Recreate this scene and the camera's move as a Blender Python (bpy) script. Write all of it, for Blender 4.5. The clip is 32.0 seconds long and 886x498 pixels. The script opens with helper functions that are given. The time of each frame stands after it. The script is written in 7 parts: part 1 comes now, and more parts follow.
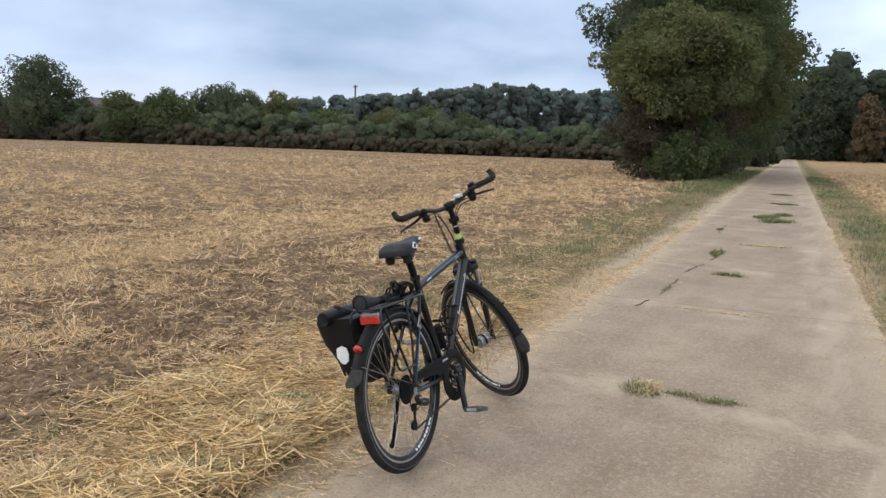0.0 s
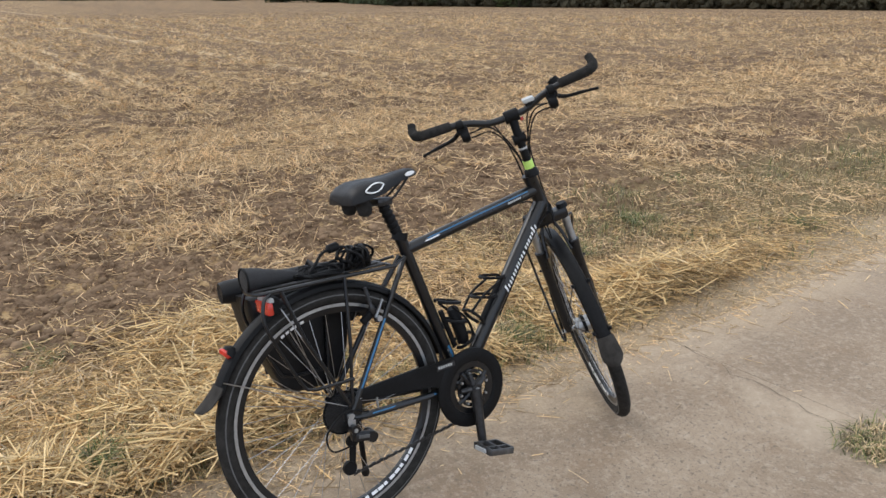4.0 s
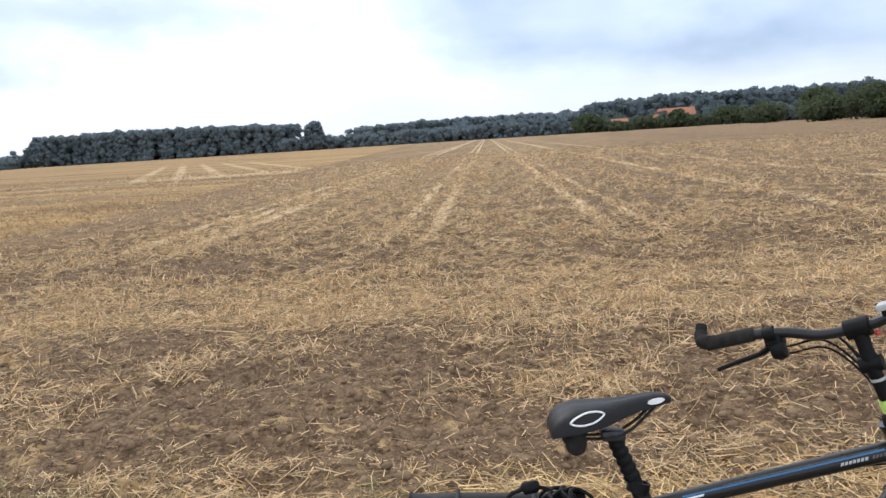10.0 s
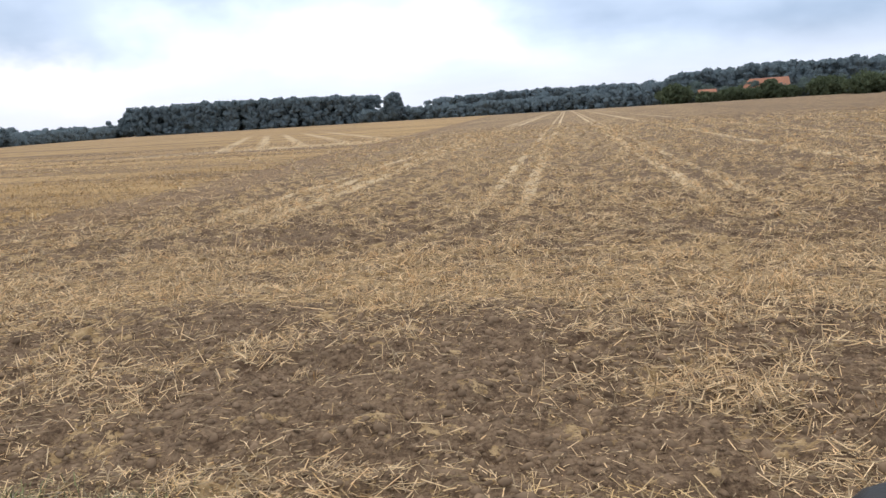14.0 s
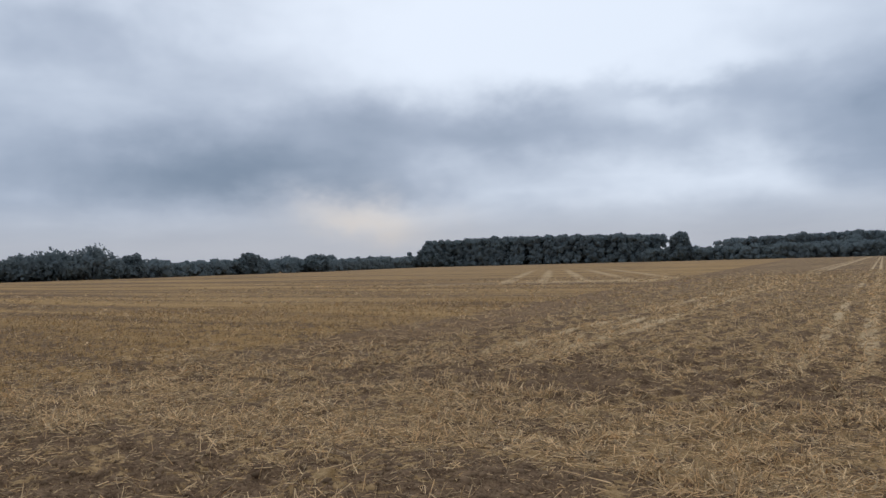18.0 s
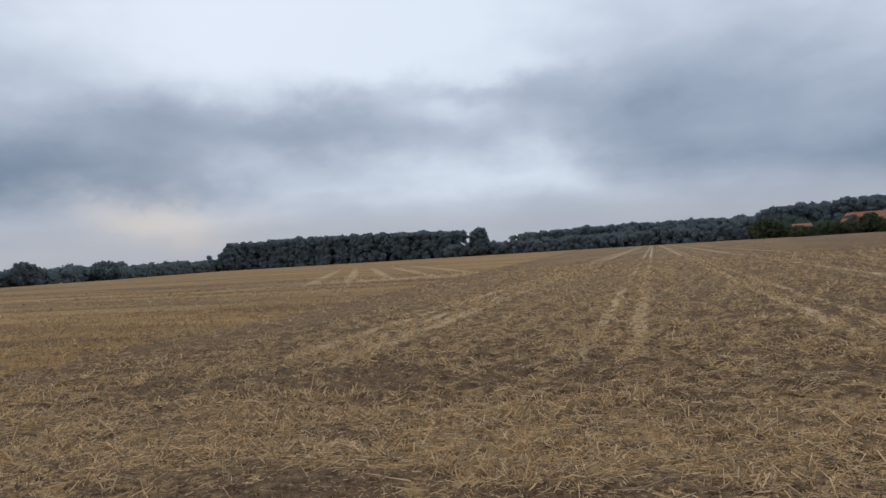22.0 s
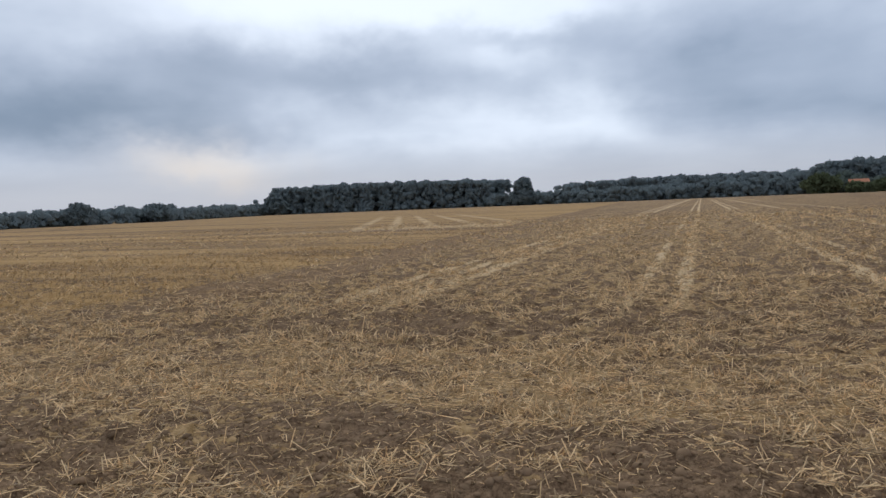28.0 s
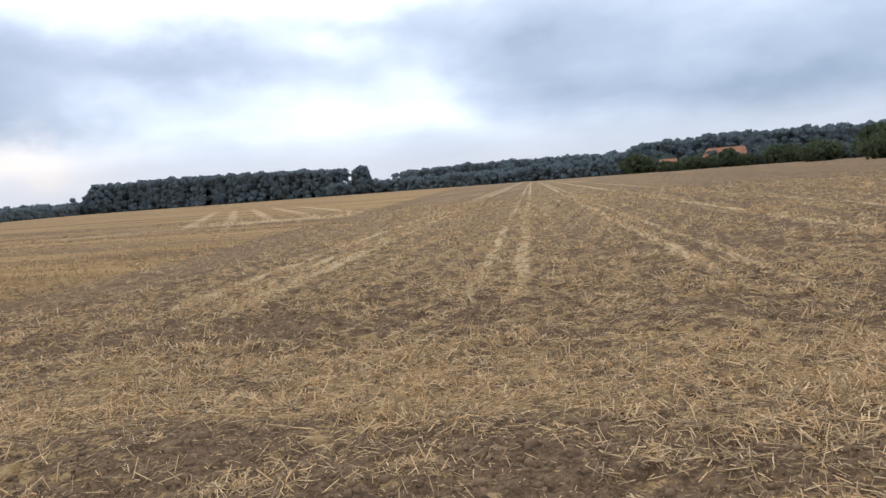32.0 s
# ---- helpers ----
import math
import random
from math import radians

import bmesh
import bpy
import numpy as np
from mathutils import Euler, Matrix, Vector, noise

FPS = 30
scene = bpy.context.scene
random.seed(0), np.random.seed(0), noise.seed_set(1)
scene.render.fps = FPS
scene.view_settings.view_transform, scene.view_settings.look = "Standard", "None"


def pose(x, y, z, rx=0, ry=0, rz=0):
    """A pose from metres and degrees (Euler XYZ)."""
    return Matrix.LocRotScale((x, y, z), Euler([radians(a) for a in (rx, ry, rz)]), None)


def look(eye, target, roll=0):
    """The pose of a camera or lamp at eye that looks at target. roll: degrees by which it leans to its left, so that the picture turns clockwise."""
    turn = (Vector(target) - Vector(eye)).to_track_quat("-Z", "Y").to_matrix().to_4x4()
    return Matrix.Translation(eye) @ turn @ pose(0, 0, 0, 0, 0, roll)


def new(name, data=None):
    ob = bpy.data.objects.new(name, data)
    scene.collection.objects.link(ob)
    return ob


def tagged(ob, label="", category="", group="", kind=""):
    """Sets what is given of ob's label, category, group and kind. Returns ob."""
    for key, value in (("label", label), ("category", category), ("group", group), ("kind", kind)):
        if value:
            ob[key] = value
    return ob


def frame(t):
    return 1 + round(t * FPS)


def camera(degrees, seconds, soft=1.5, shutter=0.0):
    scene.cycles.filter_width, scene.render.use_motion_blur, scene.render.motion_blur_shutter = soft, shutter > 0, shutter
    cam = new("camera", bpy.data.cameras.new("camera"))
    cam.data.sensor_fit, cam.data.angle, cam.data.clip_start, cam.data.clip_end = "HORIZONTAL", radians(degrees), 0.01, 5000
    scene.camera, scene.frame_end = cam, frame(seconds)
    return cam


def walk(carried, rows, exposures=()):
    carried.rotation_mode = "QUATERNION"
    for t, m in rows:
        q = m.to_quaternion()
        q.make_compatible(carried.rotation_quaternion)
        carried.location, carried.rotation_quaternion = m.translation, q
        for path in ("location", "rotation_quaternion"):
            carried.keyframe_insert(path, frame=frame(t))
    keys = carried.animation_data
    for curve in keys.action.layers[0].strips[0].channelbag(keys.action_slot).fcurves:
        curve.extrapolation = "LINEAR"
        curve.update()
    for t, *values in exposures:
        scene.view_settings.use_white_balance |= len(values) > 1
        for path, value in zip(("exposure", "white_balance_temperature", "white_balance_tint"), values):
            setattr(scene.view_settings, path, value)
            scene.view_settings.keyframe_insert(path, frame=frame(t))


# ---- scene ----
from mathutils import kdtree

cam = camera(61.2, 32.0)
PATH = [
    (0, (-2.475, -1.870, 1.439), (-0.8270, -0.7726, 1.1572), 1.84),
    (0.5, (-2.217, -1.849, 1.457), (-0.6842, -0.6063, 1.1330), -0.15),
    (1, (-1.991, -1.838, 1.451), (-0.4084, -0.6747, 1.0776), -1.48),
    (1.5, (-1.762, -1.821, 1.453), (-0.1848, -0.6800, 0.9941), -0.56),
    (2, (-1.521, -1.830, 1.463), (-0.0302, -0.6029, 0.9426), -0.26),
    (2.5, (-1.258, -1.872, 1.476), (0.0751, -0.4790, 0.9434), 0.42),
    (4.5, (-0.300, -1.690, 1.480), (0.4049, 0.0515, 0.7935), -0.68),
    (5, (-0.102, -1.555, 1.499), (0.4759, 0.1816, 0.6921), -0.02),
    (5.5, (0.064, -1.438, 1.477), (0.6219, 0.2730, 0.6034), 1.97),
    (6, (0.209, -1.394, 1.473), (0.5090, 0.3477, 0.5357), 0.82),
    (6.5, (0.319, -1.382, 1.498), (0.3840, 0.3520, 0.5031), 1.14),
    (7, (0.353, -1.372, 1.508), (0.2582, 0.3306, 0.4628), 2.18),
    (7.5, (0.336, -1.372, 1.506), (0.2849, 0.3477, 0.4864), 4.44),
    (8, (0.321, -1.374, 1.524), (0.2587, 0.3828, 0.5710), 5.33),
    (8.5, (0.300, -1.378, 1.532), (0.1897, 0.5087, 0.8776), 1.94),
    (9, (0.281, -1.381, 1.551), (0.0495, 0.5646, 1.1515), 0.55),
    (9.5, (0.273, -1.387, 1.554), (-0.0605, 0.5591, 1.2336), -1.20),
    (10, (0.266, -1.378, 1.553), (-0.1378, 0.5596, 1.2632), -3.68),
    (10.5, (0.258, -1.369, 1.550), (-0.2096, 0.5552, 1.2722), -4.32),
    (11, (0.241, -1.371, 1.551), (-0.2754, 0.5441, 1.2939), -4.13),
    (11.5, (0.209, -1.355, 1.555), (-0.3539, 0.5475, 1.3043), -3.92),
    (12, (0.104, -1.324, 1.549), (-0.4728, 0.5724, 1.2861), -3.25),
    (12.5, (0.037, -1.264, 1.523), (-0.5624, 0.6177, 1.2067), -3.07),
    (13, (0.008, -1.151, 1.519), (-0.5956, 0.7175, 1.1373), -2.98),
    (13.5, (0.002, -0.993, 1.525), (-0.6060, 0.8750, 1.1484), -3.70),
    (14, (-0.076, -0.858, 1.498), (-0.6774, 1.0165, 1.1476), -3.58),
    (14.5, (-0.254, -0.712, 1.500), (-0.8694, 1.1670, 1.1959), -3.51),
    (15, (-0.429, -0.581, 1.476), (-1.2311, 1.2416, 1.2851), -3.80),
    (15.5, (-0.507, -0.409, 1.469), (-1.6457, 1.2312, 1.3616), -4.34),
    (17.5, (-0.745, 0.196, 1.381), (-1.7929, 1.8996, 1.4082), -1.80),
    (18, (-0.742, 0.231, 1.372), (-1.9829, 1.7988, 1.4147), -1.56),
    (18.5, (-0.704, 0.195, 1.384), (-2.0157, 1.7041, 1.4388), -2.53),
    (19, (-0.689, 0.217, 1.386), (-2.0021, 1.7255, 1.4319), -2.78),
    (19.5, (-0.649, 0.144, 1.422), (-1.7743, 1.7973, 1.4568), -2.92),
    (20, (-0.652, 0.230, 1.416), (-1.4838, 2.0471, 1.5002), -3.02),
    (20.5, (-0.658, 0.170, 1.441), (-1.5042, 1.9771, 1.5714), -3.73),
    (21, (-0.667, 0.151, 1.435), (-1.6467, 1.8923, 1.5248), -3.85),
    (21.5, (-0.661, 0.156, 1.432), (-1.5830, 1.9303, 1.4672), -3.55),
    (22, (-0.663, 0.242, 1.415), (-1.4636, 2.0743, 1.4324), -3.54),
    (22.5, (-0.649, 0.214, 1.419), (-1.3078, 2.1018, 1.4361), -4.06),
    (23, (-0.648, 0.264, 1.413), (-1.1842, 2.1900, 1.4578), -4.65),
    (23.5, (-0.642, 0.258, 1.409), (-1.0898, 2.2064, 1.4778), -4.63),
    (24, (-0.645, 0.256, 1.406), (-1.0154, 2.2199, 1.4903), -4.75),
    (24.5, (-0.638, 0.209, 1.411), (-1.0477, 2.1644, 1.5055), -4.48),
    (25, (-0.638, 0.224, 1.411), (-1.1509, 2.1550, 1.5007), -4.15),
    (25.5, (-0.657, 0.228, 1.401), (-1.3279, 2.1111, 1.4749), -3.81),
    (26, (-0.655, 0.193, 1.403), (-1.4474, 2.0284, 1.4542), -2.88),
    (26.5, (-0.642, 0.152, 1.410), (-1.5404, 1.9391, 1.4154), -2.30),
    (28.5, (-0.659, 0.040, 1.440), (-1.5654, 1.8179, 1.3030), -2.46),
    (29, (-0.643, 0.036, 1.449), (-1.4929, 1.8404, 1.3000), -3.97),
    (29.5, (-0.626, 0.057, 1.443), (-1.1981, 1.9642, 1.2590), -5.30),
    (30, (-0.626, 0.056, 1.455), (-1.1090, 1.9861, 1.2530), -6.30),
    (30.5, (-0.636, 0.064, 1.464), (-1.0723, 2.0037, 1.2492), -6.30),
    (31, (-0.646, 0.043, 1.488), (-1.1037, 1.9789, 1.2790), -5.47),
    (31.5, (-0.647, 0.067, 1.520), (-1.1184, 2.0000, 1.3196), -4.77),
    (32, (-0.675, 0.047, 1.543), (-1.1918, 1.9721, 1.3737), -4.34),
]
EXPOSURES = [(0.0, 0.05), (2.0, 0.1), (5.0, 0.12), (7.0, 0.52), (8.0, 0.52), (9.0, 0.5), (10.0, 0.14), (13.0, 0.03), (15.0, -0.08), (17.5, -0.88), (18.0, -0.96), (19.5, -1.0), (20.2, -1.02), (21.0, -1.1), (22.0, -1.04), (23.0, -0.98), (24.5, -1.02), (26.5, -1.04), (28.5, -0.63), (31.0, -0.36), (32.0, -0.30)]
walk(cam, [(t, look(eye, target, roll)) for t, eye, target, roll in PATH], EXPOSURES)

# ---- world and sun ----
class Sock:
    """A socket of a node tree that can be added, multiplied and so on."""

    def __init__(self, tree, out):
        self.tree, self.out = tree, out

    def op(self, kind, *others, clamp=False):
        n = self.tree.nodes.new("ShaderNodeMath")
        n.operation, n.use_clamp = kind, clamp
        for k, v in enumerate((self, *others)):
            if isinstance(v, Sock):
                self.tree.links.new(v.out, n.inputs[k])
            else:
                n.inputs[k].default_value = v
        return Sock(self.tree, n.outputs[0])

    def __add__(self, o): return self.op("ADD", o)
    def __radd__(self, o): return self.op("ADD", o)
    def __sub__(self, o): return self.op("SUBTRACT", o)
    def __rsub__(self, o): return (self * -1.0) + o
    def __mul__(self, o): return self.op("MULTIPLY", o)
    def __rmul__(self, o): return self.op("MULTIPLY", o)
    def absolute(self): return self.op("ABSOLUTE")
    def clamped(self): return self.op("ADD", 0.0, clamp=True)

    def step(self, lo, hi):
        n = self.tree.nodes.new("ShaderNodeMapRange")
        n.interpolation_type = "SMOOTHSTEP"
        self.tree.links.new(self.out, n.inputs[0])
        n.inputs[1].default_value, n.inputs[2].default_value = lo, hi
        return Sock(self.tree, n.outputs[0])


def link(tree, value, socket):
    if isinstance(value, Sock):
        tree.links.new(value.out, socket)
    elif hasattr(value, "__len__") and len(value) == 3 and socket.type == "RGBA":
        socket.default_value = (*value, 1)
    else:
        socket.default_value = value


def noise_of(tree, vec, scale, detail=4, rough=0.55, stretch=None, lacunarity=2.0, distortion=0.0):
    if stretch:
        m = tree.nodes.new("ShaderNodeMapping")
        m.inputs["Scale"].default_value = stretch[:3]
        if len(stretch) > 3:
            m.inputs["Rotation"].default_value = (0, 0, stretch[3])
        link(tree, vec, m.inputs[0])
        vec = Sock(tree, m.outputs[0])
    n = tree.nodes.new("ShaderNodeTexNoise")
    link(tree, vec, n.inputs["Vector"])
    n.inputs["Scale"].default_value, n.inputs["Detail"].default_value = scale, detail
    n.inputs["Roughness"].default_value, n.inputs["Distortion"].default_value = rough, distortion
    n.inputs["Lacunarity"].default_value = lacunarity
    return Sock(tree, n.outputs[0])


def mixed(tree, fac, a, b):
    n = tree.nodes.new("ShaderNodeMix")
    n.data_type = "RGBA"
    link(tree, fac, n.inputs[0])
    link(tree, a, n.inputs[6])
    link(tree, b, n.inputs[7])
    return Sock(tree, n.outputs[2])


SUN_AZ, SUN_EL = radians(134), radians(38)
world = bpy.data.worlds.new("world")
scene.world = world
world.use_nodes = True
wt = world.node_tree
wt.nodes.clear()
sky = wt.nodes.new("ShaderNodeTexSky")
sky.sky_type, sky.sun_disc = "NISHITA", False
sky.sun_elevation, sky.sun_rotation = SUN_EL, radians(90) - SUN_AZ
sky.air_density, sky.dust_density = 1.0, 2.0
wdir = wt.nodes.new("ShaderNodeTexCoord")
wsep = wt.nodes.new("ShaderNodeSeparateXYZ")
wt.links.new(wdir.outputs["Generated"], wsep.inputs[0])
wx, wy, wz = (Sock(wt, o) for o in wsep.outputs)
# The cloud sheet lies over the land as a flat layer, so that its billows shrink towards the horizon.
up = wz.op("MAXIMUM", 0.0) + 0.16
wcomb = wt.nodes.new("ShaderNodeCombineXYZ")
for k, v in enumerate((wx.op("DIVIDE", up), wy.op("DIVIDE", up), 0.0)):
    link(wt, v, wcomb.inputs[k])
layer = Sock(wt, wcomb.outputs[0])
gen = Sock(wt, wdir.outputs["Generated"])
big = noise_of(wt, gen, 4.0, 3, 0.5, (1, 1, 2.6), distortion=0.2)
billow = noise_of(wt, layer, 1.1, 4, 0.48, (1, 1, 1, 1.1), distortion=0.25)
fine = noise_of(wt, gen, 14.0, 3, 0.5, (1, 1, 1.6))
az = wy.op("ARCTAN2", wx) * 57.2958 + (noise_of(wt, gen, 6.0, 4) - 0.5) * 16.0
el = wz.op("ARCSINE") * 57.2958 + (noise_of(wt, gen, 9.0, 4, stretch=(1, 1, 1.6)) - 0.5) * 5.0
light = 0.585 + (big - 0.5) * 0.30 + (billow - 0.5) * 0.42 + (fine - 0.5) * 0.11 + wz.step(0.14, 0.30) * 0.13
# cloud banks and rifts: azimuth, height, half widths in degrees, gain
for a, e, wa, we, gain in ((146, 7.4, 12, 2.8, -0.34), (147, 6.4, 7, 1.6, -0.10), (134, 6.4, 5, 1.6, -0.16), (131, 10.6, 8, 2.0, -0.20), (154, 15.8, 5, 2.2, -0.20), (120, 10.2, 6, 1.6, -0.12),
                           (111, 12.4, 5, 1.7, -0.18), (97, 8.4, 7, 2.2, -0.24), (85, 5.6, 10, 1.5, -0.16), (88, 10.5, 7, 2.0, -0.08), (38, 8.0, 26, 9.0, -0.36), (76, 5.0, 9, 3.5, -0.12),
                           (125, 16.5, 13, 4.2, 0.22), (117.5, 15.2, 5, 2.8, 0.18), (108, 13.6, 5, 1.0, 0.16), (113.5, 10.8, 2.8, 0.9, 0.15), (109, 5.2, 6, 1.4, 0.10), (116, 6.4, 12, 2.6, 0.16), (118, 19, 12, 4.0, 0.14), (120, 23, 24, 3.5, 0.14), (135.5, 3.7, 4.2, 1.1, 0.30)):
    p2 = (az - a).op("MULTIPLY", 1 / wa).op("POWER", 2.0) + (el - e).op("MULTIPLY", 1 / we).op("POWER", 2.0)
    light = light + (p2 * -0.7).op("EXPONENT") * gain
low = 1.0 - wz.step(0.015, 0.10)
light = light + (0.58 - light) * low * 0.65
grey = mixed(wt, light.step(0.05, 0.55), (0.285, 0.405, 0.59), (0.62, 0.745, 0.965))
grey = mixed(wt, light.step(0.42, 1.0), grey, (1.34, 1.49, 1.72))
grey = mixed(wt, low * 0.5, grey, (0.75, 0.75, 0.80))
grey = mixed(wt, (p2 * -0.6).op("EXPONENT") * 0.6, grey, (1.08, 0.96, 0.86))
# an overcast sky is brightest and whitest overhead
grey = mixed(wt, wz.step(0.34, 0.80) * 0.85, grey, (1.16, 1.18, 1.20))
over = wt.nodes.new("ShaderNodeMix")
over.data_type = "RGBA"
over.inputs[0].default_value = 0.93
skyscale = wt.nodes.new("ShaderNodeVectorMath")
skyscale.operation = "SCALE"
skyscale.inputs["Scale"].default_value = 0.1
wt.links.new(sky.outputs[0], skyscale.inputs[0])
wt.links.new(skyscale.outputs[0], over.inputs[6])
wt.links.new(grey.out, over.inputs[7])
wbg = wt.nodes.new("ShaderNodeBackground")
wbg.inputs["Strength"].default_value = 1.15
wout = wt.nodes.new("ShaderNodeOutputWorld")
wt.links.new(over.outputs[2], wbg.inputs[0])
wt.links.new(wbg.outputs[0], wout.inputs[0])

sun = new("sun", bpy.data.lights.new("sun", "SUN"))
sun.data.energy, sun.data.angle, sun.data.color = 1.0, radians(28), (1.0, 0.94, 0.86)
sun.matrix_world = look((0, 0, 50), (-math.cos(SUN_AZ) * math.cos(SUN_EL), -math.sin(SUN_AZ) * math.cos(SUN_EL), 50 - math.sin(SUN_EL)))

# ---- materials ----
def material(name, base, rough=0.7, metal=0.0, grain=0.12, scale=40.0, bump=0.0, bump_scale=200.0, spec=0.5, spread=0.0, coat=0.0):
    """A plain surface with grain at two scales; spread varies it from piece to piece."""
    m = bpy.data.materials.new(name)
    m.use_nodes = True
    tree = m.node_tree
    b = tree.nodes["Principled BSDF"]
    tc = Sock(tree, tree.nodes.new("ShaderNodeTexCoord").outputs["Object"])
    n = noise_of(tree, tc, scale, 5) * 0.6 + noise_of(tree, tc, scale * 0.13, 3) * 0.4
    if spread:
        g = tree.nodes.new("ShaderNodeNewGeometry")
        n = n + (Sock(tree, g.outputs["Random Per Island"]) - 0.5) * (spread / max(grain, 0.01))
    lo, hi = [c * (1 - grain * 2.2) for c in base], [min(1, c * (1 + grain * 2.2)) for c in base]
    link(tree, mixed(tree, n.step(0.2, 0.8) if not spread else n.clamped(), lo, hi), b.inputs["Base Color"])
    link(tree, (n * 0.25 + (rough - 0.12)).clamped(), b.inputs["Roughness"])
    b.inputs["Metallic"].default_value = metal
    b.inputs["Specular IOR Level"].default_value = spec
    b.inputs["Coat Weight"].default_value = coat
    if bump:
        bn = tree.nodes.new("ShaderNodeBump")
        bn.inputs["Strength"].default_value = bump
        bn.inputs["Distance"].default_value = 0.002
        link(tree, noise_of(tree, tc, bump_scale, 4), bn.inputs["Height"])
        tree.links.new(bn.outputs[0], b.inputs["Normal"])
    return m


def leaf_material(name, a, b_col, c_col):
    """Foliage: colour runs from leaf to leaf, with broad patches through the crown."""
    m = bpy.data.materials.new(name)
    m.use_nodes = True
    tree = m.node_tree
    b = tree.nodes["Principled BSDF"]
    g = tree.nodes.new("ShaderNodeNewGeometry")
    rnd, pos = Sock(tree, g.outputs["Random Per Island"]) * 0.7 + 0.15, Sock(tree, g.outputs["Position"])
    patch = noise_of(tree, pos, 0.3, 4).step(0.4, 0.66)
    col = mixed(tree, rnd, a, b_col)
    col = mixed(tree, patch * (0.35 + rnd * 0.4), col, c_col)
    link(tree, col, b.inputs["Base Color"])
    b.inputs["Roughness"].default_value, b.inputs["Specular IOR Level"].default_value = 0.9, 0.04
    # light shines through thin leaves
    thin = tree.nodes.new("ShaderNodeBsdfTranslucent")
    link(tree, mixed(tree, 0.5, col, b_col), thin.inputs["Color"])
    both = tree.nodes.new("ShaderNodeMixShader")
    both.inputs[0].default_value = 0.3
    tree.links.new(b.outputs[0], both.inputs[1])
    tree.links.new(thin.outputs[0], both.inputs[2])
    tree.links.new(both.outputs[0], tree.nodes["Material Output"].inputs["Surface"])
    return m


ROAD_SLOPE, ROAD_LEFT, ROAD_RIGHT = 0.160, 0.235, -2.30
ROAD_COS = 1 / math.sqrt(1 + ROAD_SLOPE**2)
ROW_X, ROW_Y = -0.138, 0.990


def road_w(x, y):
    """Metres to the left of the road's left edge."""
    return (y - ROAD_SLOPE * x - ROAD_LEFT) * ROAD_COS


def row_u(x, y):
    """Metres across the field's rows."""
    return x * ROW_Y - y * ROW_X


# straw lines left between the tilled rows: metres across the rows, width
STRAW_LINES = ((-6.1, 0.14), (-5.5, 0.10), (-5.0, 0.20), (-1.6, 0.11), (-0.95, 0.15), (1.95, 0.16), (2.6, 0.10), (6.1, 0.22), (9.6, 0.14))


def stand_u(x, y):
    """Metres across to the right of the standing stubble's edge, which runs away slightly to the left of the rows."""
    return row_u(x, y) + 0.0725 * (x * ROW_X + y * ROW_Y) + 9.15


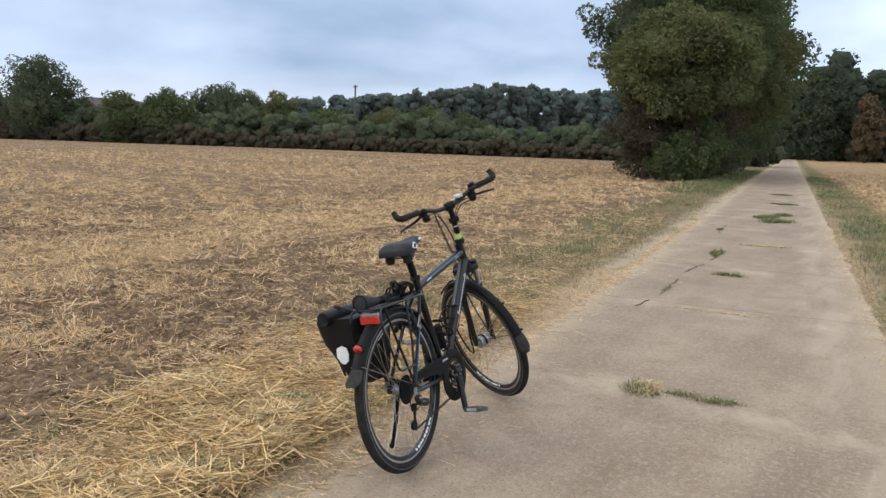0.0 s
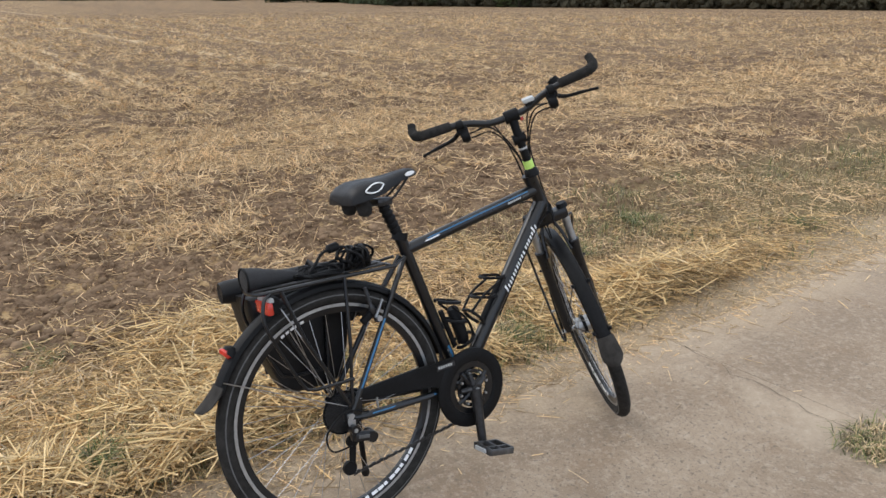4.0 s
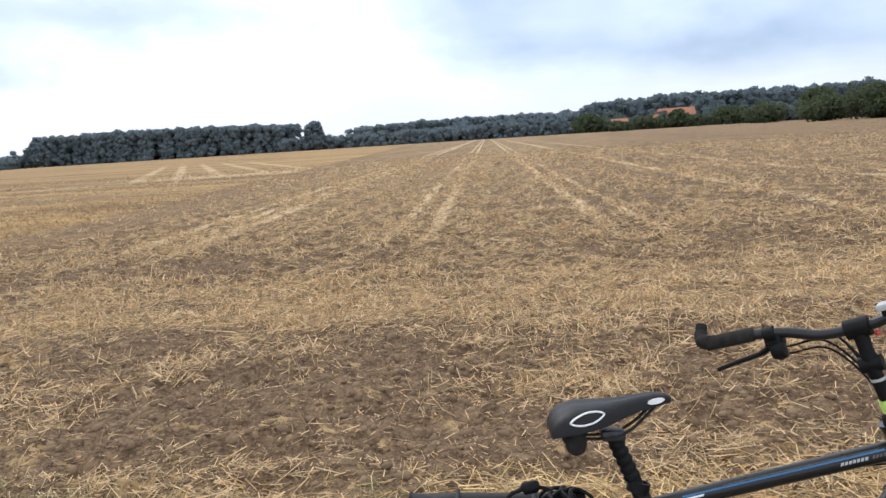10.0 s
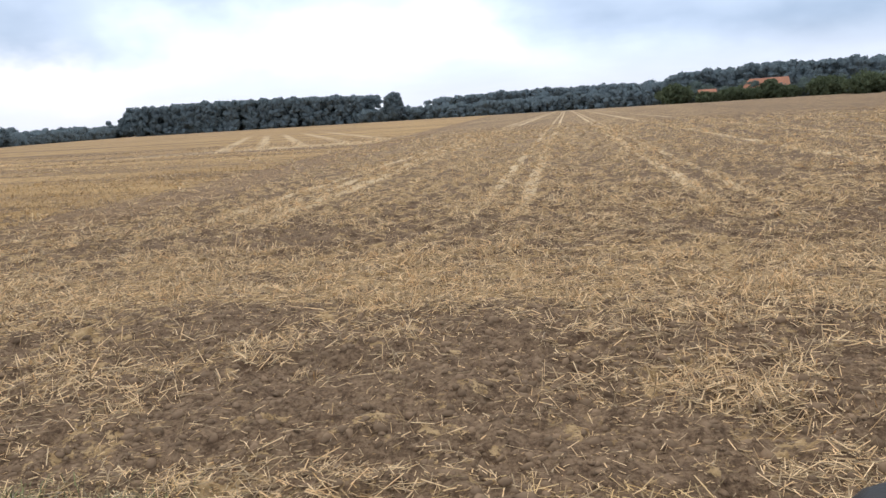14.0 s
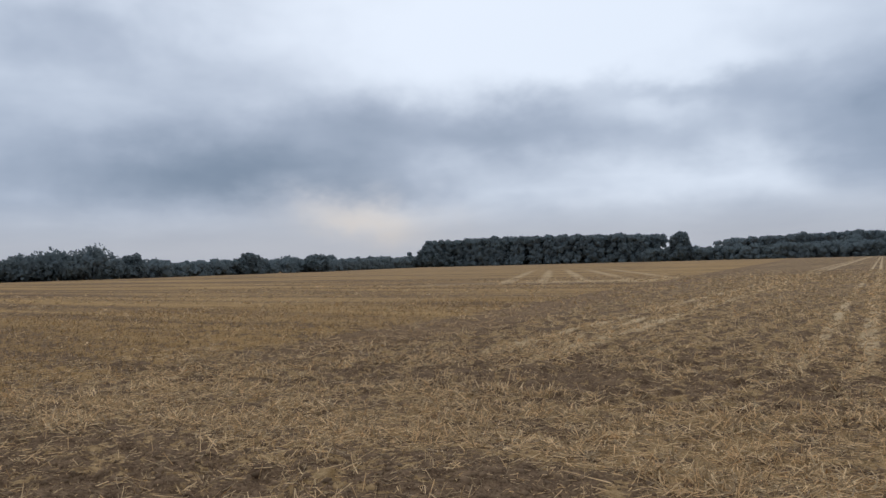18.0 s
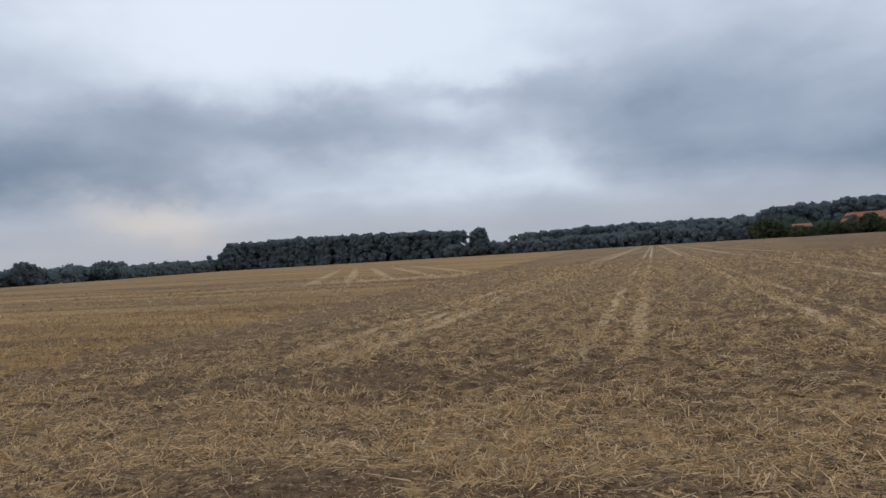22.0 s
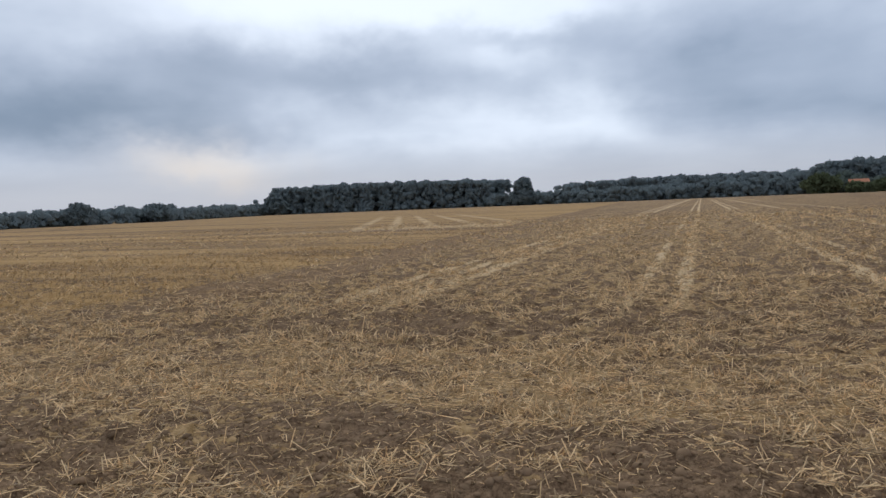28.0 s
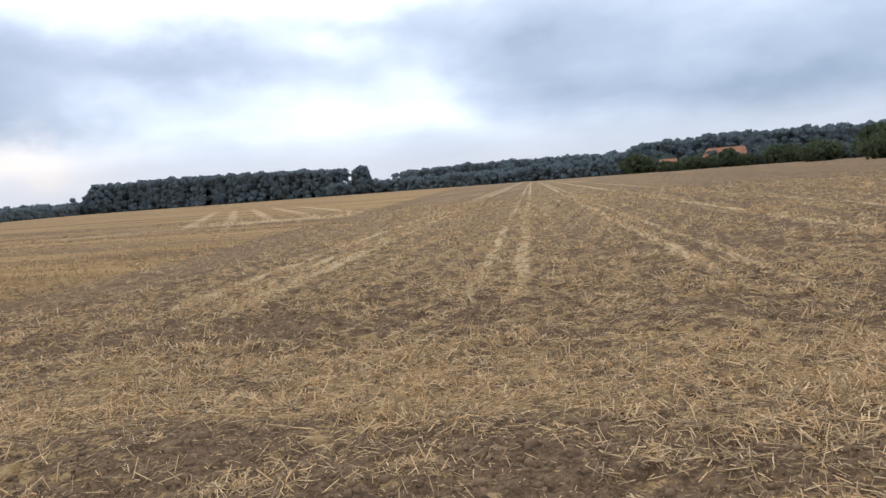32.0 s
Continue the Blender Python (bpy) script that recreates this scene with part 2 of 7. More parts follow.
def ground_material():
    m = bpy.data.materials.new("field_soil_and_stubble")
    m.use_nodes = True
    tree = m.node_tree
    b = tree.nodes["Principled BSDF"]
    pos = Sock(tree, tree.nodes.new("ShaderNodeNewGeometry").outputs["Position"])
    sep = tree.nodes.new("ShaderNodeSeparateXYZ")
    link(tree, pos, sep.inputs[0])
    x, y, z = (Sock(tree, o) for o in sep.outputs)
    wob = noise_of(tree, pos, 0.35, 4) - 0.5
    w = (y - ROAD_SLOPE * x - ROAD_LEFT) * ROAD_COS + wob * 2.4
    u = x * ROW_Y - y * ROW_X + wob * 0.2
    v = x * ROW_X + y * ROW_Y
    turn = math.atan2(ROW_X, ROW_Y)
    # headland bands beside the road, then rows that run away from it
    heap = (1.0 - w.step(0.7, 1.6)) * (1.0 - x.step(2.2, 4.5))
    verge = (1.0 - w.step(1.5, 2.6)) * x.step(1.8, 4.5) * w.step(-4.2, -3.4)
    band = w.step(4.3, 5.0) * (1.0 - w.step(6.5, 7.3))
    dark = w.step(6.9, 7.7) * (1.0 - w.step(9.4, 11.5))
    rows = v.step(8.0, 13.0)
    streak = noise_of(tree, pos, 1.0, 5, 0.65, (2.6, 0.12, 1, turn))
    broad = noise_of(tree, pos, 1.0, 3, 0.5, (0.16, 0.008, 1, turn))
    patch = noise_of(tree, pos, 0.5, 5, 0.65)
    fleck = noise_of(tree, pos, 26.0, 4, 0.75)
    chaff = noise_of(tree, pos, 6.0, 4, 0.7)
    tuft = noise_of(tree, pos, 2.2, 3, 0.6)
    clump = noise_of(tree, pos, 1.0, 3, 0.6, (3.4, 2.2, 1, turn))
    lines = None
    for at, wide in STRAW_LINES:
        one = 1.0 - (u - at).absolute().step(wide * 0.5, wide * 1.25)
        lines = one if lines is None else lines.op("MAXIMUM", one)
    lines = lines * (streak * 0.4 + chaff * 0.3 + clump * 0.3).step(0.36, 0.52)
    su = u + v * 0.0725 + 9.15 + (tuft - 0.5) * 1.6
    strip = (1.0 - (su - 1.0).absolute().step(0.6, 1.7)) * v.step(7.0, 12.0)
    left = 1.0 - su.step(-0.5, 0.4)
    across = noise_of(tree, pos, 1.0, 4, 0.6, (0.03, 0.35, 1, -math.atan(ROAD_SLOPE)))
    sweep = noise_of(tree, pos, 1.0, 3, 0.5, (0.006, 0.10, 1, -math.atan(ROAD_SLOPE) * 0.3))
    second = x * 0.866 + y * 0.5
    run = y * 0.866 - x * 0.5
    fan = None
    for at in (-4.0, -1.2, 1.6, 4.8, 8.2):
        one = 1.0 - (second - at).absolute().step(0.15, 0.7)
        fan = one if fan is None else fan.op("MAXIMUM", one)
    fan = (fan * 0.85).op("MAXIMUM", (1.0 - (run - 52.0 + wob * 5.0).absolute().step(0.8, 4.2)) * 0.9) * run.step(47.0, 51.0) * (1.0 - run.step(95.0, 150.0)) * (1.0 - (second - 2.0).absolute().step(9.0, 14.0)) * (0.75 + (patch - 0.5) * 1.2).clamped()
    tilled = 0.435 - x.step(0.0, 7.0) * 0.08 + (streak - 0.5) * 1.5 + (broad - 0.5) * 0.5 + lines * 0.5 - strip * 0.22 + (clump - 0.5) * 1.6
    # Ground under the heap stays soil-dark to imitate shaded gaps between straws.
    near = 0.415 - w.step(1.2, 1.8) * (1.0 - w.step(3.9, 4.6)) * 0.13 + heap * 0.16 + band * 0.09 - dark * 0.08 + (patch - 0.5) * 1.1
    amount = near + (tilled - near) * rows
    amount = amount + (0.58 + (across - 0.5) * 1.3 + (sweep - 0.5) * 1.5 + fan * 0.25 - amount) * left * v.step(4.0, 8.0)
    far_side = 1.0 - w.step(-2.9, -2.6)
    amount = amount + (0.55 + (patch - 0.5) * 0.5 - amount) * far_side
    amount = amount + (fleck - 0.5) * 1.1 + (chaff - 0.5) * 1.7 + (tuft - 0.5) * 1.2
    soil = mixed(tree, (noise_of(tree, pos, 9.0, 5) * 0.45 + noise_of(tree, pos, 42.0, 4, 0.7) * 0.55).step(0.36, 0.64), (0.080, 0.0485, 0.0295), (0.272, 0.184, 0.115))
    straw = mixed(tree, noise_of(tree, pos, 14.0, 4).step(0.3, 0.7), (0.285, 0.183, 0.084), (0.49, 0.343, 0.185))
    straw = mixed(tree, v.step(12.0, 70.0) * 0.35, straw, (0.425, 0.297, 0.16))
    straw = mixed(tree, left * (1.0 - fan) * 0.65, straw, mixed(tree, across.step(0.35, 0.65), (0.25, 0.145, 0.055), (0.45, 0.287, 0.122)))
    straw = mixed(tree, (lines * rows).op("MAXIMUM", fan * 0.85) * 0.7, straw, (0.66, 0.51, 0.33))
    # Bare soil; its hard contrast also paints the shaded gaps between tufts.
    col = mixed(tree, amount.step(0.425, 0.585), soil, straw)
    col = mixed(tree, strip * (1.0 - left) * 0.45, col, mixed(tree, chaff.step(0.35, 0.62), (0.12, 0.07, 0.038), (0.40, 0.26, 0.14)))
    dry = mixed(tree, (fleck * 0.5 + chaff * 0.5).step(0.35, 0.65), (0.125, 0.092, 0.050), (0.27, 0.205, 0.115))
    col = mixed(tree, verge * (patch * 0.6 + tuft * 0.4).step(0.25, 0.5), col, dry)
    rim = 1.0 - ((y - ROAD_SLOPE * x - ROAD_LEFT) * ROAD_COS + (tuft - 0.5) * 0.7).step(0.10, 0.60)
    col = mixed(tree, rim * (0.55 + fleck * 0.5) * w.step(-2.0, -1.0), col, (0.50, 0.40, 0.285))
    right = 1.0 - ((y - ROAD_SLOPE * x - ROAD_LEFT) * ROAD_COS + 2.62 + (tuft - 0.5) * 0.5).absolute().step(0.08, 0.34)
    col = mixed(tree, right * (0.25 + fleck * 0.45), col, (0.43, 0.33, 0.215))
    # green growth along the verge and the field's far side of the road
    green = noise_of(tree, pos, 1.3, 4, 0.6).step(0.5, 0.68) * (1.0 - w.absolute().step(0.9, 2.2)) * x.step(1.0, 9.0)
    green = green.op("MAXIMUM", (1.0 - (w + 3.25).absolute().step(0.25, 0.8)) * noise_of(tree, pos, 1.1, 4).step(0.35, 0.6))
    col = mixed(tree, green * 0.75, col, mixed(tree, fleck.step(0.3, 0.7), (0.07, 0.085, 0.03), (0.19, 0.19, 0.075)))
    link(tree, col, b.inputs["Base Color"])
    b.inputs["Roughness"].default_value, b.inputs["Specular IOR Level"].default_value = 0.95, 0.1
    bn = tree.nodes.new("ShaderNodeBump")
    bn.inputs["Strength"].default_value, bn.inputs["Distance"].default_value = 1.0, 0.04
    link(tree, fleck * 0.9 + chaff * 1.5 + tuft * 0.8, bn.inputs["Height"])
    tree.links.new(bn.outputs[0], b.inputs["Normal"])
    return m


def concrete_material():
    m = bpy.data.materials.new("worn_concrete")
    m.use_nodes = True
    tree = m.node_tree
    b = tree.nodes["Principled BSDF"]
    pos = Sock(tree, tree.nodes.new("ShaderNodeNewGeometry").outputs["Position"])
    inf = Sock(tree, tree.nodes.new("ShaderNodeObjectInfo").outputs["Random"])
    blot = noise_of(tree, pos, 1.1, 5, 0.6).step(0.3, 0.72)
    wear = noise_of(tree, pos, 1.0, 4, 0.6, (0.25, 2.2, 1, math.atan(ROAD_SLOPE))).step(0.35, 0.7)
    agg = noise_of(tree, pos, 80.0, 5, 0.9)
    col = mixed(tree, blot * 0.6 + wear * 0.4, (0.185, 0.134, 0.092), (0.36, 0.278, 0.200))
    col = mixed(tree, noise_of(tree, pos, 3.5, 6, 0.7).step(0.46, 0.66) * 0.65, col, (0.225, 0.155, 0.10))
    col = mixed(tree, noise_of(tree, pos, 28.0, 5, 0.75).step(0.45, 0.7) * 0.5, col, (0.50, 0.42, 0.33))
    col = mixed(tree, agg.step(0.55, 0.68) * 0.5, col, (0.58, 0.48, 0.37))
    col = mixed(tree, (1.0 - agg.step(0.36, 0.455)) * 0.85, col, (0.12, 0.10, 0.08))
    col = mixed(tree, (1.0 - noise_of(tree, pos, 60.0, 2, 0.6).step(0.34, 0.40)) * 0.75, col, (0.13, 0.11, 0.09))
    cs = tree.nodes.new("ShaderNodeSeparateXYZ")
    link(tree, pos, cs.inputs[0])
    w = (Sock(tree, cs.outputs[1]) - Sock(tree, cs.outputs[0]) * ROAD_SLOPE - ROAD_LEFT) * ROAD_COS
    w = w + (noise_of(tree, pos, 1.4, 5, 0.65) - 0.5) * 0.7
    dust = w.step(-0.32, 0.0).op("MAXIMUM", 1.0 - w.step(-2.55, -2.1))
    col = mixed(tree, dust * (noise_of(tree, pos, 9.0, 5, 0.75).step(0.3, 0.6) * 0.5 + 0.42), col, mixed(tree, agg.step(0.35, 0.65), (0.33, 0.25, 0.165), (0.50, 0.40, 0.29)))
    # dust and chaff gather along the joints, and a pale worn line runs along the right-hand wheel track
    at = (Sock(tree, cs.outputs[0]) - 1.80 + (noise_of(tree, pos, 2.0, 4) - 0.5) * 0.5).op("MULTIPLY", 1 / 2.63).op("FRACT")
    joint = (1.0 - (at - 0.5).absolute().step(0.36, 0.5)).op("MULTIPLY", -1.0) + 1.0
    col = mixed(tree, joint * noise_of(tree, pos, 1.6, 5, 0.65).step(0.42, 0.66) * 0.6, col, (0.47, 0.385, 0.29))
    track = (1.0 - (w + 2.1).absolute().step(0.04, 0.24)) * noise_of(tree, pos, 1.0, 4, 0.65, (0.35, 2.4, 1, math.atan(ROAD_SLOPE))).step(0.42, 0.6)
    col = mixed(tree, track * 0.35, col, (0.50, 0.415, 0.32))
    col = mixed(tree, inf * 0.18, col, (0.29, 0.235, 0.18))
    link(tree, col, b.inputs["Base Color"])
    b.inputs["Roughness"].default_value, b.inputs["Specular IOR Level"].default_value = 0.9, 0.25
    bn = tree.nodes.new("ShaderNodeBump")
    bn.inputs["Strength"].default_value, bn.inputs["Distance"].default_value = 0.5, 0.004
    link(tree, agg, bn.inputs["Height"])
    tree.links.new(bn.outputs[0], b.inputs["Normal"])
    return m


M_GROUND, M_CONCRETE = ground_material(), concrete_material()
M_STRAW = material("straw", (0.525, 0.37, 0.185), 0.55, grain=0.18, scale=30, spread=0.85, spec=0.3)
M_STUBBLE = material("weathered_stubble", (0.50, 0.352, 0.198), 0.75, grain=0.2, scale=25, spread=0.55, spec=0.2)
M_GOLD = material("golden_straw", (0.64, 0.47, 0.24), 0.5, grain=0.12, scale=25, spread=0.5, spec=0.35)
M_PALE = material("pale_stubble", (0.62, 0.455, 0.27), 0.75, grain=0.15, scale=25, spread=0.5, spec=0.2)
M_STAND = material("golden_brown_stubble", (0.40, 0.262, 0.122), 0.75, grain=0.2, scale=25, spread=0.5, spec=0.2)
M_PEBBLE = material("pebble", (0.26, 0.215, 0.17), 0.85, grain=0.2, scale=60, spec=0.2, spread=0.2)
M_CLOD = material("soil_clod", (0.205, 0.139, 0.088), 0.95, grain=0.18, scale=14, bump=0.8, bump_scale=60, spec=0.1, spread=0.12)
M_GRASS = material("verge_grass", (0.155, 0.17, 0.070), 0.6, grain=0.2, scale=20, spread=0.7, spec=0.3)
M_WEED = material("grey_green_weeds", (0.13, 0.145, 0.052), 0.7, grain=0.2, scale=20, spread=0.6, spec=0.25)
M_DRYGRASS = material("dry_grass", (0.30, 0.235, 0.125), 0.7, grain=0.2, scale=20, spread=0.7, spec=0.3)
M_BARK = material("bark", (0.10, 0.08, 0.06), 0.9, grain=0.25, scale=9, bump=0.8, bump_scale=20, spec=0.1)
M_LEAF = leaf_material("leaves_yellowing", (0.108, 0.122, 0.056), (0.132, 0.146, 0.064), (0.185, 0.172, 0.078))
M_LEAF_MID = leaf_material("leaves_mixed", (0.090, 0.114, 0.054), (0.110, 0.136, 0.062), (0.136, 0.150, 0.068))
M_LEAF_DARK = leaf_material("leaves_dark", (0.086, 0.106, 0.064), (0.102, 0.123, 0.071), (0.116, 0.134, 0.074))
M_LEAF_WOOD = leaf_material("leaves_deep_wood", (0.056, 0.072, 0.050), (0.068, 0.086, 0.056), (0.080, 0.094, 0.060))
# Distance haze is painted into these leaves: paler and bluer than foliage.
M_LEAF_FAR_HAZED = leaf_material("leaves_far_wood_hazed", (0.158, 0.198, 0.220), (0.168, 0.210, 0.228), (0.174, 0.214, 0.222))
# The farthest woods carry the strongest haze tint in their leaf colour.
M_LEAF_BLUE_HAZE = leaf_material("leaves_distant_wood_hazed", (0.172, 0.216, 0.242), (0.182, 0.226, 0.25), (0.186, 0.23, 0.246))
# A lighter haze tint, mixed into the green of the middle distance.
M_LEAF_HILL_HAZED = leaf_material("leaves_hillside_hazed", (0.105, 0.135, 0.125), (0.12, 0.15, 0.135), (0.13, 0.156, 0.13))
M_LEAF_DRY = leaf_material("leaves_dry_ivy", (0.070, 0.062, 0.044), (0.090, 0.082, 0.054), (0.110, 0.092, 0.058))
M_LEAF_RUST = leaf_material("leaves_rusty", (0.115, 0.094, 0.060), (0.145, 0.108, 0.066), (0.175, 0.122, 0.07))


# ---- mesh helpers ----
def raw_mesh(name, verts, faces, mat, smooth=False):
    """A mesh from arrays; all faces have the same number of corners."""
    verts, faces = np.asarray(verts, np.float32), np.asarray(faces, np.int32)
    me = bpy.data.meshes.new(name)
    k = faces.shape[1]
    me.vertices.add(len(verts))
    me.vertices.foreach_set("co", verts.ravel())
    me.loops.add(faces.size)
    me.loops.foreach_set("vertex_index", faces.ravel())
    me.polygons.add(len(faces))
    me.polygons.foreach_set("loop_start", np.arange(0, faces.size, k, dtype=np.int32))
    me.polygons.foreach_set("use_smooth", np.full(len(faces), smooth))
    me.update(calc_edges=True)
    me.materials.append(mat)
    return me


def value_noise(x, y, seed=0):
    """Smooth noise in 0 to 1 over arrays."""
    xi, yi = np.floor(x).astype(np.int64), np.floor(y).astype(np.int64)
    fx, fy = x - xi, y - yi
    fx, fy = fx * fx * (3 - 2 * fx), fy * fy * (3 - 2 * fy)

    def h(a, b):
        n = (a * 374761393 + b * 668265263 + seed * 1442695041) & 0x7FFFFFFF
        n = ((n ^ (n >> 13)) * 1274126177) & 0x7FFFFFFF
        return ((n ^ (n >> 16)) & 0xFFFF) / 65535.0

    a, b = h(xi, yi) * (1 - fx) + h(xi + 1, yi) * fx, h(xi, yi + 1) * (1 - fx) + h(xi + 1, yi + 1) * fx
    return a * (1 - fy) + b * fy


def smooth(lo, hi, v):
    s = np.clip((v - lo) / (hi - lo), 0, 1)
    return s * s * (3 - 2 * s)


def ground_height(x, y):
    """The ground's relief: clods in the tilled soil, level beside and under the road."""
    w = road_w(x, y)
    off = np.where(w > 0, w, np.maximum(ROAD_LEFT - ROAD_RIGHT + 0.0, 0) * -1.0 * 0 + np.maximum(-w - 2.5, 0))
    rough = smooth(0.1, 1.3, off)
    near = 1 - smooth(14, 30, np.hypot(x, y - 4))
    soil = smooth(0.9, 1.8, w) * (1 - 0.65 * smooth(3.8, 4.8, w) * (1 - smooth(6.2, 7.4, w)))
    n1, n2, n3 = value_noise(x * 1.7, y * 1.7, 1), value_noise(x * 5.5, y * 5.5, 2), value_noise(x * 13, y * 13, 3)
    lump = np.maximum(value_noise(x * 8, y * 8, 4) - 0.60, 0) * 0.11 + np.maximum(value_noise(x * 3.3, y * 3.3, 6) - 0.66, 0) * 0.12
    z = (n1 - 0.5) * 0.05 + ((n2 - 0.5) * 0.065 + (n3 - 0.5) * 0.042 + lump) * soil * near
    return -0.035 * (1 - smooth(0.0, 0.07, off)) + z * rough - 0.006


# ---- ground ----
def axis_lines(lo, hi, step, reach):
    mid = np.arange(lo, hi, step)
    out, d, grown = [], step, hi
    while grown < reach:
        d *= 1.16
        grown += d
        out.append(grown)
    back, d, grown = [], step, lo
    while grown > -reach:
        d *= 1.16
        grown -= d
        back.append(grown)
    return np.array(back[::-1] + list(mid) + out)


gx, gy = axis_lines(-9.5, 6.5, 0.055, 3000.0), axis_lines(-0.6, 11.5, 0.055, 3000.0)
GX, GY = np.meshgrid(gx, gy)
ng, mg = len(gx), len(gy)
idx = np.arange(ng * mg).reshape(mg, ng)
quads = np.stack([idx[:-1, :-1], idx[:-1, 1:], idx[1:, 1:], idx[1:, :-1]], -1).reshape(-1, 4)
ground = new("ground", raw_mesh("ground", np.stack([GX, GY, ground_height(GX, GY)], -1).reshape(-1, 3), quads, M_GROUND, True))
tagged(ground, "tilled brown field soil with straw and stubble", "ground", kind="structure")


# ---- road ----
road = tagged(new("road"), "narrow worn concrete farm track in slabs", "road", kind="structure")
road_dir = Vector((ROAD_COS, ROAD_SLOPE * ROAD_COS, 0))
ROAD_WIDE = (ROAD_LEFT - ROAD_RIGHT) * ROAD_COS


def slab(length, seed, z=0.0):
    """One concrete slab with chipped edges: x along the track, y from its left edge to the right."""
    r = random.Random(seed)
    bm = bmesh.new()
    n = max(6, int(length / 0.22))
    rim = []
    for i in range(n + 1):
        rim.append((length * i / n, r.uniform(-0.030, 0.012)))
    for i in range(n + 1):
        rim.append((length * (n - i) / n, -ROAD_WIDE + r.uniform(-0.012, 0.045)))
    top = [bm.verts.new((x, y, z + r.uniform(-0.001, 0.001))) for x, y in rim]
    edge = [bm.verts.new((x + (0.006 if x < length / 2 else -0.006) * 0, y * 1.0 + (0.02 if y > -1 else -0.02), z - 0.015)) for x, y in rim]
    foot = [bm.verts.new((x, y + (0.03 if y > -1 else -0.03), z - 0.10)) for x, y in rim]
    bm.faces.new(top[::-1])
    for a, b in ((top, edge), (edge, foot)):
        for i in range(len(rim)):
            j = (i + 1) % len(rim)
            bm.faces.new((a[i], a[j], b[j], b[i]))
    bmesh.ops.recalc_face_normals(bm, faces=bm.faces)
    me = bpy.data.meshes.new("slab")
    bm.to_mesh(me)
    bm.free()
    me.materials.append(M_CONCRETE)
    return me


SLAB = 2.63  # along x
SLAB_LONG = SLAB / ROAD_COS
slab_meshes = [slab(SLAB_LONG - 0.003, k) for k in range(5)]
yaw = math.degrees(math.atan(ROAD_SLOPE))
for k in range(-6, 52):
    if k == -1:
        continue
    x0 = 1.80 + k * SLAB
    s = new("slab", slab(2 * SLAB_LONG - 0.003, 9) if k == -2 else slab_meshes[(k * 3) % 5])
    s.parent = road
    s.matrix_basis = pose(x0, ROAD_LEFT + ROAD_SLOPE * x0, 0.0006 * ((k * 7) % 3 - 1), 0, 0, yaw)
tail = new("slab", slab(150.0, 77))
tail.parent = road
x0 = 1.80 + 52 * SLAB
tail.matrix_basis = pose(x0, ROAD_LEFT + ROAD_SLOPE * x0, -0.003, 0, 0, yaw)


# ---- cracks in the track ----
M_CRACK = material("crack_dirt", (0.075, 0.06, 0.045), 0.95, grain=0.25, scale=30, spec=0.1)


def crack(points, wide, seed, label, gap=0.45):
    """A jagged dirt-filled crack, a thin strip on the concrete."""
    r = random.Random(seed)
    vs, fs, way = [], [], []
    for (ax, ay), (bx, by) in zip(points[:-1], points[1:]):
        n = max(2, int(math.hypot(bx - ax, by - ay) / 0.06))
        way += [(ax + (bx - ax) * i / n + r.gauss(0, 0.012), ay + (by - ay) * i / n + r.gauss(0, 0.012)) for i in range(n)]
    way.append(points[-1])
    for i, (px, py) in enumerate(way):
        qx, qy = way[min(i + 1, len(way) - 1)]
        ox, oy = way[max(i - 1, 0)]
        d = Vector((-(qy - oy), qx - ox)).normalized() * wide * r.uniform(0.25, 1.0) * 0.5
        vs += [(px - d.x, py - d.y, 0.0035), (px + d.x, py + d.y, 0.0035)]
        if i and value_noise(np.array([i * 0.22]), np.array([seed * 3.7]), 9)[0] > gap:
            k = i * 2
            fs.append((k - 2, k, k + 1, k - 1))
    c = new("crack", raw_mesh("crack", vs, fs, M_CRACK))
    c.parent = road
    c["label"] = label
    return c


crack([(4.16, 0.38), (5.3, 0.45), (6.4, 0.62), (7.4, 0.60), (8.6, 0.71), (10.4, 1.15), (11.9, 1.56), (14.5, 1.75)], 0.022, 3, "jagged dirt-filled crack along the track", 0.63)
crack([(1.80, 0.42), (1.82, 0.1), (1.84, -0.55), (1.86, -1.3)], 0.0035, 20, "hairline crack along a joint of the track", -1)


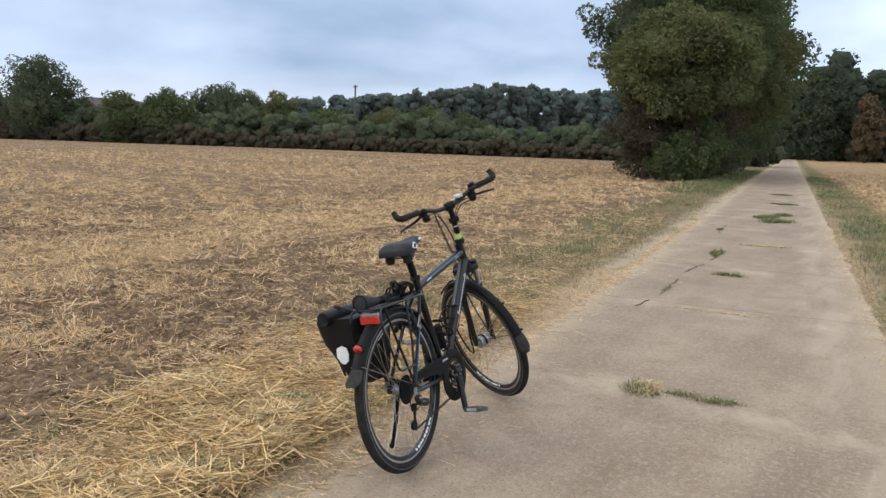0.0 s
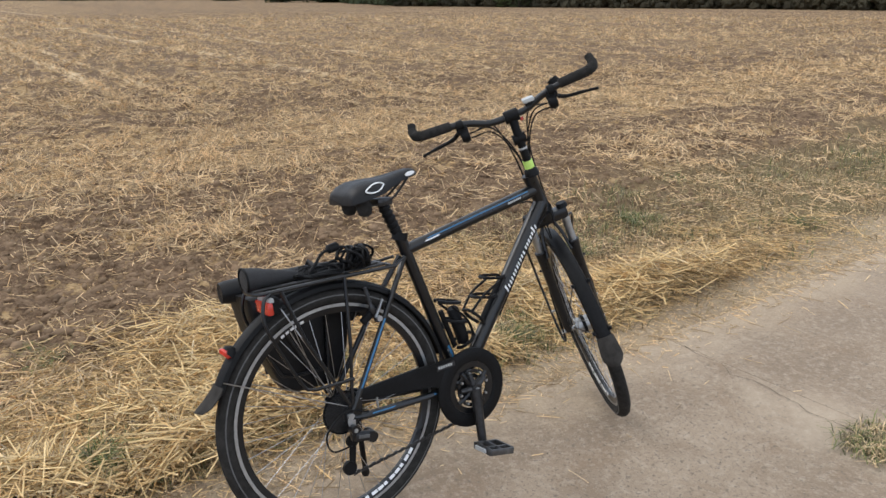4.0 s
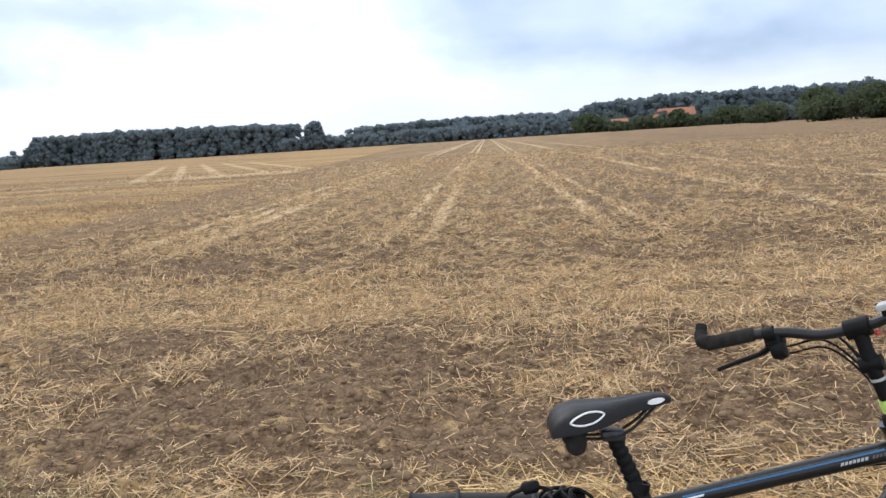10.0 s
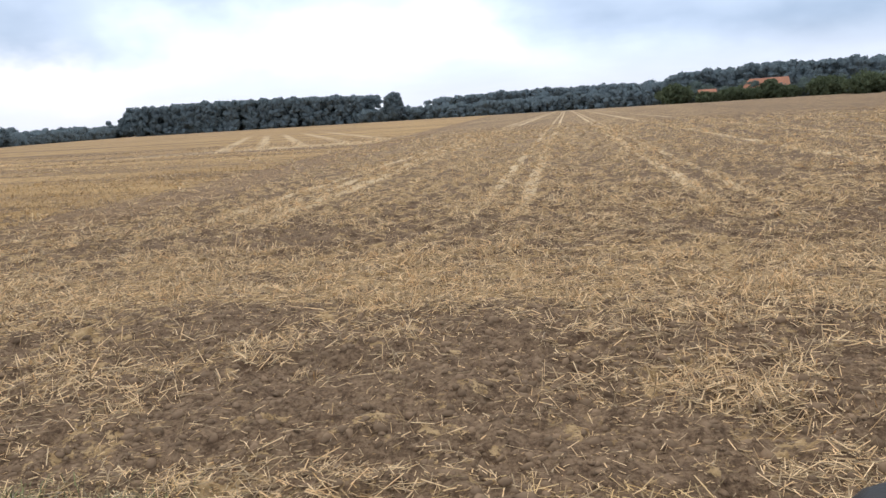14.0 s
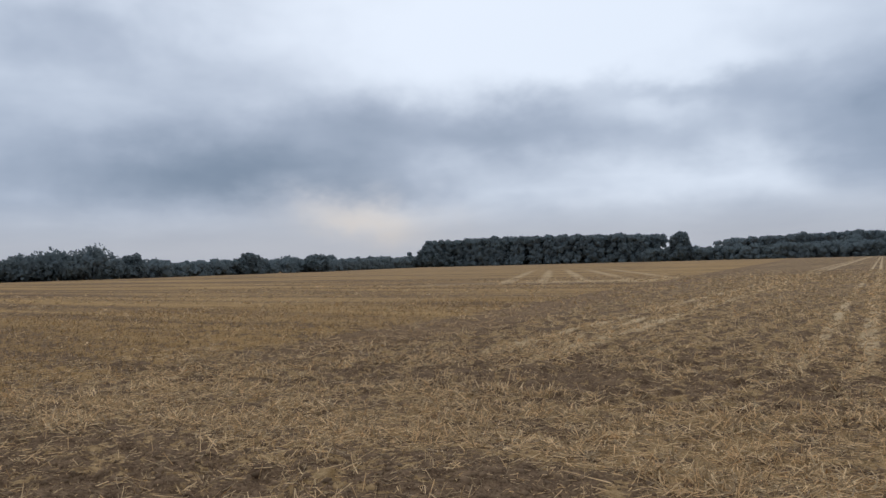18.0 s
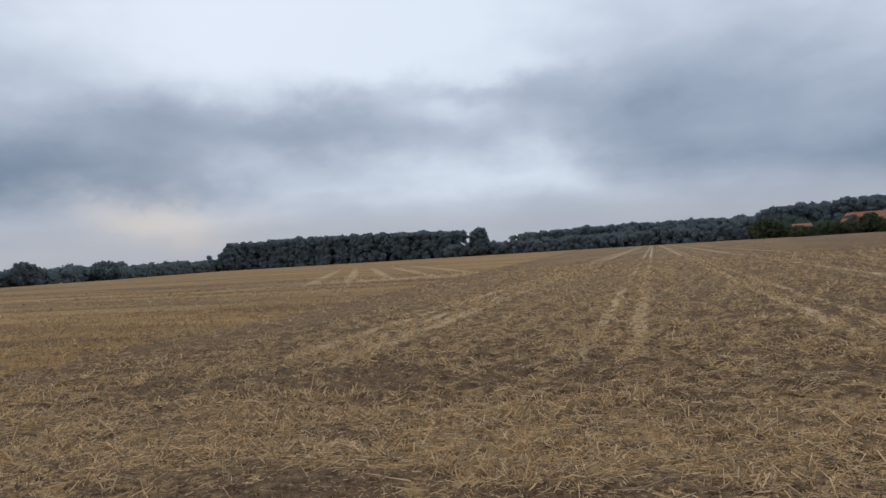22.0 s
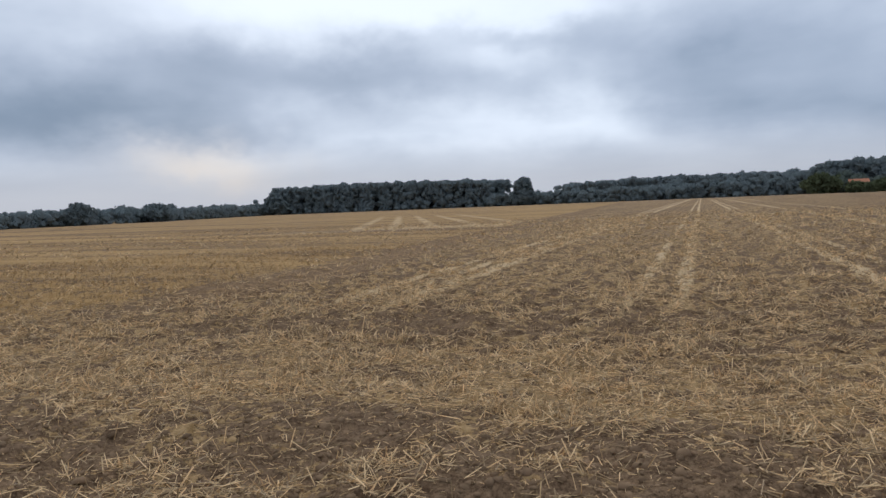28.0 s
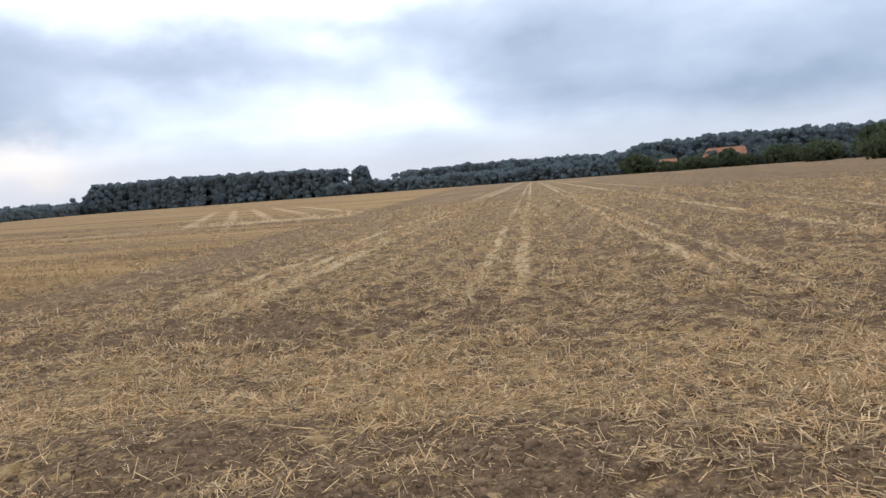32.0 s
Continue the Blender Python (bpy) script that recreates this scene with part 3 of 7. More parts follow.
# ---- trees and woods ----
def leaf_cloud(rs, centers, radii, count, size, squash=0.8, inner=0.45, outer=1.2, lay=0.0):
    """Small leaf quads on and in ball-shaped clumps; returns verts and faces."""
    centers, radii = np.asarray(centers, float), np.asarray(radii, float)
    tries = count * 2 if lay else count
    pick = rs.choice(len(centers), tries, p=radii**2 / (radii**2).sum())
    d = rs.normal(size=(tries, 3))
    d /= np.linalg.norm(d, axis=1)[:, None]
    r = radii[pick] * (inner + (outer - inner) * rs.random(tries) ** 0.8)
    p = centers[pick] + d * r[:, None] * (1, 1, squash)
    if lay:
        # leave out what lies deep inside another clump
        tree = kdtree.KDTree(len(centers))
        for k, c in enumerate(centers.tolist()):
            tree.insert(c, k)
        tree.balance()
        near = np.array([tree.find(q)[1:] for q in p.tolist()])
        ok = np.flatnonzero(near[:, 1] > radii[near[:, 0].astype(int)] * 0.74)[:count]
        p, d = p[ok], d[ok]
        count = len(p)
    a = rs.normal(size=(count, 3)) + d * 0.4
    a = a * (1 - lay) + np.cross(d, a) * lay
    a /= np.linalg.norm(a, axis=1)[:, None]
    b = np.cross(a, rs.normal(size=(count, 3)) * (1 - lay) + d * lay)
    b /= np.linalg.norm(b, axis=1)[:, None]
    s = size * (0.6 + 0.8 * rs.random(count))[:, None]
    v = np.stack([p - a * s, p + b * s * 0.55, p + a * s, p - b * s * 0.55], 1).reshape(-1, 3)
    return v, np.arange(count * 4).reshape(-1, 4)


def lump_core(rs, centers, radii, shrink=0.75):
    """Rough inner balls that keep a crown from being seen through."""
    t = (1 + 5**0.5) / 2
    ico = np.array([(-1, t, 0), (1, t, 0), (-1, -t, 0), (1, -t, 0), (0, -1, t), (0, 1, t), (0, -1, -t), (0, 1, -t), (t, 0, -1), (t, 0, 1), (-t, 0, -1), (-t, 0, 1)]) / math.sqrt(1 + t * t)
    fc = np.array([(0, 11, 5), (0, 5, 1), (0, 1, 7), (0, 7, 10), (0, 10, 11), (1, 5, 9), (5, 11, 4), (11, 10, 2), (10, 7, 6), (7, 1, 8), (3, 9, 4), (3, 4, 2), (3, 2, 6), (3, 6, 8), (3, 8, 9), (4, 9, 5), (2, 4, 11), (6, 2, 10), (8, 6, 7), (9, 8, 1)])
    vs, fs = [], []
    for k, (c, r) in enumerate(zip(centers, radii)):
        vs.append(np.asarray(c) + ico * (r * shrink * (0.8 + 0.3 * rs.random((12, 1)))))
        fs.append(fc + 12 * k)
    return np.concatenate(vs), np.concatenate(fs)


def crown_mesh(name, rs, centers, radii, count, size, mat, core=0.42, inner=0.45, outer=1.2, lay=0.0, cored=None):
    v, f = leaf_cloud(rs, centers, radii, count, size, 0.8, inner, outer, lay)
    me_leaf = raw_mesh(name, v, f, mat)
    if not core:
        return me_leaf
    cv, cf = lump_core(rs, centers[:cored], radii[:cored], core)
    bm = bmesh.new()
    bm.from_mesh(me_leaf)
    core_me = raw_mesh(name + "_core", cv, cf, mat)
    bm.from_mesh(core_me)
    bm.to_mesh(me_leaf)
    bm.free()
    bpy.data.meshes.remove(core_me)
    return me_leaf


def tube_arrays(points, radii, sides=8, closed=False):
    """A tube through the points; returns verts and quads."""
    pts = [Vector(p) for p in points]
    n = len(pts)
    radii = radii if hasattr(radii, "__len__") else [radii] * n
    vs, fs, side = [], [], None
    for i, p in enumerate(pts):
        a, b = (pts[i - 1] if i or closed else p), (pts[(i + 1) % n] if i < n - 1 or closed else p)
        d = (b - a).normalized() if (b - a).length > 1e-9 else Vector((0, 0, 1))
        if side is None:
            side = d.orthogonal().normalized()
        side = (side - d * side.dot(d)).normalized()
        up_v = d.cross(side)
        for k in range(sides):
            t = 2 * math.pi * k / sides
            vs.append(p + (side * math.cos(t) + up_v * math.sin(t)) * radii[i])
    for i in range(n if closed else n - 1):
        j = (i + 1) % n
        for k in range(sides):
            l = (k + 1) % sides
            fs.append((i * sides + k, i * sides + l, j * sides + l, j * sides + k))
    return np.array([tuple(v) for v in vs]), np.array(fs)


def trunk_mesh(rs, height, radius, limbs=5):
    """A tapered trunk with limbs that fork into the crown."""
    vs, fs, base = [], [], 0
    bend = rs.normal(size=2) * 0.04 * height
    path = [(bend[0] * t * t, bend[1] * t * t, height * t - 0.15) for t in np.linspace(0, 1, 6)]
    lines = [(path, [radius * (1.25 - 0.95 * t) for t in np.linspace(0, 1, 6)])]
    for k in range(limbs):
        t = 0.35 + 0.55 * k / limbs
        a = 2.4 * k + rs.random()
        s = Vector((bend[0] * t * t, bend[1] * t * t, height * t))
        reach = height * (0.42 - 0.2 * t)
        e = s + Vector((math.cos(a) * reach, math.sin(a) * reach, reach * 0.9))
        lines.append(([s, (s + e) / 2 + Vector((0, 0, -0.05 * reach)), e], [radius * 0.45, radius * 0.3, radius * 0.1]))
    for p, r in lines:
        v, f = tube_arrays(p, r, 7)
        vs.append(v)
        fs.append(f + base)
        base += len(v)
    return raw_mesh("trunk", np.concatenate(vs), np.concatenate(fs), M_BARK, True)


def tree_thing(name, seed, height, wide, leaves, size, mat, label, bare=0.25, clumps=16, category="tree", fill=1.0, boughs=3, core=0.42):
    """A tree or bush: an Empty at the foot, with trunk and crown."""
    rs = np.random.RandomState(seed)
    root = tagged(new(name), label, category)
    trunk = new("trunk", trunk_mesh(rs, height * 0.72, max(0.06, height * 0.022)))
    trunk.parent = root
    lo = height * bare
    cs, rr = [], []
    for k in range(clumps):
        h = (k + rs.random()) / clumps
        prof = math.sin(math.pi * (0.20 + 0.72 * h)) ** 0.7
        a = 2.4 * k + rs.random() * 1.2
        r = wide * 0.5 * fill * (0.24 + 0.16 * rs.random()) * (0.75 + 0.3 * prof)
        q = max(0.0, wide * 0.5 * prof * rs.uniform(0.55, 1.05) - r * 0.75)
        cs.append((math.cos(a) * q, math.sin(a) * q, lo + r * 0.6 + h * (height - lo - r * 1.5)))
        rr.append(r)
    cs, rr = np.array(cs), np.array(rr)
    # boughs: small clumps that break up the outline of the large ones
    many, many_r = [cs], [rr]
    for k in range(boughs):
        d = rs.normal(size=cs.shape)
        d *= (rr * rs.uniform(0.7, 1.45, len(rr)) / np.linalg.norm(d, axis=1))[:, None]
        many.append(cs + d * (1, 1, 0.8))
        many_r.append(rr * rs.uniform(0.3, 0.6, len(rr)))
    cs, rr = np.concatenate(many), np.concatenate(many_r)
    crown = new("crown", crown_mesh("crown", rs, cs, rr, leaves, size, mat, core, 0.4, 1.15, 0.2, clumps))
    crown.parent = root
    return root


def place(root, x, y, turn=0.0, scale=1.0):
    root.matrix_basis = pose(x, y, 0, 0, 0, turn) @ Matrix.Diagonal((scale, scale, scale, 1))
    return root


def polar(az, dist, ex=0.0, ey=0.0):
    return ex + math.cos(radians(az)) * dist, ey + math.sin(radians(az)) * dist


def far_wood(name, label, seed, line, depth, leaves, size, mat, ragged=0.12, step=5.0, wide=1.0):
    """A distant wood as one piece of stuff: crowns along a line, several rows deep."""
    rs = np.random.RandomState(seed)
    cs, rr = [], []
    for (x0, y0, h0), (x1, y1, h1) in zip(line[:-1], line[1:]):
        n = max(2, int(math.hypot(x1 - x0, y1 - y0) / step * 1.35) + 1)
        nx, ny = -(y1 - y0), (x1 - x0)
        ln = math.hypot(nx, ny)
        away = 1 if nx * (x0 + x1) + ny * (y0 + y1) > 0 else -1
        for i in range(n):
            for row in range(3):
                t = (i + rs.random() * 1.2 - 0.1) / n
                h = (h0 + (h1 - h0) * t) * (1 + rs.normal() * ragged)
                off = depth * (row * 0.4 + rs.random() * 0.3) * away
                px, py = x0 + (x1 - x0) * t + nx / ln * off, y0 + (y1 - y0) * t + ny / ln * off
                r = min(h * 0.36, step * 0.62 * wide) * (0.75 + 0.5 * rs.random())
                for z in np.arange(r * 0.55, max(h - r * 0.8, r * 0.6) + 0.01, r * 0.85):
                    q = r * rs.uniform(0.7, 1.05)
                    slide = rs.uniform(-0.6, 0.6) * step
                    cs.append((px + (x1 - x0) / ln * slide + rs.normal() * r * 0.3, py + (y1 - y0) / ln * slide + rs.normal() * r * 0.3, z + rs.normal() * r * 0.2))
                    rr.append(q)
                cs.append((px, py, max(h - r * 0.8, r * 0.6)))
                rr.append(r)
    cs, rr = np.array(cs), np.array(rr)
    for k in range(2):
        d = rs.normal(size=cs.shape)
        d *= (rr * rs.uniform(0.55, 0.95, len(rr)) / np.linalg.norm(d, axis=1))[:, None]
        d[:, 2] *= 0.6
        small = cs + d
        small[:, 2] = np.maximum(small[:, 2], 0.3)
        if k == 0:
            more, more_r = small, rr * rs.uniform(0.4, 0.65, len(rr))
        else:
            more, more_r = np.concatenate([more, small]), np.concatenate([more_r, rr * rs.uniform(0.35, 0.6, len(rr))])
    cs, rr = np.concatenate([cs, more]), np.concatenate([rr, more_r])
    me = crown_mesh(name, rs, cs, rr, leaves, size, mat, 0.90, 0.86, 1.08, 0.65)
    return tagged(new(name, me), label, "wood", kind="stuff")


far_wood("far_wood", "dark poplar wood along the field's far edge", 11, [(-351, 420, 18.5), (-300, 420, 19.0), (-230, 420, 18.0), (-178, 420, 16.2)], 22, 54000, 0.8, M_LEAF_FAR_HAZED, 0.03, 4.0)
far_wood("far_wood", "wood beyond the stubble field, painted pale blue-green with haze", 12, [(-172, 520, 13.5), (-120, 520, 15.5), (-40, 520, 15), (20, 520, 14.5)], 25, 40000, 0.9, M_LEAF_BLUE_HAZE, 0.035, 4.0)
far_wood("far_hedge", "dark bushes along the far field edge", 13, [(-180, 415, 7.0), (-130, 415, 7), (-60, 415, 7.5), (-12, 415, 9.0), (0, 415, 12)], 8, 26000, 0.6, M_LEAF_FAR_HAZED, 0.16, 4)
far_wood("far_wood", "mixed green wood behind a tiled barn", 14, [(0, 440, 16.5), (60, 440, 17.5), (110, 420, 17), (170, 390, 17), (240, 330, 16)], 25, 54000, 0.85, M_LEAF_FAR_HAZED, 0.06, 4.2)
far_wood("far_hedge", "green bushes in front of the far wood", 15, [(0, 405, 7), (28, 400, 6.2), (62, 390, 6.0), (90, 340, 5), (95, 270, 5)], 6, 24000, 0.5, M_LEAF_HILL_HAZED, 0.25, 4)
far_wood("far_hedge", "low dark bushes along the horizon", 16, [(-205, 60, 3.6), (-199, 115, 3.6), (-212, 159, 3.6), (-234, 218, 3.8), (-321, 357, 5), (-351, 420, 7)], 6, 26000, 0.4, M_LEAF_FAR_HAZED, 0.3, 3.5)
far_wood("far_wood", "distant woods on the horizon, painted pale with haze", 17, [(-900, 330, 11), (-760, 640, 13), (-560, 760, 11)], 25, 16000, 1.2, M_LEAF_BLUE_HAZE, 0.08, 11)
far_wood("hedge", "overgrown green hedge at the field's end", 18, [(81, 14, 3.0), (81, 31, 3.0), (77, 50, 3.2), (72, 68, 3.8), (62, 90, 4.0), (52, 115, 4.2)], 4.0, 62000, 0.17, M_LEAF_DARK, 0.2, 1.9)
# a lower, browner row of leaf clumps in front of the hedge
far_wood("hedge_foot", "low brown leafy band along the hedge's foot", 22, [(78.5, 14, 1.5), (78.5, 31, 1.5), (74.5, 49, 1.6), (69.5, 66, 1.7), (59.5, 88, 1.8), (49.5, 113, 1.8)], 1.5, 30000, 0.12, M_LEAF_DRY, 0.2, 1.3)
far_wood("hedge", "tall field hedge running away to the barn", 19, [(52, 115, 4.4), (58, 150, 5.5), (72, 195, 6.0), (95, 255, 6)], 6, 26000, 0.4, M_LEAF_DARK, 0.2, 3.5)
far_wood("wooded_hill", "dark wooded hillside behind the hedge", 20, [(345, 40, 27), (330, 110, 28), (282, 195, 26), (296, 176, 26), (250, 225, 20), (215, 250, 14)], 60, 60000, 1.02, M_LEAF_HILL_HAZED, 0.06, 4.6)
far_wood("wood_edge", "dark wood where the track ends", 21, [(205, 60, 14), (190, 22, 20), (195, -20, 20), (200, -80, 20)], 30, 52000, 0.48, M_LEAF_WOOD, 0.1, 5)

# ---- single trees and bushes ----
for az, dist, high, wide, mat, label in (
    (61.9, 122, 12.1, 12.6, M_LEAF_DARK, "broad dark green tree beside a brick house"),
    (57.0, 112, 7.2, 8.4, M_LEAF_MID, "rounded green field tree in a hedge"),
    (54.0, 112, 7.5, 9.6, M_LEAF_MID, "rounded green field tree in a hedge"),
    (50.3, 116, 9.1, 12.5, M_LEAF_DARK, "wide dark green tree behind a hedge"),
    (48.4, 116, 8.4, 8.6, M_LEAF_DARK, "dark green tree behind a hedge"),
    (46.2, 106, 7.0, 7.0, M_LEAF, "yellowing green bush tree in a hedge"),
    (42.5, 100, 5.0, 9.0, M_LEAF_MID, "green bush in the field hedge"),
    (38.0, 97, 5.2, 8.5, M_LEAF, "yellowing green hedge bush"),
    (35.0, 96, 5.6, 8.5, M_LEAF_MID, "yellowing green hedge bush"),
    (32.0, 95, 4.6, 8.5, M_LEAF_DARK, "low green hedge bush"),
    (65.5, 128, 9.0, 9.0, M_LEAF_DARK, "dark green tree beside a brick house"),
    (69.4, 205, 10.4, 11.0, M_LEAF, "tall green tree in the field hedge"),
    (71.8, 207, 8.6, 11.0, M_LEAF_DARK, "rounded green tree in the field hedge"),
    (67.0, 198, 9.0, 11.0, M_LEAF_DARK, "rounded green tree in the field hedge"),
    (74.5, 212, 6.6, 9.0, M_LEAF_DARK, "low green tree in the field hedge"),
    (78.2, 300, 7.0, 12.0, M_LEAF_DARK, "dark round bush before the far wood"),
    (80.6, 380, 8.5, 14.0, M_LEAF_DARK, "dark round bush beside a barn"),
    (84.0, 385, 8.8, 8.0, M_LEAF_DARK, "dark green tree before a tiled barn"),
    (85.2, 380, 5.4, 9.0, M_LEAF_DARK, "round green bush before a tiled barn"),
    (82.9, 380, 5.2, 8.0, M_LEAF_DARK, "round dark bush before a tiled barn"),
    (86.4, 385, 6.2, 11.0, M_LEAF_DARK, "broad green bush beside a tiled barn"),
    (88.0, 360, 4.4, 10.0, M_LEAF_DARK, "low bush before a tiled shed"),
    (90.2, 395, 9.5, 13.0, M_LEAF_DARK, "full green tree beside a tiled shed"),
    (82.1, 424, 15.0, 15.0, M_LEAF_FAR_HAZED, "dark tree behind a tiled barn"),
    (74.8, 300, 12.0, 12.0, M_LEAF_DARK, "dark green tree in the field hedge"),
    (110.8, 440, 16.4, 11.0, M_LEAF_FAR_HAZED, "lone dark tree between two woods"),
    (129.6, 520, 15.0, 11.0, M_LEAF_FAR_HAZED, "small dark tree at the wood's end"),
    (155.8, 218, 8.2, 12.0, M_LEAF_FAR_HAZED, "dark tree in a distant grove"),
    (153.5, 214, 8.6, 12.0, M_LEAF_FAR_HAZED, "dark tree in a distant grove"),
    (157.8, 214, 7.0, 10.0, M_LEAF_FAR_HAZED, "dark tree in a distant grove"),
    (151.0, 222, 6.4, 7.0, M_LEAF_FAR_HAZED, "dark tree at the edge of a grove"),
    (160.0, 214, 6.0, 9.0, M_LEAF_FAR_HAZED, "dark tree in a distant grove"),
    (142.9, 262, 7.4, 7.5, M_LEAF_FAR_HAZED, "round dark tree on the horizon"),
    (138.0, 300, 7.0, 10.0, M_LEAF_FAR_HAZED, "dark bush tree on the horizon"),
    (133.9, 420, 7.0, 10.0, M_LEAF_FAR_HAZED, "dark bush on the horizon"),
    (147.3, 250, 4.8, 6.5, M_LEAF_FAR_HAZED, "low dark bush on the horizon"),
    (4.7, 172, 13.5, 6.5, M_LEAF_RUST, "rust-brown tree at the wood's edge"),
    (7.2, 176, 17.0, 12.0, M_LEAF_WOOD, "dark tree where the track ends"),
):
    k = int(az * 10)
    ex, ey = (-2.4, -1.85) if az < 66 else (0.2, -1.3) if az < 92 else (-0.7, 0.2)
    dist, high = (dist + 7, high * 1.16) if 20 < az < 47 else (dist, high)
    wide = wide * 1.3 if dist > 190 else wide
    px, py = polar(az, dist, ex, ey)
    place(tree_thing("tree" if high > 5.5 else "bush", k, high, wide, (18000 if wide > 9 else 11000) if dist < 190 else 3800, dist * (0.0014 if dist < 150 else 0.002), mat, label, 0.03, 30, "tree", 1.0), px, py)
# the overgrown row beside the track
for k, (px, py, high, wide, bare, mat) in enumerate(((33.8, 9.4, 8.4, 7.0, 0.36, M_LEAF), (37.5, 11.0, 12.8, 7.4, 0.30, M_LEAF_DARK), (39.0, 9.2, 12.4, 8.0, 0.30, M_LEAF_MID), (44.0, 9.8, 12.8, 8.6, 0.22, M_LEAF), (50.0, 10.6, 13.4, 9.2, 0.16, M_LEAF_MID), (60.0, 12.4, 12.4, 9.4, 0.12, M_LEAF_DARK), (78.0, 15.0, 10.0, 8.0, 0.10, M_LEAF_DARK))):
    place(tree_thing("roadside_tree", 300 + k, high, wide, 58000 if k < 4 else 16000, 0.082 if k < 4 else 0.14, mat, "overgrown yellow-green tree beside the concrete track" if mat == M_LEAF else "tall dark green tree beside the concrete track", bare, 26, "tree", 1.05, 4), px, py)
for k, (px, py, high, wide, mat) in enumerate(((32.4, 8.5, 2.4, 2.8, M_LEAF_MID), (32.6, 10.1, 6.0, 3.8, M_LEAF_DRY), (33.6, 9.0, 5.4, 3.6, M_LEAF_DRY), (34.5, 8.2, 3.6, 3.2, M_LEAF_MID), (37.0, 8.8, 5.2, 4.4, M_LEAF_DRY), (41.0, 9.3, 3.8, 3.8, M_LEAF_MID), (46.0, 10.2, 4.2, 4.2, M_LEAF_DARK), (52.0, 11.2, 4.2, 4.4, M_LEAF_DARK), (60.0, 12.4, 4.5, 5.0, M_LEAF_DARK))):
    place(tree_thing("roadside_bush", 320 + k, high, wide, 10000, 0.075, mat, "dry ivy and brambles climbing under the roadside trees" if mat == M_LEAF_DRY else "dense bramble bush under the roadside trees", -0.02, 16, "bush", 1.0, 4), px, py)


# ---- far buildings and the power pole ----
M_BRICK = material("weathered_brick", (0.26, 0.12, 0.08), 0.9, grain=0.2, scale=1.5, bump=0.4, bump_scale=6)
M_ROOFDARK = material("dark_roof_tiles", (0.075, 0.06, 0.055), 0.8, grain=0.2, scale=1.2, bump=0.5, bump_scale=4)
M_ROOFTILE = material("orange_roof_tiles", (0.36, 0.155, 0.09), 0.8, grain=0.15, scale=1.0, bump=0.5, bump_scale=4)
M_PANE = material("dark_window_glass", (0.03, 0.035, 0.04), 0.15, grain=0.1, scale=2)
M_FRAMEWHITE = material("white_window_frame", (0.7, 0.7, 0.68), 0.5, grain=0.05, scale=4)
M_POLE = material("weathered_pole_wood", (0.10, 0.09, 0.08), 0.85, grain=0.25, scale=6)


def simple_part(name, verts, faces, mat, parent, label=""):
    me = bpy.data.meshes.new(name)
    me.from_pydata(verts, [], faces)
    me.update()
    me.materials.append(mat)
    ob = new(name, me)
    ob.parent = parent
    if label:
        ob["label"] = label
    return ob


def cuboid(x0, x1, y0, y1, z0, z1):
    v = [(x, y, z) for z in (z0, z1) for y in (y0, y1) for x in (x0, x1)]
    return v, [(0, 2, 3, 1), (4, 5, 7, 6), (0, 1, 5, 4), (2, 6, 7, 3), (0, 4, 6, 2), (1, 3, 7, 5)]


def house(label, length, depth, eaves, ridge, wall_mat, roof_mat, windows, chimney, hip=0.0):
    root = tagged(new("house"), label, "house")
    h, d = length / 2, depth / 2
    v, f = cuboid(-h, h, -d, d, -0.2, eaves)
    v += [(-h + hip, 0, ridge - 0.3), (h, 0, ridge - 0.25)]
    simple_part("wall", v, f + [(4, 6, 8), (5, 9, 7)], wall_mat, root)
    for s in (-1, 1):
        e = 0.5
        rv = [(-h - e, s * (d + e), eaves - 0.25), (h + e, s * (d + e), eaves - 0.25), (h + e, 0, ridge), (-h - e + hip, 0, ridge)]
        rv += [(x, y, z + 0.25) for x, y, z in rv]
        simple_part("roof", rv, [(0, 1, 2, 3), (4, 7, 6, 5), (0, 4, 5, 1), (1, 5, 6, 2), (2, 6, 7, 3), (3, 7, 4, 0)], roof_mat, root)
    if hip:
        rv = [(-h - e, d + e, eaves - 0.25), (-h - e, -d - e, eaves - 0.25), (-h - e + hip, 0, ridge)]
        rv += [(x - 0.05, y, z + 0.25) for x, y, z in rv]
        simple_part("roof", rv, [(0, 1, 2), (3, 5, 4), (0, 3, 4, 1), (1, 4, 5, 2), (2, 5, 3, 0)], roof_mat, root, "hipped roof end")
    for k in range(windows):
        x = -h + length * (k + 0.5) / windows
        for s in (-1, 1):
            w = simple_part("window", *cuboid(x - 0.55, x + 0.55, s * d - 0.06, s * d + 0.06, eaves * 0.35, eaves * 0.35 + 1.3), M_FRAMEWHITE, root)
            simple_part("pane", *cuboid(x - 0.47, x + 0.47, s * d - 0.075, s * d + 0.075, eaves * 0.35 + 0.08, eaves * 0.35 + 1.22), M_PANE, w)
    if chimney:
        simple_part("chimney", *cuboid(h * 0.4, h * 0.4 + 0.6, -0.3, 0.3, ridge - 0.6, ridge + 0.8), wall_mat, root)
    return root


px, py = polar(59.05, 137, -2.4 + 5.5 * math.cos(radians(12)), -1.85 + 5.5 * math.sin(radians(12)))
house("brick farmhouse with a dark roof behind the hedge", 11, 5, 5.2, 6.7, M_BRICK, M_ROOFDARK, 3, False).matrix_basis = pose(px, py, 0, 0, 0, 12)
px, py = polar(84.45, 405, 0.2, -1.3)
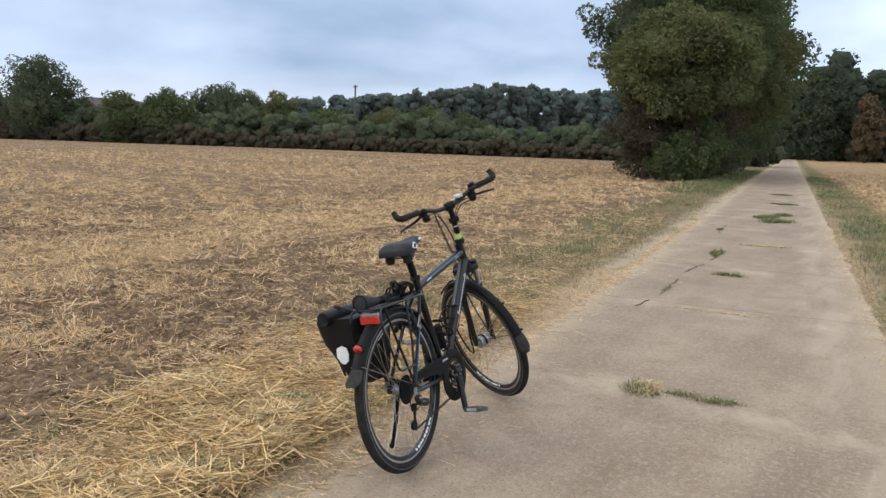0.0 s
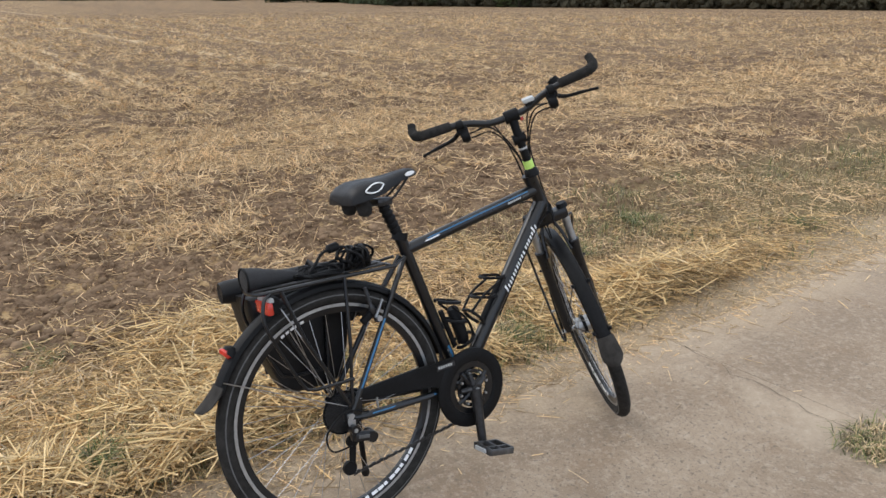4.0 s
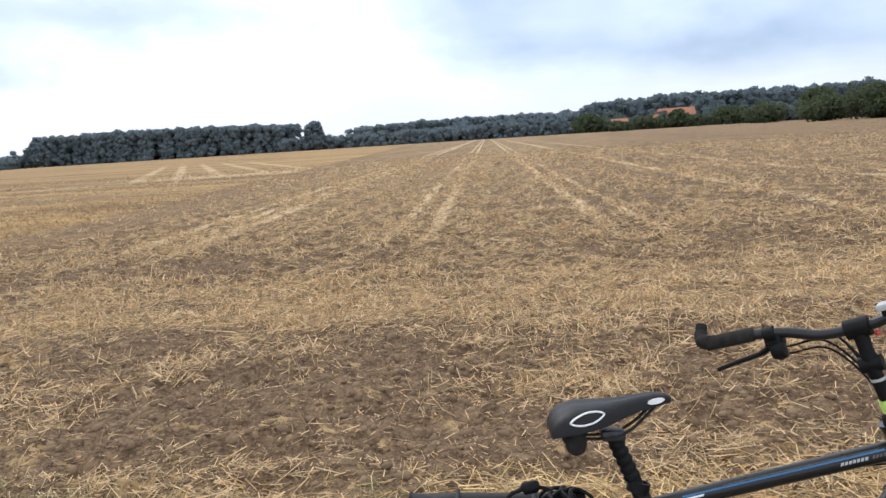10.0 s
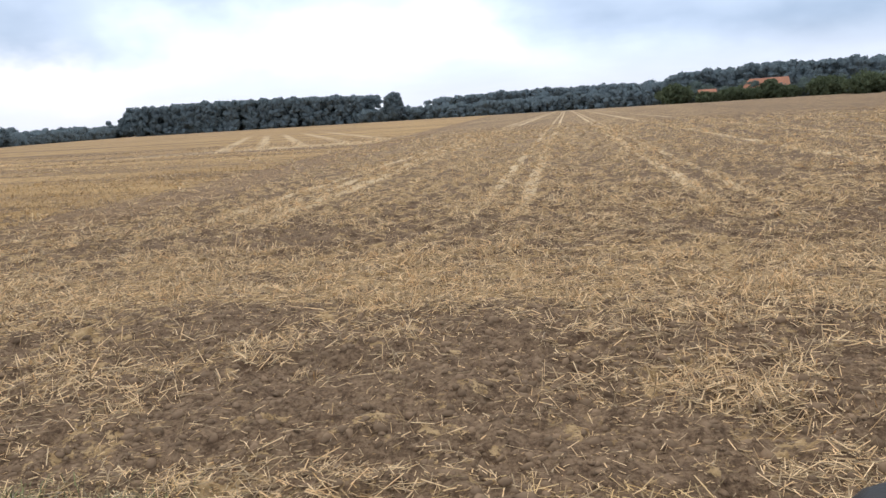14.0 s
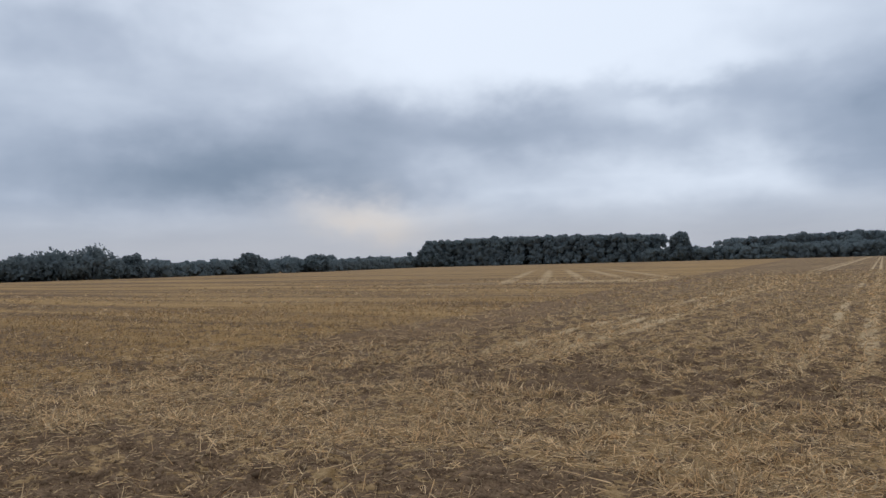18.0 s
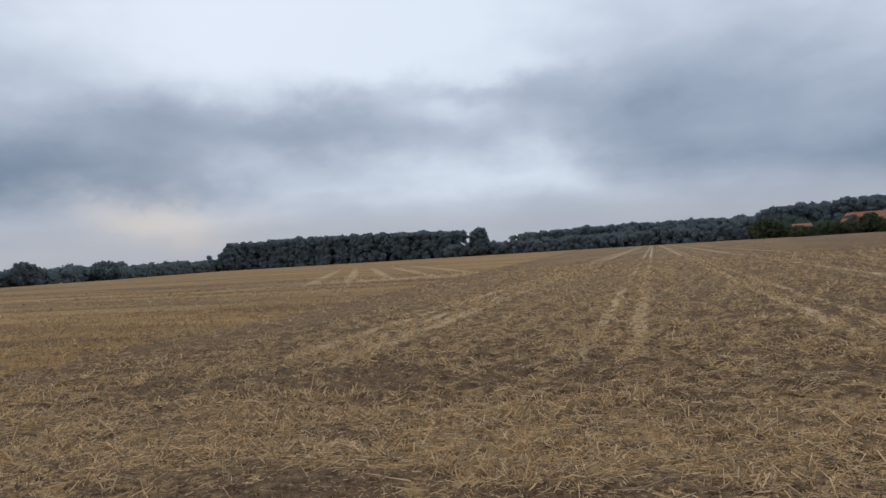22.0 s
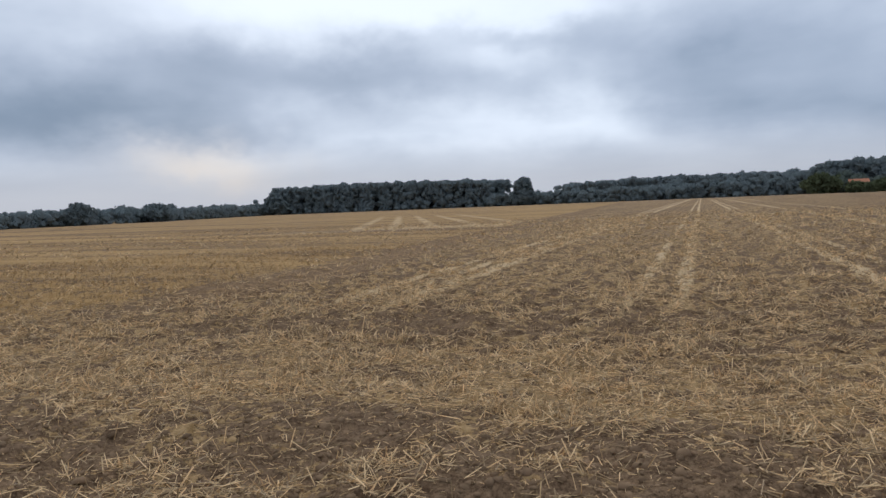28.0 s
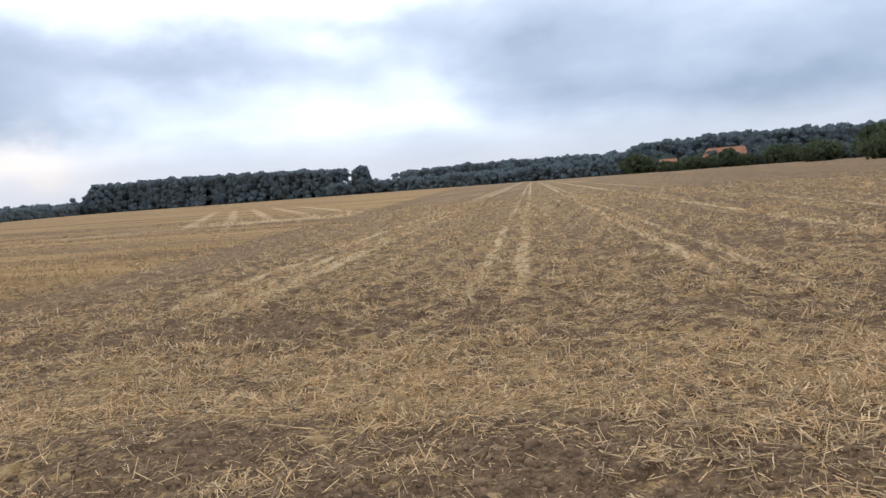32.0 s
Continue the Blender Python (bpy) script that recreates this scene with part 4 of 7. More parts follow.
house("long barn with an orange tiled roof before the wood", 22, 12, 4.0, 9.6, M_BRICK, M_ROOFTILE, 4, False, 5.5).matrix_basis = pose(px, py, 0, 0, 0, 4)
px, py = polar(88.1, 372, 0.2, -1.3)
house("small shed with an orange tiled roof among bushes", 7, 6, 3.2, 5.6, M_BRICK, M_ROOFTILE, 2, False).matrix_basis = pose(px, py, 0, 0, 0, 4)
pole = tagged(new("power_pole"), "weathered wooden power pole behind the hedge", "pole")
px, py = polar(40.6, 115, -2.4, -1.85)
pole.matrix_basis = pose(px, py, 0, 0, 0, 60)
v, f = tube_arrays([(0, 0, -0.5), (0, 0, 4), (0, 0, 9.5)], [0.17, 0.15, 0.12], 10)
o = new("mast", raw_mesh("mast", v, f, M_POLE, True))
o.parent = pole
simple_part("cross_arm", *cuboid(-0.85, 0.85, -0.06, 0.06, 9.15, 9.30), M_POLE, pole)
for x in (-0.75, 0.0, 0.75):
    v, f = tube_arrays([(x, 0, 9.30), (x, 0, 9.40), (x, 0, 9.52)], [0.03, 0.06, 0.03], 8)
    o = new("insulator", raw_mesh("insulator", v, f, M_FRAMEWHITE, True))
    o.parent = pole


# ---- straw, stubble, clods and grass ----
# bare and straw-covered patches of the headland: x, y, radius, gain
PATCHES = ((-1.6, 2.8, 0.9, -0.26), (-3.8, 3.6, 0.8, -0.18), (-0.9, 4.1, 0.9, -0.27), (-0.4, 2.4, 0.6, -0.2), (-2.5, 1.75, 0.5, -0.2), (-3.1, 8.6, 1.4, -0.22), (-5.0, 7.8, 1.3, -0.18),
           (0.3, 4.2, 1.0, -0.34), (-2.2, 3.8, 0.8, -0.24), (-7.0, 6.6, 1.4, -0.16), (0.6, 2.3, 0.5, -0.16), (-2.8, 2.3, 0.6, -0.22), (-3.6, 3.0, 0.5, 0.4), (0.45, 3.10, 0.42, 0.32), (-0.2, 3.0, 0.3, 0.3), (1.0, 4.3, 0.8, -0.28), (0.6, 3.75, 0.4, -0.2),
           (-1.28, 1.95, 0.4, 0.4), (-2.6, 5.6, 1.3, 0.3), (-5.0, 4.8, 0.9, 0.3), (1.45, 3.5, 0.5, 0.3), (-4.1, 2.9, 0.5, 0.3))


def straw_amount(x, y):
    """How much straw covers the ground, 0 to 1."""
    w, u = road_w(x, y), row_u(x, y)
    v = x * ROW_X + y * ROW_Y
    wob = (value_noise(x * 0.5, y * 0.5, 21) - 0.5) * 1.6
    w = w + wob
    heap = 1 - smooth(0.6, 1.6, w)
    band = smooth(4.3, 5.0, w) * (1 - smooth(6.5, 7.4, w))
    patch = value_noise(x * 0.9, y * 0.9, 22) * 0.6 + value_noise(x * 2.7, y * 2.7, 23) * 0.4
    base = 0.20 + 0.22 * smooth(4.2, 5.0, w)
    a = base + 0.9 * heap + 0.20 * band - 0.14 * smooth(6.9, 7.7, w) * (1 - smooth(9.4, 11.5, w)) + 0.75 * smooth(0.46, 0.66, patch) * (1 - heap)
    for px, py, pr, gain in PATCHES:
        a = a + gain * np.exp(-((x - px) ** 2 + (y - py) ** 2) / pr**2)
    a = np.maximum(a, 0.04)
    rows = smooth(8.0, 13, v)
    line = np.zeros_like(x)
    for at, wide in STRAW_LINES:
        line = np.maximum(line, 1 - smooth(wide * 0.5, wide * 1.3, np.abs(u - at + wob * 0.12)))
    line = line * smooth(0.15, 0.5, value_noise(x * 1.5, y * 0.7, 24))
    comb = smooth(0.35, 0.7, value_noise(u * 1.7, v * 0.09, 25) * 0.6 + value_noise(u * 4.1, v * 0.2, 26) * 0.4)
    a = a + (0.10 + 0.25 * smooth(0.4, 0.7, patch) + 0.34 * comb + 0.95 * line - a) * rows
    su = stand_u(x, y)
    return np.clip(a * (1 - 0.5 * rows * smooth(-0.2, 0.3, su) * (1 - smooth(1.6, 2.6, su))), 0.03, 1)


def prisms(p, d, length, radius, rs, sides=2):
    """Split stalks centred on p along d: three-sided, or half-round with two faces."""
    n = len(p)
    side = np.cross(d, rs.normal(size=(n, 3)))
    side /= np.linalg.norm(side, axis=1)[:, None]
    over = np.cross(d, side)
    ends = []
    bend = np.cross(d, (0, 0, 1.0)) * (rs.normal(size=(n, 1)) * 0.05 * length[:, None])
    turns = (0, 2.094, 4.189) if sides == 3 else (0, 1.571, 3.142)
    for k in (-0.5, 0.5):
        for t in turns:
            ends.append(p + d * (k * length)[:, None] + (side * math.cos(t) + over * math.sin(t)) * radius[:, None] + (bend if k > 0 else 0))
    v = np.stack(ends, 1).reshape(-1, 3)
    base = (np.arange(n) * 6)[:, None]
    f = np.concatenate([base + np.array([[0, 1, 4, 3]]), base + np.array([[1, 2, 5, 4]])] + ([base + np.array([[2, 0, 3, 5]])] if sides == 3 else []), 0)
    return v, f


def polar_spread(rs, n, r0, r1, a0, a1, cx=-0.35, cy=-0.6):
    r, a = rs.uniform(r0, r1, n), np.radians(rs.uniform(a0, a1, n))
    return cx + np.cos(a) * r, cy + np.sin(a) * r, r


def lie(rs, n, pitch):
    a, e = rs.uniform(0, 2 * np.pi, n), rs.normal(size=n) * pitch
    return np.stack([np.cos(a) * np.cos(e), np.sin(a) * np.cos(e), np.sin(e)], 1)


rs = np.random.RandomState(5)
# loose golden straw heaped along the road's edge
x = rs.uniform(-6.5, 4.0, 130000)
w = np.abs(rs.normal(size=130000)) * 0.62 + rs.uniform(-0.12, 0.3, 130000)
y = ROAD_LEFT + ROAD_SLOPE * x + w / ROAD_COS
thick = value_noise(x * 1.3, y * 1.3, 31) * 0.65 + value_noise(x * 4, y * 4, 32) * 0.35
keep = (rs.random(130000) < smooth(0.24, 0.60, thick) * (0.004 + 0.996 * smooth(0.10, 0.5, w)) * (1 - smooth(1.9, 3.6, x)) * (0.3 + 0.7 * smooth(-2.0, -0.5, x)) + 0.05 * smooth(-0.05, 0.15, w) + 0.22 * smooth(0.3, 0.6, w) * smooth(-3.0, -1.5, x) * (1 - smooth(0.6, 1.8, x))) & (w < 1.75)
x, y, thick, w = x[keep], y[keep], thick[keep], w[keep]
n = len(x)
pile = np.maximum(thick - 0.36, 0) * 0.42 * (1 - smooth(1.0, 1.8, w)) * smooth(-0.05, 0.35, w)
z = np.maximum(ground_height(x, y), np.where(w < 0.03, 0.004, -1)) + 0.004 + pile * rs.random(n)
length, radius = (0.03 + 0.27 * rs.random(n) ** 1.7) * np.where(rs.random(n) < 0.08, 1.3, 1.0), rs.uniform(0.0009, 0.0027, n)
length = length * (0.35 + 0.65 * smooth(0.05, 0.4, w))
v, f = prisms(np.stack([x, y, z], 1), lie(rs, n, 0.16), length, radius, rs)
tagged(new("loose_straw", raw_mesh("loose_straw", v, f, M_STRAW)), "loose golden straw heaped along the track", "straw", kind="stuff")

# longer golden stalks on top of the heaps
x = rs.uniform(-4.5, 3.2, 16000)
w = np.abs(rs.normal(size=16000)) * 0.55 + rs.uniform(0.0, 0.35, 16000)
y = ROAD_LEFT + ROAD_SLOPE * x + w / ROAD_COS
thick = value_noise(x * 1.3, y * 1.3, 31) * 0.65 + value_noise(x * 4, y * 4, 32) * 0.35
keep = (rs.random(16000) < smooth(0.34, 0.64, thick) * (1 - smooth(1.6, 3.0, x)) * (0.3 + 0.7 * smooth(-2.0, -0.5, x))) & (w < 1.6) & (rs.random(16000) < smooth(0.1, 0.5, w))
x, y, thick, w = x[keep], y[keep], thick[keep], w[keep]
n = len(x)
z = ground_height(x, y) + 0.008 + np.maximum(thick - 0.36, 0) * 0.42 * (1 - smooth(1.0, 1.8, w)) * smooth(-0.05, 0.35, w) * (0.6 + 0.5 * rs.random(n))
v, f = prisms(np.stack([x, y, z], 1), lie(rs, n, 0.28), 0.05 + 0.24 * rs.random(n) ** 1.4, rs.uniform(0.0018, 0.0035, n), rs, 3)
tagged(new("loose_straw", raw_mesh("loose_straw", v, f, M_GOLD)), "long golden stalks on top of the straw heaps", "straw", kind="stuff")

# straw and chaff scattered over the tilled soil
x, y, r = polar_spread(rs, 200000, 1.3, 15.0, 15, 178)
bunch = smooth(0.36, 0.62, value_noise(x * 3.1, y * 3.1, 43) * 0.6 + value_noise(x * 7, y * 7, 44) * 0.4)
keep = (rs.random(len(x)) < straw_amount(x, y) * (0.25 + 0.8 * bunch)) & (road_w(x, y) > 0.5)
x, y, r = x[keep], y[keep], r[keep]
n = len(x)
z = ground_height(x, y) + 0.004 + 0.02 * rs.random(n) ** 2
length, radius = (0.025 + 0.13 * rs.random(n) ** 1.6) * (1 + 0.02 * r), rs.uniform(0.0012, 0.0027, n) * (1 + 0.05 * r)
v, f = prisms(np.stack([x, y, z], 1), lie(rs, n, 0.28), length, radius, rs)
tagged(new("scattered_straw", raw_mesh("scattered_straw", v, f, M_PALE)), "broken straw scattered over tilled soil", "straw", kind="stuff")

# fine broken chaff close by
x, y, r = polar_spread(rs, 90000, 1.2, 11.0, 15, 178)
keep = (rs.random(len(x)) < 0.25 + 0.6 * straw_amount(x, y)) & (road_w(x, y) > 0.3)
x, y, r = x[keep], y[keep], r[keep]
n = len(x)
v, f = prisms(np.stack([x, y, ground_height(x, y) + 0.004], 1), lie(rs, n, 0.3), rs.uniform(0.012, 0.06, n), rs.uniform(0.0012, 0.0028, n) * (1 + 0.06 * r), rs)
tagged(new("chaff", raw_mesh("chaff", v, f, M_STUBBLE)), "fine broken chaff on the tilled soil", "straw", kind="stuff")

# standing stubble in tufts, in rows on the part that was not tilled
x, y, r = polar_spread(rs, 90000, 3.0, 30.0, 60, 178)
u, v_ = row_u(x, y), x * ROW_X + y * ROW_Y
on_row = np.abs((u / 0.26) % 1.0 - 0.5) < 0.22
left = (stand_u(x, y) < 0) & on_row
tilled = (stand_u(x, y) >= 0) & (rs.random(len(x)) < straw_amount(x, y) * 0.28) & (road_w(x, y) > 2.0)
all_x, all_y, all_r = x, y, r
for keep, mat, label in ((left, M_STAND, "golden-brown standing wheat stubble in rows"), (tilled, M_STUBBLE, "short stubble left standing in the tilled soil")):
    x, y, r = all_x[keep], all_y[keep], all_r[keep]
    n = len(x)
    length, radius = rs.uniform(0.05, 0.13, n), rs.uniform(0.0014, 0.0026, n) * (1 + 0.05 * r)
    d = np.stack([rs.normal(size=n) * 0.45, rs.normal(size=n) * 0.45, np.ones(n)], 1)
    d /= np.linalg.norm(d, axis=1)[:, None]
    v, f = prisms(np.stack([x, y, ground_height(x, y) + length * 0.4], 1), d, length, radius, rs)
    tagged(new("standing_stubble", raw_mesh("standing_stubble", v, f, mat)), label, "stubble", kind="stuff")

# coarse tufts of pulled stubble, lighter than the soil between them
cx, cy, cr = polar_spread(rs, 60000, 3.6, 58.0, 12, 178)
bunch = smooth(0.44, 0.62, value_noise(cx * 2.6, cy * 2.6, 41) * 0.6 + value_noise(cx * 6.5, cy * 6.5, 42) * 0.4)
keep = (rs.random(len(cx)) < bunch) & (rs.random(len(cx)) < 0.02 + 0.9 * np.where(stand_u(cx, cy) < 0, 0.05, straw_amount(cx, cy))) & (road_w(cx, cy) > 1.5)
cx, cy, cr = cx[keep], cy[keep], cr[keep]
x, y, r = (np.repeat(q, 10) for q in (cx, cy, cr))
n = len(x)
x, y = x + rs.normal(size=n) * (0.045 + 0.0012 * r), y + rs.normal(size=n) * (0.045 + 0.0012 * r)
d = lie(rs, n, 0.55)
d[:, 2] = np.abs(d[:, 2])
length = rs.uniform(0.035, 0.13, n) * (1 + 0.02 * r)
v, f = prisms(np.stack([x, y, ground_height(x, y) + 0.012 + np.abs(d[:, 2]) * length * 0.4], 1), d, length, rs.uniform(0.0013, 0.0026, n) * (1.15 + 0.125 * r), rs)
tagged(new("stubble_tufts", raw_mesh("stubble_tufts", v, f, M_PALE)), "pale tufts of pulled stubble on dark soil", "stubble", kind="stuff")

# flecks of straw farther out
x, y, r = polar_spread(rs, 200000, 11.0, 75.0, 8, 178)
keep = (rs.random(len(x)) < np.where(stand_u(x, y) < 0, 0.02 + 0.16 * smooth(0.4, 0.75, value_noise(x * 0.05 + y * 0.02, y * 0.3 - x * 0.05, 27)), 0.02 + 0.98 * straw_amount(x, y) ** 1.5)) & (road_w(x, y) > 1.6)
x, y, r = x[keep], y[keep], r[keep]
n = len(x)
z = ground_height(x, y) + 0.02
length, radius = rs.uniform(0.06, 0.24, n), 0.003 + 0.00017 * r
v, f = prisms(np.stack([x, y, z], 1), lie(rs, n, 0.35), length, radius, rs)
tagged(new("far_straw", raw_mesh("far_straw", v, f, M_STUBBLE)), "pale straw litter over the wide field", "straw", kind="stuff")

# stubble and straw on the field across the track
x, w = 2.0 + 58.0 * rs.random(26000) ** 1.3, -3.7 - 14.0 * rs.random(26000) ** 1.4
y = ROAD_LEFT + ROAD_SLOPE * x + w / ROAD_COS
keep = rs.random(26000) < smooth(0.3, 0.6, value_noise(x * 1.6, y * 1.6, 71) * 0.6 + value_noise(x * 4.5, y * 4.5, 72) * 0.4) * smooth(3.7, 4.6, -w)
x, y = x[keep], y[keep]
n = len(x)
d = lie(rs, n, 0.5)
d[:, 2] = np.abs(d[:, 2])
length = rs.uniform(0.06, 0.2, n)
v, f = prisms(np.stack([x, y, ground_height(x, y) + 0.01 + d[:, 2] * length * 0.4], 1), d, length, 0.0022 + 0.00028 * np.hypot(x, y), rs)
tagged(new("scattered_straw", raw_mesh("scattered_straw", v, f, M_PALE)), "pale straw on the field across the track", "straw", kind="stuff")

# clods of soil
def lumps(rs, centers, radii):
    """Small uneven eight-sided lumps."""
    shape = np.array([(1, 0, 0), (-1, 0, 0), (0, 1, 0), (0, -1, 0), (0, 0, 1), (0, 0, -1)], float)
    fc = np.array([(0, 2, 4), (2, 1, 4), (1, 3, 4), (3, 0, 4), (2, 0, 5), (1, 2, 5), (3, 1, 5), (0, 3, 5)])
    n = len(centers)
    a = rs.uniform(0, 6.283, n)
    turn = np.stack([np.stack([np.cos(a), -np.sin(a), 0 * a], 1), np.stack([np.sin(a), np.cos(a), 0 * a], 1), np.stack([0 * a, 0 * a, 0 * a + 1], 1)], 1)
    own = shape[None] * rs.uniform(0.75, 1.25, (n, 6, 1)) + rs.normal(size=(n, 6, 3)) * 0.18
    v = np.einsum("nij,nkj->nki", turn, own) * np.asarray(radii)[:, None, None] + np.asarray(centers)[:, None]
    return v.reshape(-1, 3), (fc[None] + (np.arange(n) * 6)[:, None, None]).reshape(-1, 3)


def crumbs(rs, centers, radii):
    """Angular, broken lumps of earth, each turned and stretched its own way."""
    v, f = lump_core(rs, np.zeros((len(radii), 3)), np.ones(len(radii)), 1.0)
    v = v.reshape(-1, 12, 3) * rs.uniform(0.55, 1.25, (len(radii), 12, 1)) * rs.uniform(0.6, 1.3, (len(radii), 1, 3))
    a = rs.uniform(0, 6.283, len(radii))[:, None]
    x, y = v[:, :, 0] * np.cos(a) - v[:, :, 1] * np.sin(a), v[:, :, 0] * np.sin(a) + v[:, :, 1] * np.cos(a)
    v = np.stack([x, y, v[:, :, 2] * 0.75], 2) * np.asarray(radii)[:, None, None] + np.asarray(centers)[:, None]
    return v.reshape(-1, 3), f


def clods(x, y, size):
    """Broken lumps half sunk in the soil: large ones many-sided, crumbs eight-sided."""
    p, large = np.stack([x, y, ground_height(x, y) - size * 0.12], 1), size > 0.014
    av, af = crumbs(rs, p[large], size[large])
    bv, bf = lumps(rs, p[~large], size[~large])
    return np.concatenate([av, bv]), np.concatenate([af, bf + len(av)])


x, y, r = polar_spread(rs, 15000, 1.2, 13.0, 25, 178)
keep = (rs.random(len(x)) < 0.25 + 0.75 * (1 - straw_amount(x, y))) & (road_w(x, y) > 1.15)
x, y = x[keep], y[keep]
size = np.where(rs.random(len(x)) < 0.012, rs.uniform(0.026, 0.044, len(x)), 0.006 + 0.028 * rs.random(len(x)) ** 4)
cv, cf = clods(x, y, size)
x, w = rs.uniform(-6, 4, 13000), rs.uniform(1.2, 4.8, 13000)
y = ROAD_LEFT + ROAD_SLOPE * x + w / ROAD_COS
dv, df = clods(x, y, 0.006 + 0.038 * rs.random(13000) ** 3.6)
cv, cf = np.concatenate([cv, dv]), np.concatenate([cf, df + len(cv)])
tagged(new("soil_clods", raw_mesh("soil_clods", cv, cf, M_CLOD, True)), "dry brown clods of tilled soil", "soil", kind="stuff")


def blades(rs, x, y, z, high, wide, lean):
    """Bent grass blades, two quads each."""
    n = len(x)
    a = rs.uniform(0, 2 * np.pi, n)
    out = np.stack([np.cos(a), np.sin(a), np.zeros(n)], 1)
    side = np.stack([-np.sin(a), np.cos(a), np.zeros(n)], 1) * wide[:, None]
    p0 = np.stack([x, y, z], 1)
    p1 = p0 + out * (lean * high * 0.35)[:, None] + np.array([0, 0, 1.0]) * (high * 0.6)[:, None]
    p2 = p0 + out * (lean * high)[:, None] + np.array([0, 0, 1.0]) * (high * (1 - 0.35 * lean))[:, None]
    v = np.stack([p0 - side, p0 + side, p1 - side * 0.8, p1 + side * 0.8, p2 - side * 0.15, p2 + side * 0.15], 1).reshape(-1, 3)
    b = (np.arange(n) * 6)[:, None]
    return v, np.concatenate([b + np.array([[0, 1, 3, 2]]), b + np.array([[2, 3, 5, 4]])], 0)


def verge(name, label, mat, count, x0, x1, wa, wb, share, high, seed, grow=0.0):
    rs = np.random.RandomState(seed)
    x = x0 + (x1 - x0) * rs.random(count) ** (1.0 + grow)
    w = rs.uniform(wa, wb, count)
    y = ROAD_LEFT + ROAD_SLOPE * x + w / ROAD_COS
    p = value_noise(x * 0.8, y * 1.6, seed) * 0.6 + value_noise(x * 3, y * 3, seed + 1) * 0.4
    edge = np.minimum(w - wa, wb - w) / (wb - wa) * 2
    keep = rs.random(count) < smooth(0.62 - share * 0.5, 0.80 - share * 0.4, p) * smooth(0, 0.5, edge) * smooth(x0, x0 + 1.1, x) * (1 - smooth(x1 - 1.3, x1, x))
    x, y = x[keep], y[keep]
    n = len(x)
    far = 1 + 0.05 * np.maximum(x - 2, 0)
    v, f = blades(rs, x, y, ground_height(x, y) - 0.004, rs.uniform(0.4, 1.0, n) * high, rs.uniform(0.0012, 0.0028, n) * far, rs.uniform(0.2, 1.1, n))
    return tagged(new(name, raw_mesh(name, v, f, mat)), label, "grass", kind="stuff")


verge("verge_grass", "green grass along the concrete track", M_GRASS, 36000, 2.0, 42.0, 0.05, 2.3, 0.30, 0.10, 51, 0.8)
verge("dry_verge_grass", "dry yellow grass along the concrete track", M_DRYGRASS, 42000, 0.9, 34.0, 0.0, 2.2, 0.62, 0.09, 53, 0.8)
verge("verge_grass", "fresh green grass under the roadside trees", M_GRASS, 26000, 22.0, 60.0, 0.1, 2.8, 0.75, 0.22, 65)
verge("verge_grass", "green grass between straw and track", M_GRASS, 14000, -2.6, 2.4, 0.10, 0.9, 0.10, 0.075, 55)
verge("verge_grass", "grey-green grass at the field's edge", M_GRASS, 38000, -8.0, -1.5, 0.1, 1.75, 0.55, 0.10, 61)
verge("dry_verge_grass", "dry grass at the field's edge", M_DRYGRASS, 40000, -8.0, -1.1, 0.1, 1.75, 0.62, 0.085, 63)
verge("verge_grass", "green grass on the track's far verge", M_GRASS, 40000, 1.5, 50.0, -3.8, -2.50, 0.45, 0.12, 57, 0.3)
verge("dry_verge_grass", "dry grass on the track's far verge", M_DRYGRASS, 34000, 1.0, 50.0, -4.4, -2.42, 0.66, 0.10, 59, 0.3)


# fine pale chaff along the track's edges
x = rs.uniform(-3.0, 6.0, 16000)
w = rs.normal(size=16000) * 0.13 + 0.16
far = np.arange(16000) >= 11500
x[far], w[far] = rs.uniform(0.0, 14.0, far.sum()), rs.normal(size=far.sum()) * 0.10 - 2.53
y = ROAD_LEFT + ROAD_SLOPE * x + w / ROAD_COS
z = np.maximum(ground_height(x, y), np.where((w < 0.03) & (w > -2.53), 0.001, -1)) + 0.003
v, f = prisms(np.stack([x, y, z], 1), lie(rs, 16000, 0.2), 0.006 + 0.035 * rs.random(16000) ** 2, rs.uniform(0.0008, 0.0022, 16000) * (1 + 0.05 * np.maximum(x - 3, 0)), rs)
tagged(new("chaff", raw_mesh("chaff", v, f, M_PALE)), "fine pale chaff along the edges of the track", "straw", kind="stuff")


